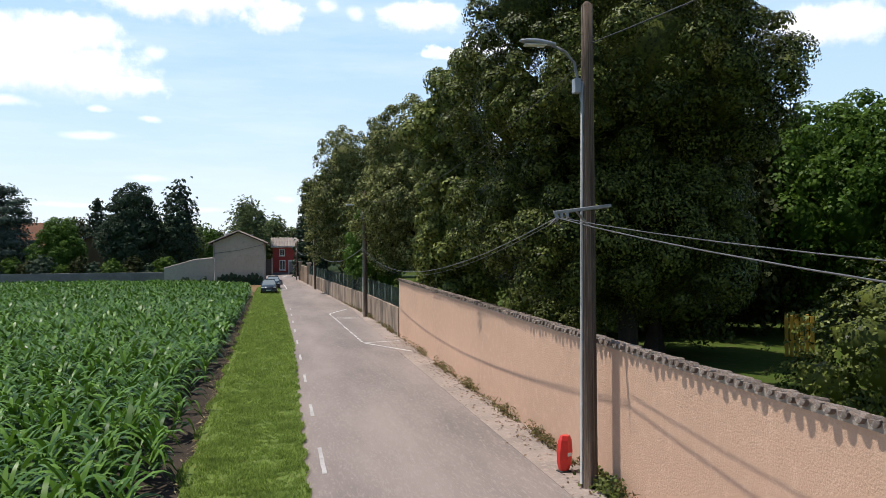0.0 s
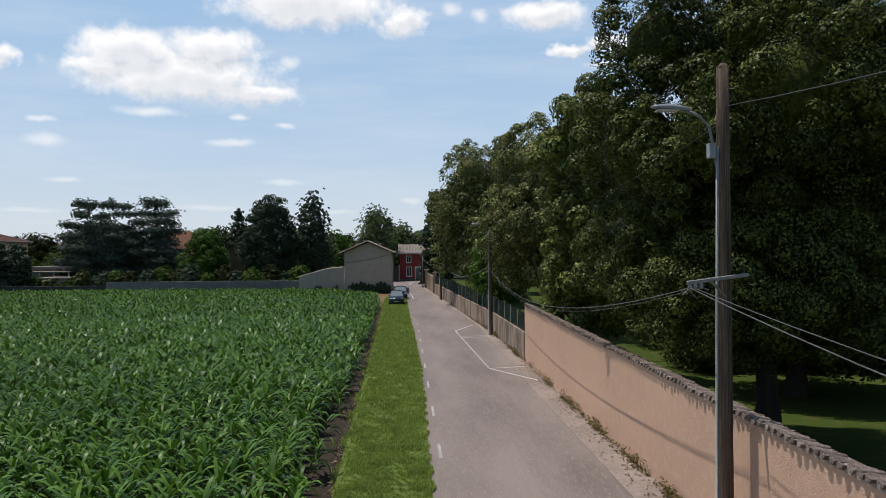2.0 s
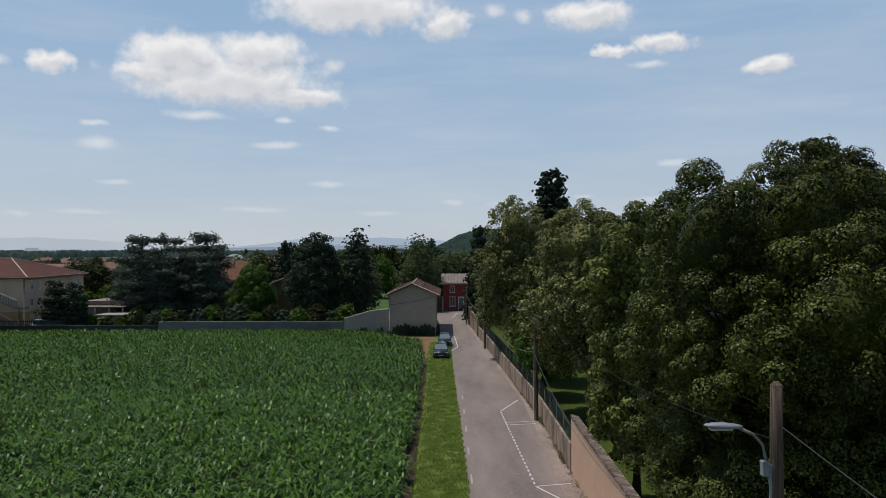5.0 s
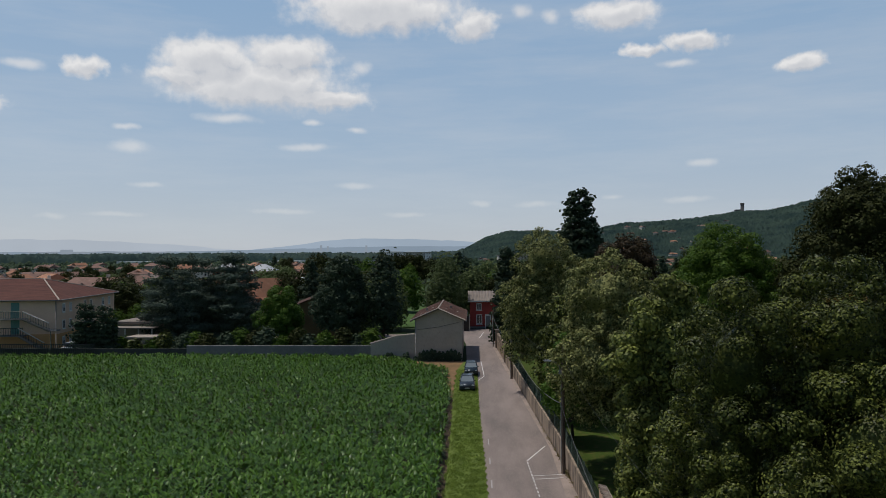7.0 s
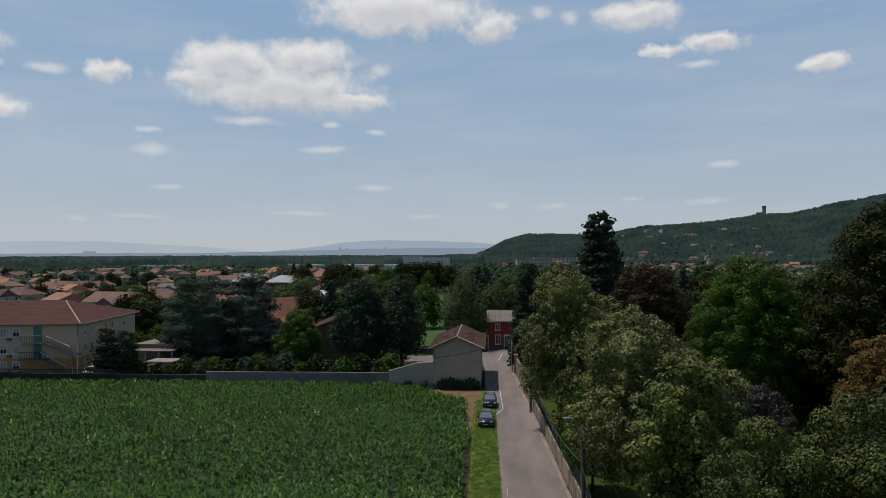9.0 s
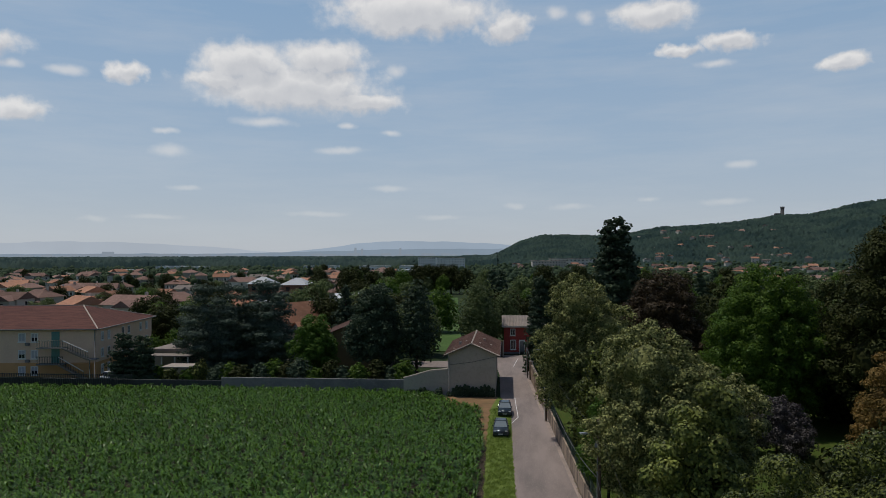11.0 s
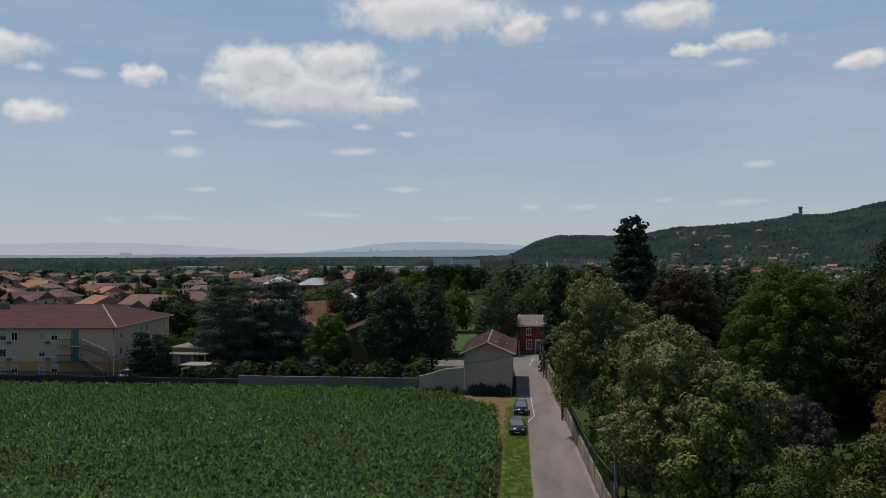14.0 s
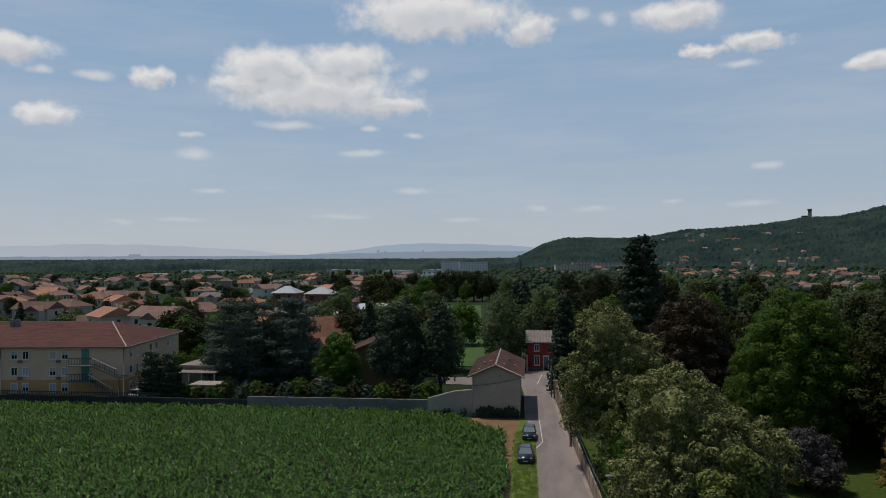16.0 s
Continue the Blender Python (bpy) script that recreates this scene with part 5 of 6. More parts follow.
def hip_roof(bm, x0, x1, y0, y1, e, ridge, hip):
    """A roof with its ridge along x; hip 0 gives upright gables."""
    ym = (y0 + y1) / 2
    p = [bm.verts.new(q) for q in ((x0, y0, e), (x1, y0, e), (x1, y1, e), (x0, y1, e), (x0 + hip, ym, ridge), (x1 - hip, ym, ridge))]
    for q in ((0, 1, 5, 4), (1, 2, 5), (2, 3, 4, 5), (3, 0, 4), (3, 2, 1, 0)):
        bm.faces.new([p[i] for i in q])


def house_proto(w, d, e, rise, hip, wing, storeys, wall, roof, label):
    """A town house: walls with an optional wing, tiled roofs, chimney, windows with shutters and a door."""
    h = tagged(empty("town_house", 0, 0), label, "house", "town houses")
    box("wall", -w / 2, w / 2, -d / 2, d / 2, -6.5, e, wall, h, "", 0.0)
    bm = bmesh.new()
    hip_roof(bm, -w / 2 - 0.5, w / 2 + 0.5, -d / 2 - 0.6, d / 2 + 0.6, e, e + rise, hip)
    part("roof", bm, roof, h)
    if wing:
        wx, ww, wd, we = wing
        box("wing_wall", wx - ww / 2, wx + ww / 2, -d / 2 - wd, -d / 2 + 0.1, -1.5, we, wall, h, "", 0.0)
        bm = bmesh.new()
        hip_roof(bm, -d / 2 - wd - 0.5, 0.0, -ww / 2 - 0.4, ww / 2 + 0.4, we, we + rise * 0.75, 0.0)
        bmesh.ops.transform(bm, matrix=pose(wx, 0, 0, 0, 0, 90), verts=bm.verts)
        part("wing_roof", bm, roof, h)
        box("wing_window", wx - 0.6, wx + 0.6, -d / 2 - wd - 0.05, -d / 2 - wd, we - 2.0, we - 0.8, PANE, h, "", 0.0)
    n = int(w / 3.2)
    for s in range(storeys):
        z = e - 2.0 - 2.7 * s
        for k in range(n):
            xx = -w / 2 + w * (k + 0.5) / n
            if wing and abs(xx - wing[0]) < wing[1] / 2 + 0.5:
                continue
            box("window", xx - 0.5, xx + 0.5, -d / 2 - 0.04, -d / 2, z, z + 1.25, PANE, h, "", 0.0)
            for sx in (-1, 1) if storeys > 1 else ():
                box("shutter", xx + sx * 0.78 - 0.25, xx + sx * 0.78 + 0.25, -d / 2 - 0.07, -d / 2, z, z + 1.25, WHITE_PAINT, h, "", 0.0)
        box("side_window", w / 2, w / 2 + 0.04, -0.5, 0.5, z, z + 1.25, PANE, h, "", 0.0)
    box("chimney", w * 0.22 - 0.3, w * 0.22 + 0.3, 0.4, 1.0, e, e + rise + 0.7, wall, h, "", 0.0)
    return h


def build_town():
    r = random.Random(11)
    protos = [
        house_proto(11, 8, 3.1, 1.9, 0.0, None, 1, TOWN_CREAM, TOWN_ROOF, "low cream gabled house with terracotta roof in the town"),
        house_proto(9, 8, 5.5, 2.1, 0.0, None, 2, TOWN_CREAM, TOWN_ORANGE, "two-storey pale house with orange tiled gable roof in the town"),
        house_proto(13, 8.5, 3.4, 2.2, 2.6, (-2.5, 5.0, 3.5, 3.2), 1, TOWN_CREAM, TOWN_ORANGE, "cream house with a wing and orange tiled roof in the town"),
        house_proto(12, 8.5, 5.6, 2.2, 0.0, (2.8, 5.0, 3.0, 5.2), 2, TOWN_CREAM, TOWN_ROOF, "two-storey beige house with a gabled wing and brown-pink roof"),
        house_proto(10, 9, 5.4, 2.3, 3.6, None, 2, TOWN_WALL, TOWN_ROOF, "two-storey beige house with hipped terracotta roof in the town"),
        house_proto(12, 8, 3.2, 1.9, 0.0, (3.0, 4.5, 2.5, 3.0), 1, TOWN_CREAM, TOWN_GREY, "low pale house with weathered grey-brown roof in the town"),
    ]
    spots = [(-112, 180), (-101, 172), (-95, 178), (-88, 172), (-86, 190), (-78, 200), (-150, 236), (-138, 240), (-126, 232), (-203, 274), (-190, 262), (-110, 240), (-100, 232), (-60, 168)]
    for n, a0, a1, d0, d1 in ((130, -37, -9, 230, 700), (34, 8, 24, 390, 760), (40, -2, 22, 740, 1020), (34, 9, 20, 1000, 1350)):
        for k in range(n):
            az, d = radians(r.uniform(a0, a1)), r.uniform(d0, d1)
            spots.append((d * math.sin(az), d * math.cos(az)))
    for k, (x, y) in enumerate(spots):
        p = protos[k % 6]
        z = float(ground_height(np.array(x), np.array(y)))
        z += 2.5 if z > 3.0 else 0.0
        m = pose(x, y, z, 0, 0, r.choice([0, 20, 90, 70, -15, -40, 110, 55]))
        if k < 6:
            p.matrix_basis = m
        else:
            s = r.uniform(0.72, 0.95)
            copy_thing(p, m @ Matrix.Diagonal((s, s, s, 1)))


build_town()


def slab_block(name, x, y, w, d, hgt, rz, storeys, bays, wall, label, category="building"):
    """A far block with rows of windows."""
    h = tagged(empty(name, x, y, 0, rz), label, category)
    box("wall", -w / 2, w / 2, -d / 2, d / 2, -1, hgt, wall, h, "", 0.0)
    box("roof", -w / 2 - 0.4, w / 2 + 0.4, -d / 2 - 0.4, d / 2 + 0.4, hgt, hgt + 0.5, WHITE_METAL if category == "warehouse" else PALE_ROOF, h, "", 0.0)
    for s in range(storeys):
        for b in range(bays):
            xx = -w / 2 + w * (b + 0.5) / bays
            zz = hgt * (s + 0.35) / storeys
            box("window", xx - w / bays * 0.15, xx + w / bays * 0.15, -d / 2 - 0.06, -d / 2, zz, zz + hgt / storeys * 0.38, PANE, h, "", 0.0)
    return h


BLOCK_WHITE = surface("pale_block", (0.88, 0.87, 0.84), (0.82, 0.81, 0.78), None, 0.8, 0.05, 1.0, 0.0)
slab_block("apartment_block", -95.6, 895, 21, 12, 14.6, -4, 5, 8, BLOCK_WHITE, "white five-storey apartment block far across the town")
slab_block("apartment_block", -62, 818, 30, 12, 14.0, 6, 5, 10, BLOCK_WHITE, "long white apartment block far across the town")
slab_block("apartment_block", 48, 905, 40, 14, 10, 6, 3, 12, TOWN_CREAM, "long beige apartment block below the ridge")
slab_block("apartment_block", 88, 985, 70, 14, 12, 2, 3, 14, TOWN_CREAM, "beige apartment block below the ridge")
slab_block("warehouse", -368, 827, 55, 24, 5, -10, 1, 8, BLOCK_WHITE, "low white warehouse beyond the town", "warehouse")
slab_block("warehouse", -354, 683, 17, 14, 4, -10, 1, 4, BLOCK_WHITE, "small white warehouse among trees", "warehouse")
slab_block("warehouse", -201, 800, 34, 20, 5.5, -6, 1, 6, BLOCK_WHITE, "low white warehouse among trees", "warehouse")
slab_block("warehouse", -128, 720, 26, 20, 6.5, -4, 1, 5, BLOCK_WHITE, "low white warehouse with a grey front", "warehouse")
slab_block("warehouse", -99, 760, 20, 20, 6, 0, 1, 4, BLOCK_WHITE, "low white warehouse among trees", "warehouse")
slab_block("warehouse", -78, 640, 30, 16, 4.5, 0, 1, 6, BLOCK_WHITE, "low white warehouse with a pale roof", "warehouse")


METAL_ROOF = surface("pale_metal_roof", (0.42, 0.44, 0.46), (0.36, 0.38, 0.40), None, 0.6, 0.3, 2.0, 0.1)


def pavilion(x, y, z, w, label):
    p = tagged(empty("pavilion", x, y), label, "house", "white-roofed houses")
    box("wall", -w / 2, w / 2, -w / 2, w / 2, -1, z, surface("brick_red", (0.30, 0.16, 0.11), (0.25, 0.13, 0.09), None, 0.9, 0.3, 4.0, 0.1), p, "", 0.0)
    bm = bmesh.new()
    o = w / 2 + 0.6
    q = [bm.verts.new(c) for c in ((-o, -o, z), (o, -o, z), (o, o, z), (-o, o, z), (-0.8, 0, z + 2.2), (0.8, 0, z + 2.2))]
    for i in ((0, 1, 5, 4), (1, 2, 5), (2, 3, 4, 5), (3, 0, 4), (3, 2, 1, 0)):
        bm.faces.new([q[k] for k in i])
    part("roof", bm, METAL_ROOF, p, "pale metal roof")
    for k in (-1, 1):
        box("window", k * w / 4 - 0.6, k * w / 4 + 0.6, -w / 2 - 0.04, -w / 2, z - 2.0, z - 0.7, PANE, p, "", 0.0)


for x, y, w, d, e, rz in ((-63.5, 181, 15, 9, 5.0, -12), (-52.5, 184, 8, 9, 4.6, 12), (-43, 202, 7, 8, 5.6, 20)):
    wh = tagged(empty("white_roofed_hall", x, y, 0, rz), "grey-walled hall with a shallow white metal roof among trees", "hall", "white-roofed halls")
    box("wall", -w / 2, w / 2, -d / 2, d / 2, 0, e, TOWN_WALL, wh, "", 0.0)
    bm = bmesh.new()
    hip_roof(bm, -w / 2 - 0.4, w / 2 + 0.4, -d / 2 - 0.4, d / 2 + 0.4, e, e + 1.2, 0.0)
    part("roof", bm, WHITE_METAL, wh, "white metal roof")
pavilion(-78.5, 237, 8.0, 7.5, "brick house with pale hipped metal roof")
pavilion(-68.0, 240, 7.6, 8.5, "brick house with pale hipped metal roof")
bh = tagged(empty("brown_roofed_house", -40.4, 127.0, 0, -35), "house with steep brown tiled roof and a lower wing among trees", "house")
bm = bmesh.new()
gable_prism(bm, -3.4, 3.4, 0, 9, 5.8, 8.6)
part("wall", bm, TOWN_WALL, bh)
bm = bmesh.new()
gable_prism(bm, 3.2, 7.0, 1, 7, 4.0, 5.6)
part("wing_wall", bm, TOWN_WALL, bh)
for sx in (-1, 1):
    roof_slab("roof", bh, (sx * 3.9, -0.4, 5.5), (sx * 3.9, 9.4, 5.5), (0, 9.4, 8.7), (0, -0.4, 8.7), 0.1, TOWN_ORANGE, "orange-brown tile slope")
    roof_slab("wing_roof", bh, (5.1 + sx * 2.2, 0.7, 3.8), (5.1 + sx * 2.2, 7.3, 3.8), (5.1, 7.3, 5.7), (5.1, 0.7, 5.7), 0.1, TOWN_ORANGE, "orange-brown tile slope")
box("chimney", -1.6, -1.0, 3.0, 3.6, 7.0, 9.3, TOWN_WALL, bh, "", 0.02)
bh = tagged(empty("ochre_house", -22.6, 112.0, 0, 10), "dim ochre house with shallow tiled roof behind trees", "house")
bm = bmesh.new()
gable_prism(bm, -3.5, 3.5, 0, 8, 5.6, 6.9)
part("wall", bm, surface("dim_ochre", (0.26, 0.18, 0.10), (0.20, 0.14, 0.08), None, 0.9, 0.4, 4.0, 0.1), bh)
for sx in (-1, 1):
    roof_slab("roof", bh, (sx * 4.0, -0.4, 5.4), (sx * 4.0, 8.4, 5.4), (0, 8.4, 7.0), (0, -0.4, 7.0), 0.1, BROWN_ROOF, "brown tile slope")
ph = tagged(empty("park_house", 52, 47, 0, -40), "beige house seen through the park trees", "house")
box("wall", -6, 6, -5, 5, 0, 6.5, TOWN_WALL, ph)
box("roof", -6.6, 6.6, -5.6, 5.6, 6.5, 7.0, ROOF_TILE, ph, "tiled roof", 0.1)
yf = tagged(empty("yellow_fence", 18.6, 23.6, 0.2, -38), "yellow timber slat panel in the shaded park", "fence")
for k in range(6):
    box("slat", -0.5 + 0.17 * k, -0.37 + 0.17 * k, 0, 0.04, -0.2, 1.35 - 0.05 * (k % 2), YELLOW, yf)
for z in (0.3, 1.0):
    box("rail", -0.52, 0.5, 0.04, 0.09, z, z + 0.1, YELLOW, yf)


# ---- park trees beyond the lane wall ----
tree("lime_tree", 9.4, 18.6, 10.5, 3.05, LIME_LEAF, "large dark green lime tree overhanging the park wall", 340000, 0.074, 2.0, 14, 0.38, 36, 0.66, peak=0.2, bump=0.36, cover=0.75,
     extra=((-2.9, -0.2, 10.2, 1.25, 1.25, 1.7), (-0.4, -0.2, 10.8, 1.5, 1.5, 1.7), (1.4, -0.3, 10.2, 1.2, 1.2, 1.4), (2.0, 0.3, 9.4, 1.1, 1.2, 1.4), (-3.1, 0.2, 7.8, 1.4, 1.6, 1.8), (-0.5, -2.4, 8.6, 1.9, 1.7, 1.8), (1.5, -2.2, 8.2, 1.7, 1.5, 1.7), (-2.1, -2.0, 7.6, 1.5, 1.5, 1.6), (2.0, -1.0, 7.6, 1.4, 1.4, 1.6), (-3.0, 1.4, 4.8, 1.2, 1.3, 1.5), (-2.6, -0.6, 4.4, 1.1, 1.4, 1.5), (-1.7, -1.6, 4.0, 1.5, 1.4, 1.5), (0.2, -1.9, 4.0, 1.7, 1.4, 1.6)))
tree("lime_tree", 13.6, 25.0, 9.4, 3.7, LIME_LEAF, "large dark green lime tree deep in the park", 40000, 0.18, 0.6, 11, 0.36, 30, bump=0.5, cover=0.6)
tree("young_tree", 7.5, 29.6, 10.7, 2.0, OLIVE_LEAF, "slender olive-green tree with upright shoots", 36000, 0.15, 1.0, 12, 0.2, 24, 0.5, peak=0.8, loose=0.16, bump=0.4, cover=0.6,
     extra=((-0.5, -0.3, 10.1, 0.7, 0.7, 0.9), (-1.2, -0.2, 8.6, 0.8, 0.8, 1.1), (0.1, 0.2, 11.2, 0.22, 0.22, 0.7), (0.6, 0.0, 10.9, 0.2, 0.2, 0.6)))
tree("lime_tree", 9.6, 45.6, 11.2, 4.9, FLOWER_LEAF, "broad yellow-olive flowering lime tree behind the mesh fence", 90000, 0.14, 2.6, 13, 0.36, 20, peak=0.3, loose=0.06, bump=0.36, cover=0.75,
     extra=((-1.6, -0.8, 10.5, 2.2, 2.2, 2.1), (0.8, -2.2, 8.6, 2.0, 2.0, 1.9), (2.8, -0.6, 7.8, 2.0, 2.0, 1.9), (-2.4, -2.4, 6.8, 1.9, 1.9, 1.8)))
tree("lime_tree", 7.2, 69.8, 13.2, 4.8, FLOWER_LEAF, "tall rounded flowering lime tree beside the low wall", 60000, 0.17, 2.0, 13, 0.36, 18, peak=0.3, loose=0.06, bump=0.42, cover=0.75,
     extra=((-1.0, -0.9, 12.4, 2.3, 2.3, 2.3), (1.6, -1.8, 10.4, 2.2, 2.2, 2.0), (-2.6, -1.6, 8.6, 2.0, 2.0, 2.0), (2.8, -1.0, 7.4, 2.2, 2.2, 2.0)))
tree("sapling", 6.8, 52.5, 7.4, 2.2, BRIGHT_LEAF, "small bright green tree behind the mesh fence", 14000, 0.15, 0.9, 9, 0.12, 14, peak=0.7, loose=0.2, bump=0.4, cover=0.6)
tree("lime_tree", 7.6, 58.5, 10.0, 2.8, LIME_LEAF, "dark green tree behind the mesh fence", 16000, 0.2, 1.6, 9, 0.25, bump=0.5)
conifer("cypress", 4.6, 108.5, 14.0, 2.3, CONIFER_LEAF, "dark narrow cypress beside the lane end", 14000, 0.26, 0.4, 0.25, 16, 0.2, power=0.45)
conifer("tall_conifer", 15.5, 110.5, 22.2, 3.8, CONIFER_LEAF, "very tall dark conifer with a blunt top", 36000, 0.36, 1.5, 0.2, 26, 0.45, ragged=0.5, power=0.36)
tree("copper_beech", 17.4, 87.5, 14.8, 5.4, COPPER_LEAF, "dark brownish copper beech tree", 34000, 0.24, 0.8, 14, 0.5, 16, peak=0.5, loose=0.08, bump=0.7)
tree("maple", 25.6, 78.0, 15.4, 6.3, FRESH_LEAF, "large bright green maple in the park", 60000, 0.22, 1.0, 16, 0.45, 14, peak=0.55, loose=0.1, bump=0.75)
tree("oak", 37.5, 73.0, 20.0, 8.4, DARK_LEAF, "very large dark olive oak tree", 56000, 0.27, 1.0, 18, 0.6, 16, peak=0.6, loose=0.1, bump=0.9)
tree("rusty_shrub", 28.9, 59.5, 9.6, 3.0, RUSTY_LEAF, "rusty brown feathery tall shrub", 14000, 0.2, 0.3, 9, 0.2, 12, peak=0.6, loose=0.2, category="shrub", bump=0.45)
tree("purple_shrub", 22.4, 65.8, 4.8, 3.2, PURPLE_LEAF, "grey-purple smoke bush on the lawn", 12000, 0.16, 0.3, 8, 0.12, 12, loose=0.2, category="shrub", bump=0.35)
tree("maple", 25.5, 29.0, 10.4, 4.8, FRESH_LEAF, "bright green maple beyond the lime trees", 30000, 0.2, 1.0, 11, 0.35, 16, bump=0.6)
tree("oak", 34, 46.0, 13.0, 6.0, DARK_LEAF, "dark green broad park tree", 14000, 0.34, 0.4, 10, 0.4, 14, bump=0.9)
tree("oak", 24.0, 108.0, 10.5, 4.6, DARK_LEAF, "dark green park tree behind the limes", 12000, 0.3, 0.8, 10, 0.35, 14, bump=0.8)
tree("oak", 33.0, 92.0, 12.5, 6.0, DARK_LEAF, "dark green broad park tree", 14000, 0.36, 0.4, 10, 0.4, 14, bump=0.9)
for x, y, h, r, m in ((20.0, 31.0, 9.5, 4.2, DARK_LEAF), (22.0, 40.0, 10.0, 4.6, DARK_LEAF), (14.5, 33.0, 8.2, 3.2, DARK_LEAF), (28.0, 37.0, 10.0, 4.6, DARK_LEAF), (27.5, 22.5, 8.0, 4.0, LIME_LEAF)):
    tree("park_tree", x, y, h, r, m, "dense dark green tree deep in the shaded park", 9000, 0.3, 0.3, 12, 0.3, 16, bump=0.7)
for x, y, h, r in ((33.0, 80.0, 7.5, 3.6), (36.0, 75.0, 6.5, 3.0), (40.0, 67.0, 9.0, 3.8)):
    tree("park_tree", x, y, h, r, DARK_LEAF, "dense dark green tree in the shade of the oak", 9000, 0.3, 0.1, 10, 0.3, 14)
for k, (x, y, s) in enumerate(((12.5, 12.5, 3.6), (18.0, 15.5, 3.9), (16.5, 31.0, 3.4), (13.5, 38.0, 2.8), (22.5, 20.0, 3.8), (20.0, 33.0, 3.4), (12.5, 30.5, 2.4))):
    tree("laurel_shrub", x, y, s, s * 0.75, LIME_LEAF, "dense dark evergreen shrub in the park shade", 9000, 0.085, 0.1, 7, 0.1, 14, category="shrub")


def cedar(x, y, height, radius, label, leaves, levels=8, top=0.6):
    """A cedar: level plates of needles on long boughs, several ragged tops."""
    t = empty("blue_cedar", x, y, 0.0)
    vs, fs = trunk_arrays(height * 0.8, 0.45, 8, radius * 0.4, 0.2)
    mesh_object("trunk", vs, fs, BARK, t)
    ls = [(0, 0, height * 0.4, radius * 0.62, radius * 0.62, height * 0.4)]
    for k in range(levels):
        lev = k / (levels - 1)
        reach = radius * (1 - (1 - top) * lev ** 3) * (0.75 if k == 0 else 1.0)
        for j in range(9 - int(4 * lev)):
            a = 2.4 * k + 2 * math.pi * j / (9 - int(4 * lev)) + rng.uniform(-0.4, 0.4)
            d = reach * rng.uniform(0.4, 0.95)
            r = rng.uniform(1.2, 2.0) * (1.1 - 0.4 * lev)
            ls.append((math.cos(a) * d, math.sin(a) * d, 0.9 + (height - 1.3) * lev + rng.uniform(-0.3, 0.3), r, r, r * 0.42))
    for k in range(4):
        a = 2 * math.pi * k / 4 + rng.uniform(-0.4, 0.4)
        ls.append((math.cos(a) * radius * 0.3, math.sin(a) * radius * 0.3, height - rng.uniform(0.1, 1.2), 0.45, 0.45, 0.7))
    v, f = crown_arrays(ls, leaves, 0.19, 14, 0.7, 0.1, 0.14)
    leafy("crown", v, f, CEDAR_LEAF, t)
    return tagged(t, label, "cedar tree")


# ---- trees behind the field ----
cedar(-43.4, 110.0, 12.6, 6.4, "broad grey-green cedar with layered boughs", 46000)
cedar(-36.2, 112.0, 12.8, 4.4, "grey-green cedar with a narrower ragged top", 28000, 9, 0.3)
tree("maple", -27.6, 106.0, 8.1, 3.4, BRIGHT_LEAF, "rounded bright green maple behind the grey wall", 14000, 0.24, 0.6, 10, 0.25, 14, bump=0.55, loose=0.08)
tree("pine", -18.4, 104.0, 12.8, 4.2, CONIFER_LEAF, "dark rounded pine behind the grey wall", 15000, 0.28, 0.8, 13, 0.35, 14, category="pine tree", bump=0.6)
tree("pine", -12.7, 104.5, 13.4, 2.9, CONIFER_LEAF, "tall open dark pine behind the grey wall", 10000, 0.26, 2.0, 12, 0.3, 14, 0.45, category="pine tree", loose=0.25)
conifer("fir", -26.5, 122.0, 12.0, 3.4, CONIFER_LEAF, "dark green pointed fir tree", 6000, 0.34, 0.8, 0.08, 11, 0.3, ragged=0.4)
conifer("thuja", -51.2, 97.2, 6.6, 2.1, CONIFER_LEAF, "dark thuja beside the cream building", 6000, 0.22, 0.1, 0.3, 9, 0.15, power=0.45, category="shrub")
conifer("thuja", -48.8, 97.6, 6.2, 2.0, CONIFER_LEAF, "dark thuja beside the cream building", 5000, 0.22, 0.1, 0.3, 9, 0.15, power=0.45, category="shrub")
tree("birch", -5.0, 130.5, 13.0, 4.4, BIRCH_LEAF, "pale grey-green birch behind the gabled house", 22000, 0.22, 1.0, 13, 0.3, 14, peak=0.6, loose=0.25)
tree("poplar", -0.5, 141.0, 10.5, 3.4, BIRCH_LEAF, "pale green tree behind the red house", 8000, 0.28, 1.0, 9, 0.3, 14)
hr = random.Random(5)
for k in range(14):
    x = -13.5 - 1.9 * k + hr.uniform(-0.4, 0.4)
    tree("hedge_shrub", x, 96.2 + hr.uniform(-0.5, 1.5), hr.uniform(2.3, 3.6), hr.uniform(1.4, 1.9), (FRESH_LEAF, CONIFER_LEAF, DARK_LEAF)[k % 3], "uneven green shrub behind the grey wall", 1600, 0.28, 0.1, 6, 0.08, 14, category="shrub")
for k in range(6):
    tree("hedge_shrub", -41 - 2.1 * k + hr.uniform(-0.4, 0.4), 98.0 + hr.uniform(-0.5, 1.2), hr.uniform(1.8, 3.0), hr.uniform(1.2, 1.7), (LIME_LEAF, FRESH_LEAF)[k % 2], "green garden shrub near the cream building", 1400, 0.28, 0.1, 6, 0.08, 14, category="shrub")


for x, y, s in ((-55.0, 113.0, 4.6), (-53.5, 117.5, 5.2)):
    tree("hedge_shrub", x, y, s, s * 0.48, FRESH_LEAF, "rounded green garden shrub near the cream building", 3000, 0.24, 0.1, 7, 0.1, 12, category="shrub")


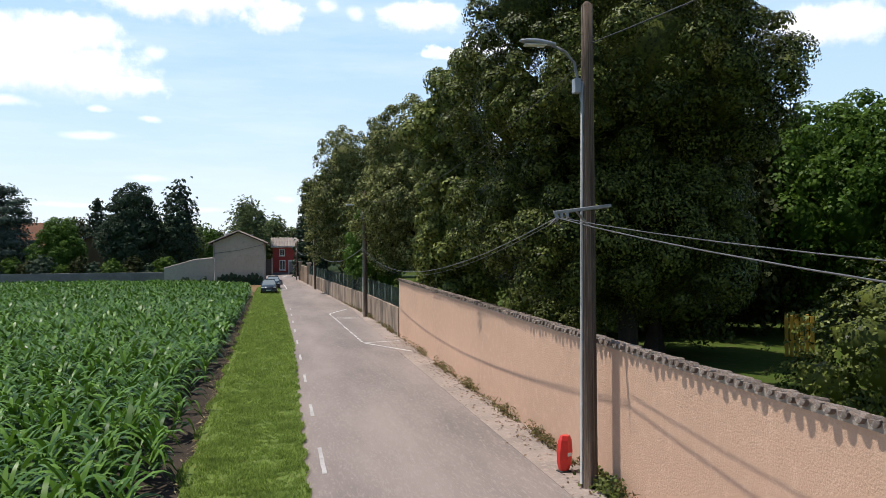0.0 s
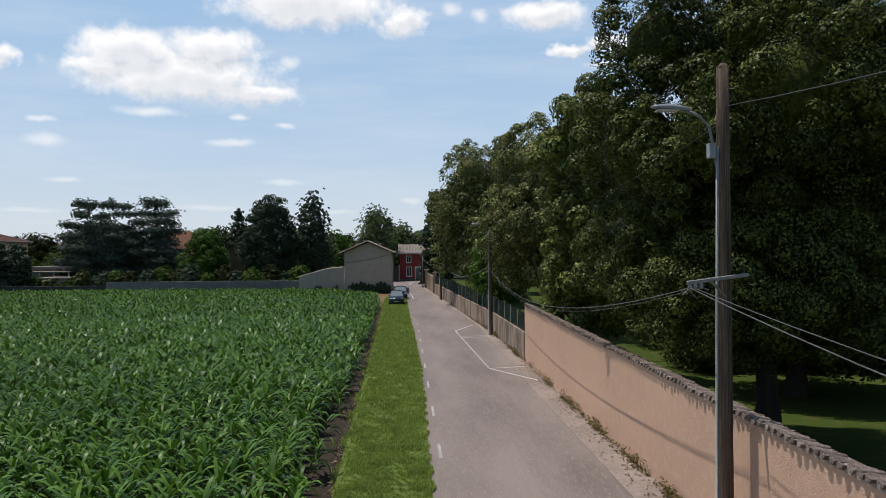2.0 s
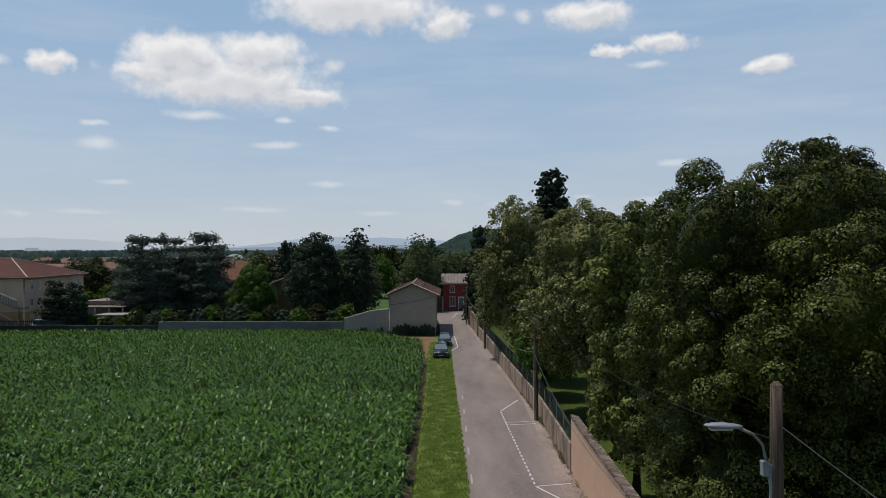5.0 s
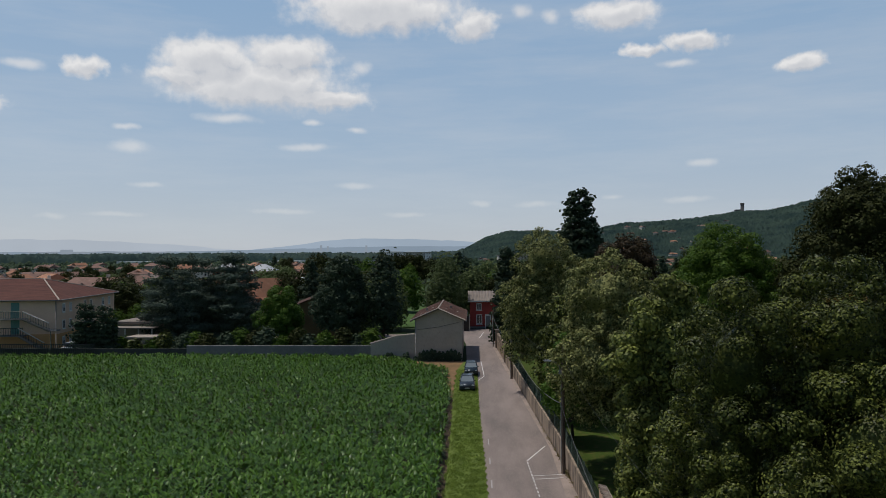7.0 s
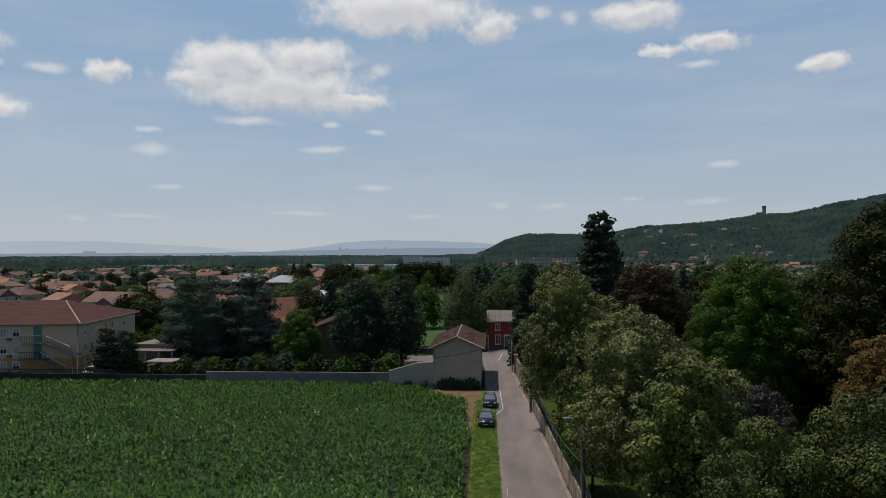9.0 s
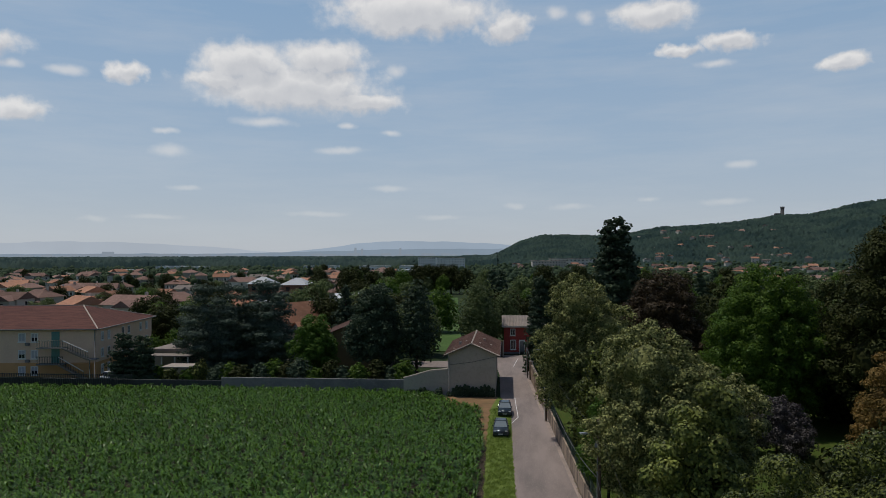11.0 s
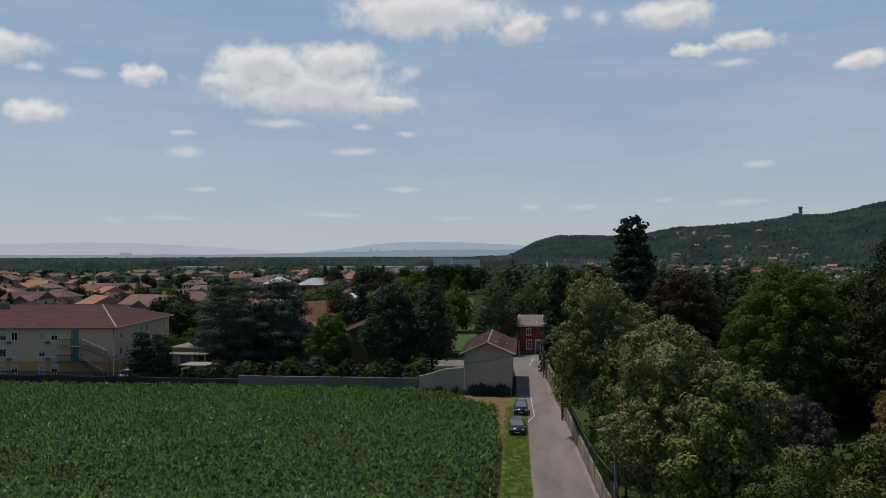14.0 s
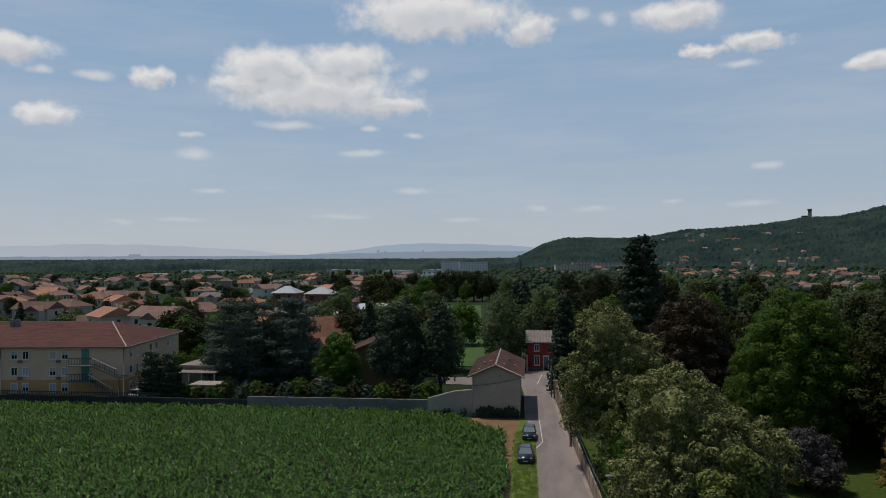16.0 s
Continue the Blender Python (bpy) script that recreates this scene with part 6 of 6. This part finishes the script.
def build_middle_trees():
    """Trees of the gardens behind, copied from a few patterns at varied size and turn."""
    protos = [
        tree("garden_tree", -60, 150, 10, 4.4, DARK_LEAF, "dark green rounded garden tree", 2600, 0.5, 0.8, 7, 0.3, 10, bump=0.9, loose=0.08),
        tree("garden_tree", -45, 160, 9, 4.6, BIRCH_LEAF, "pale green rounded garden tree", 2600, 0.5, 0.8, 7, 0.3, 10, bump=0.9, loose=0.08),
        conifer("garden_conifer", -25, 150, 11, 3.8, CONIFER_LEAF, "dark green pointed garden conifer", 2200, 0.5, 0.6, 0.12, 7, 0.3),
        tree("garden_tree", -15, 165, 9, 4.6, FRESH_LEAF, "fresh green rounded garden tree", 2600, 0.5, 0.8, 7, 0.3, 10, bump=0.9, loose=0.08),
    ]
    r = random.Random(21)
    spots = [(-58, 325), (-50, 328), (-42, 324), (-35, 327), (-28, 325), (-21, 327), (-47, 119), (-43, 117), (-50, 128), (-42, 124), (-52, 122), (-46, 130), (-33, 134), (-24, 132), (-19, 118), (-20, 142), (-30, 150), (-40, 146), (-56, 140), (-15, 128), (-66, 128), (-28, 165), (-24, 178), (-36, 172), (3, 150), (9, 142), (14, 135), (10, 160), (20, 140), (27, 128), (36, 120), (45, 100), (0, 168), (-4, 185), (44, 130), (50, 86), (60, 110)]
    for k in range(62):
        az = r.uniform(1, 27)
        d = r.uniform(130, 380)
        spots.append((d * math.sin(radians(az)), d * math.cos(radians(az))))
    for k in range(55):
        az = r.uniform(-38, -14)
        d = r.uniform(150, 330)
        spots.append((d * math.sin(radians(az)), d * math.cos(radians(az))))
    for k in range(85):
        az = r.uniform(-37, -9)
        d = r.uniform(190, 600)
        spots.append((d * math.sin(radians(az)), d * math.cos(radians(az))))
    for k in range(75):
        az = r.uniform(-36, 30)
        d = r.uniform(150, 420)
        spots.append((d * math.sin(radians(az)), d * math.cos(radians(az))))
    for x, y in ((-40, 333), (-35, 330), (-30, 332), (-25, 331)):
        copy_thing(protos[0], pose(x, y, 0, 0, 0, r.uniform(0, 360)) @ Matrix.Diagonal((1.2, 1.2, 1.25, 1)))
    for x, y in ((-62, 134), (-68, 141), (-60, 127), (-72, 150), (-65, 155), (-57, 146), (-77, 160), (-70, 162), (-55, 133)):
        s = r.uniform(0.7, 0.95)
        copy_thing(protos[r.choice([0, 3, 3])], pose(x, y, 0, 0, 0, r.uniform(0, 360)) @ Matrix.Diagonal((s, s, s * 0.9, 1)))
    for k, (x, y) in enumerate(spots):
        if -36 < x < -4 and 136 < y < 320 and -12 - (y - 136) * 0.135 < x + 2 and x < -4:
            continue
        p = protos[r.choice([0, 0, 0, 0, 1, 1, 2, 3])]
        s = r.uniform(0.7, 1.15)
        if x < -0.27 * y and y > 120:
            s = r.uniform(0.35, 0.78)
        copy_thing(p, pose(x, y, 0, 0, 0, r.uniform(0, 360)) @ Matrix.Diagonal((s, s, s * r.uniform(0.85, 1.15), 1)))


build_middle_trees()


def build_far_woods():
    """Tree crowns of the plain and of the ridge, each a small lumpy crown."""
    bm = bmesh.new()
    bmesh.ops.create_icosphere(bm, subdivisions=1, radius=1.0)
    bm.verts.ensure_lookup_table()
    iv = np.array([tuple(v.co) for v in bm.verts], np.float32)
    jf = np.array([[v.index for v in f.verts] for f in bm.faces], np.int32)
    bm.free()
    jf = jf[iv[jf][:, :, 2].mean(1) > -0.45]

    def crowns(x, y, r, tall):
        n = len(x)
        z = ground_height(x, y)
        w = iv[None] * (1 + 0.2 * rng.normal(size=(n, len(iv), 1)))
        w = w * np.stack([r, r, r * tall], -1)[:, None, :] + np.stack([x, y, z + r * tall * 0.75], -1)[:, None, :]
        f = jf[None] + (np.arange(n) * len(iv))[:, None, None]
        return w.reshape(-1, 3), f.reshape(-1, 3)

    def ring(n, az0, az1, d0, d1, r0, r1, power=0.5):
        az = np.radians(rng.uniform(az0, az1, n))
        d = d0 + (d1 - d0) * rng.random(n) ** power
        return d * np.sin(az), d * np.cos(az), rng.uniform(r0, r1, n)
    def canopy(az0, az1, step, radii, low, tall, wave, keep_from, mat, label):
        """Closed tree tops seen from afar: a rough sheet of many small crowns."""
        az = np.radians(np.arange(az0, az1, step))
        rr, aa = np.meshgrid(radii, az, indexing="ij")
        rr = rr * (1 + rng.normal(0, 0.0012, rr.shape))
        aa = aa + np.radians(step) * rng.uniform(-0.35, 0.35, aa.shape)
        x, y = rr * np.sin(aa), rr * np.cos(aa)
        g = ground_height(x, y)
        lift = np.clip((rr - radii[0]) / (radii[3] - radii[0]), 0, 1) if keep_from < 0 else np.clip((g - keep_from) / 8, 0, 1)
        z = g + low * lift + lift * tall * rng.random(x.shape) ** 1.3 + lift * wave * np.sin(x * 0.031 + 2 * np.sin(y * 0.017)) * np.sin(y * 0.023 + 1.5 * np.sin(x * 0.013))
        i, j = np.meshgrid(np.arange(len(radii) - 1), np.arange(len(az) - 1), indexing="ij")
        a = i * len(az) + j
        f = np.stack([a, a + 1, a + len(az) + 1, a + len(az)], -1).reshape(-1, 4)
        f = f[(g.ravel()[f].min(1) > keep_from)]
        ob = mesh_object("far_woods", np.stack([x, y, z], -1).reshape(-1, 3), f, mat)
        tagged(ob, label, "woods", kind="stuff")
    sets = []
    for n, a0, a1, d0, d1, r0, r1 in ((2400, -44, 32, 400, 700, 1.2, 2.8), (2600, -2, 45, 480, 1000, 1.4, 3.0), (2200, -44, -1, 640, 1000, 1.6, 3.2)):
        x, y, r = ring(n, a0, a1, d0, d1, r0, r1)
        sets.append(crowns(x, y, r, rng.uniform(0.8, 1.25, n)))
    off, fs = 0, []
    for q in sets:
        fs.append(q[1] + off)
        off += len(q[0])
    fw = mesh_object("far_woods", np.concatenate([q[0] for q in sets]), np.concatenate(fs), WOODS)
    tagged(fw, "dark green trees spread among the houses of the plain", "woods", kind="stuff")
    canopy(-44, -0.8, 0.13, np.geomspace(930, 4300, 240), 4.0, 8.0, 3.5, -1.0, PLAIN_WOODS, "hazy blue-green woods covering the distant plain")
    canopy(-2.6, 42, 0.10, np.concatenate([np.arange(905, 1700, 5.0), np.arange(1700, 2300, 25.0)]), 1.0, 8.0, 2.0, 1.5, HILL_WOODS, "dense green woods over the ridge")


build_far_woods()


def build_ridge_tower():
    az, d = math.radians(19.35), 1600.0
    x, y = d * math.sin(az), d * math.cos(az)
    z = float(ground_height(np.array(x), np.array(y)))
    t = tagged(empty("stone_tower", x, y, z - 2), "grey stone tower standing on the wooded ridge", "tower")
    m = surface("tower_stone", (0.10, 0.10, 0.10), (0.075, 0.075, 0.078), None, 0.9, 0.2, 1.0, 0.0)
    tube("shaft", [(0, 0, 0), (0, 0, 23)], [4.0, 3.4], m, t, 10)
    tube("parapet", [(0, 0, 23), (0, 0, 26)], [4.2, 4.2], m, t, 10)
    box("church", -14, -5, -5, 5, 0, 13, m, t, "low stone church beside the shaft")


build_ridge_tower()


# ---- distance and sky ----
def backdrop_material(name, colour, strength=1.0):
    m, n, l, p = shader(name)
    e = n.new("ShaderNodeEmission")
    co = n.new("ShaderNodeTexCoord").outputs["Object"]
    # the emission colour itself carries the haze of distance
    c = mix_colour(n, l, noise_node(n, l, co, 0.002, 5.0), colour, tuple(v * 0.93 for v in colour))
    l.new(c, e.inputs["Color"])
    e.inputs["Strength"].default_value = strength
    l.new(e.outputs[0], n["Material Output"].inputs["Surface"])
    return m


def far_range(name, radius, az0, az1, heights, colour, label, base=-20):
    """A far range of hills as a curved sheet with thickness; its haze is painted as glowing colour."""
    n = 160
    v, f = [], []
    for k in range(n + 1):
        az = az0 + (az1 - az0) * k / n
        h = float(np.interp(az, [p[0] for p in heights], [p[1] for p in heights]))
        h += 6 * noise.noise(Vector((az * 0.7, radius * 0.01, 0))) + 2.5 * noise.noise(Vector((az * 2.9, 3.0, 0)))
        a = radians(az)
        for z, r in ((base, radius - 40), (h, radius)):
            v.append((r * math.sin(a), r * math.cos(a), z))
    for k in range(n):
        f.append((2 * k, 2 * k + 2, 2 * k + 3, 2 * k + 1))
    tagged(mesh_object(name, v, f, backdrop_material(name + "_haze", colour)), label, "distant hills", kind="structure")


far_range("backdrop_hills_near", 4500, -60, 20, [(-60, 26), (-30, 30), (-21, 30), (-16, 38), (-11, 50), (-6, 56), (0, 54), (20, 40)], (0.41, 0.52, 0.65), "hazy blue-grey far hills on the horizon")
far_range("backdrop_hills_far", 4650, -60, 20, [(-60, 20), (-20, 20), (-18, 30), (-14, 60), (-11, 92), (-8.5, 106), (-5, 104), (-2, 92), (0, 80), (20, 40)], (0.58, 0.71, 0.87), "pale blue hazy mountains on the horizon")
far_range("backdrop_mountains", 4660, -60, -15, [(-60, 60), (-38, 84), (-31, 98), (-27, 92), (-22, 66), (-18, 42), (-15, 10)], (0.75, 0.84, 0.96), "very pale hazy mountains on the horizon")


def build_far_city():
    """Blocks and towers of the city, a few metres over the far woods; haze is put into their glow."""
    r = random.Random(3)
    bm = bmesh.new()
    for k in range(150):
        az = radians(r.choice([r.uniform(-38, -18), r.gauss(-28, 3), r.gauss(-9, 4)]))
        x, y, w, h = 4380 * math.sin(az), 4380 * math.cos(az), r.uniform(8, 34), r.uniform(14, 30)
        box_into(bm, x - w, x + w, y, y + 14, -10, h)
    for az, w, h in ((-11.6, 5, 62), (-11.1, 4, 56), (-8.2, 5, 60), (-29.0, 30, 40)):
        x, y = 4360 * math.sin(radians(az)), 4360 * math.cos(radians(az))
        box_into(bm, x - w, x + w, y, y + 14, -10, h)
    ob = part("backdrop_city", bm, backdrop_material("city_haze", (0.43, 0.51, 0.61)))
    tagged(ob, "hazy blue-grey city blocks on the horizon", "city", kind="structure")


build_far_city()

CLOUDS = [(-16.4, 12.6, 7.0, 1.9), (-11.2, 11.6, 3.4, 0.8), (-21.5, 12.9, 2.2, 0.9), (-19.9, 14.2, 3.5, 1.47), (-14.1, 14.6, 3.4, 1.37), (-7.3, 18.2, 6.5, 1.94), (-0.2, 17.0, 2.0, 1.11), (10.7, 17.3, 3.1, 1.07), (16.2, 15.2, 2.1, 0.67), (12.4, 14.8, 1.8, 0.49), (23.3, 13.0, 1.6, 0.63), (-27.6, 12.9, 1.4, 0.68), (-34.4, 9.9, 2.0, 0.76), (39.5, 14.8, 4.0, 1.4), (31.0, 19.5, 4.0, 1.0), (-20.0, 20.8, 5.0, 0.8), (-37, 14, 3, 1.0)]
CLOUDLETS = [(-31.6, 12.7, 1.3, 0.35), (-34.9, 12.8, 0.9, 0.3), (-18.4, 10.0, 2.1, 0.38), (-25.3, 9.1, 0.8, 0.24), (-24.9, 7.7, 1.2, 0.53), (-12.2, 9.9, 0.7, 0.26), (-8.8, 9.4, 0.8, 0.22), (-12.6, 8.1, 1.9, 0.3), (3.5, 17.9, 0.8, 0.51), (5.9, 17.5, 0.7, 0.5), (-8.6, 13.9, 0.9, 0.52), (15.1, 13.7, 1.3, 0.28), (16.7, 6.6, 1.0, 0.32), (15.5, 4.0, 1.6, 0.28), (4.6, 3.8, 1.5, 0.25), (0.5, 3.9, 0.8, 0.26), (10.5, 4.3, 0.8, 0.21), (-14.5, 3.3, 2.3, 0.21), (-29.9, 2.8, 0.9, 0.2), (-25.9, 3.0, 1.9, 0.2), (-9.0, 5.3, 1.7, 0.26), (-23.9, 5.1, 1.2, 0.21), (-5.1, 3.1, 1.7, 0.22)]


def build_clouds():
    radius = 4800.0
    n, rows = 72, 16
    v, f = [], []
    for j in range(rows + 1):
        el = radians(-0.5 + 34.0 * j / rows)
        for k in range(n + 1):
            az = radians(-75 + 150.0 * k / n)
            v.append((radius * math.cos(el) * math.sin(az), radius * math.cos(el) * math.cos(az), radius * math.sin(el)))
    for j in range(rows):
        for k in range(n):
            a = j * (n + 1) + k
            f.append((a, a + 1, a + n + 2, a + n + 1))
    m, nd, l, p = shader("summer_clouds")
    co = nd.new("ShaderNodeTexCoord").outputs["Object"]
    sep = nd.new("ShaderNodeSeparateXYZ")
    l.new(co, sep.inputs[0])

    def math_node(op, a, b=None, c=None):
        q = nd.new("ShaderNodeMath")
        q.operation = op
        for i, s in enumerate((a, b, c)):
            if s is None:
                continue
            if isinstance(s, (int, float)):
                q.inputs[i].default_value = s
            else:
                l.new(s, q.inputs[i])
        return q.outputs[0]
    az = math_node("MULTIPLY", math_node("ARCTAN2", sep.outputs[0], sep.outputs[1]), 180 / math.pi)
    el = math_node("MULTIPLY", math_node("ARCSINE", math_node("DIVIDE", sep.outputs[2], radius)), 180 / math.pi)
    comb = nd.new("ShaderNodeCombineXYZ")
    l.new(az, comb.inputs[0])
    l.new(el, comb.inputs[1])
    ang = comb.outputs[0]
    # ragged edges: shift the angles by noise of two sizes
    tex = nd.new("ShaderNodeTexNoise")
    tex.inputs["Scale"].default_value, tex.inputs["Detail"].default_value, tex.inputs["Roughness"].default_value = 0.6, 4.0, 0.5
    l.new(ang, tex.inputs["Vector"])
    sub = nd.new("ShaderNodeVectorMath")
    sub.operation = "SUBTRACT"
    l.new(tex.outputs["Color"], sub.inputs[0])
    sub.inputs[1].default_value = (0.5, 0.5, 0.5)
    sc = nd.new("ShaderNodeVectorMath")
    sc.operation = "MULTIPLY"
    l.new(sub.outputs[0], sc.inputs[0])
    sc.inputs[1].default_value = (3.4, 1.5, 0.0)
    add = nd.new("ShaderNodeVectorMath")
    l.new(ang, add.inputs[0])
    l.new(sc.outputs[0], add.inputs[1])
    fine = nd.new("ShaderNodeVectorMath")
    fine.operation = "MULTIPLY_ADD"
    l.new(sub.outputs[0], fine.inputs[0])
    fine.inputs[1].default_value = (1.5, 0.5, 0.0)
    l.new(ang, fine.inputs[2])

    def reach(vec, a, e, w, h):
        mp = nd.new("ShaderNodeMapping")
        mp.vector_type = "TEXTURE"
        mp.inputs["Location"].default_value = (a, e, 0)
        mp.inputs["Scale"].default_value = (w, h, 1)
        l.new(vec, mp.inputs["Vector"])
        ln = nd.new("ShaderNodeVectorMath")
        ln.operation = "LENGTH"
        l.new(mp.outputs[0], ln.inputs[0])
        return ln.outputs["Value"]
    near = under = small = None
    for a, e, w, h in CLOUDS:
        q = reach(add.outputs[0], a, e, w, h)
        near = q if near is None else math_node("MINIMUM", near, q)
        q = reach(add.outputs[0], a + 0.1 * w, e - 0.55 * h, w, h)
        under = q if under is None else math_node("MINIMUM", under, q)
    for a, e, w, h in CLOUDLETS:
        q = reach(fine.outputs[0], a, e, w, h)
        small = q if small is None else math_node("MINIMUM", small, q)
    fluff = noise_node(nd, l, ang, 0.8, 5.0, 0.55)
    ragged = math_node("MULTIPLY", math_node("SUBTRACT", fluff, 0.5), 0.9)

    def edge_of(value, lo, hi, top):
        e = nd.new("ShaderNodeMapRange")
        e.interpolation_type = "SMOOTHSTEP"
        e.inputs["From Min"].default_value, e.inputs["From Max"].default_value, e.inputs["To Max"].default_value = lo, hi, top
        l.new(math_node("ADD", value, ragged), e.inputs["Value"])
        return e.outputs[0]
    edge = math_node("MAXIMUM", edge_of(near, 1.25, 0.5, 1.0), edge_of(small, 1.35, 0.1, 0.62))
    rise = nd.new("ShaderNodeMapRange")
    rise.inputs["From Min"].default_value, rise.inputs["From Max"].default_value = 2.0, 10.0
    rise.inputs["To Min"].default_value = 0.3
    l.new(el, rise.inputs["Value"])
    body = math_node("MULTIPLY", edge, rise.outputs[0])
    # thin veil, streaked along the horizon
    mp = nd.new("ShaderNodeMapping")
    mp.inputs["Scale"].default_value = (0.05, 0.32, 1)
    mp.inputs["Rotation"].default_value = (0, 0, radians(-6))
    l.new(ang, mp.inputs["Vector"])
    veil = nd.new("ShaderNodeMapRange")
    veil.inputs["From Min"].default_value, veil.inputs["From Max"].default_value = 0.42, 0.8
    veil.inputs["To Max"].default_value = 0.6
    l.new(noise_node(nd, l, mp.outputs[0], 1.0, 6.0, 0.6), veil.inputs["Value"])
    fac = math_node("MAXIMUM", math_node("MULTIPLY", edge, 0.95), 0.8)
    base_dark = nd.new("ShaderNodeMapRange")
    base_dark.interpolation_type = "SMOOTHSTEP"
    base_dark.inputs["From Min"].default_value, base_dark.inputs["From Max"].default_value = 1.15, 0.35
    l.new(under, base_dark.inputs["Value"])
    shade = mix_colour(nd, l, math_node("ADD", math_node("MULTIPLY", base_dark.outputs[0], 0.6), math_node("MULTIPLY", fluff, 0.42)), CLOUD_LIGHT, CLOUD_SHADE, 0.3, 0.95)
    base = mix_colour(nd, l, el, HAZE_LOW, HAZE_MID, 0.0, 8.0)
    base = mix_colour(nd, l, el, base, HAZE_HIGH, 7.0, 22.0)
    streak = mix_colour(nd, l, veil.outputs[0], base, VEIL, 0.0, 1.0)
    low = mix_colour(nd, l, body, streak, shade, 0.0, 0.8)
    em = nd.new("ShaderNodeEmission")
    l.new(low, em.inputs["Color"])
    em.inputs["Strength"].default_value = CLOUD_STRENGTH
    tr = nd.new("ShaderNodeBsdfTransparent")
    mx = nd.new("ShaderNodeMixShader")
    l.new(fac, mx.inputs[0])
    l.new(tr.outputs[0], mx.inputs[1])
    l.new(em.outputs[0], mx.inputs[2])
    l.new(mx.outputs[0], nd["Material Output"].inputs["Surface"])
    ob = mesh_object("backdrop_clouds", v, f, m)
    tagged(ob, "scattered white fair-weather clouds in a pale blue sky", "clouds", kind="structure")


CLOUD_LIGHT, CLOUD_SHADE, VEIL, CLOUD_STRENGTH = (0.97, 0.965, 0.965), (0.68, 0.70, 0.745), (0.68, 0.745, 0.83), 1.46
HAZE_LOW, HAZE_MID, HAZE_HIGH = (0.635, 0.685, 0.76), (0.47, 0.605, 0.77), (0.31, 0.505, 0.76)
build_clouds()
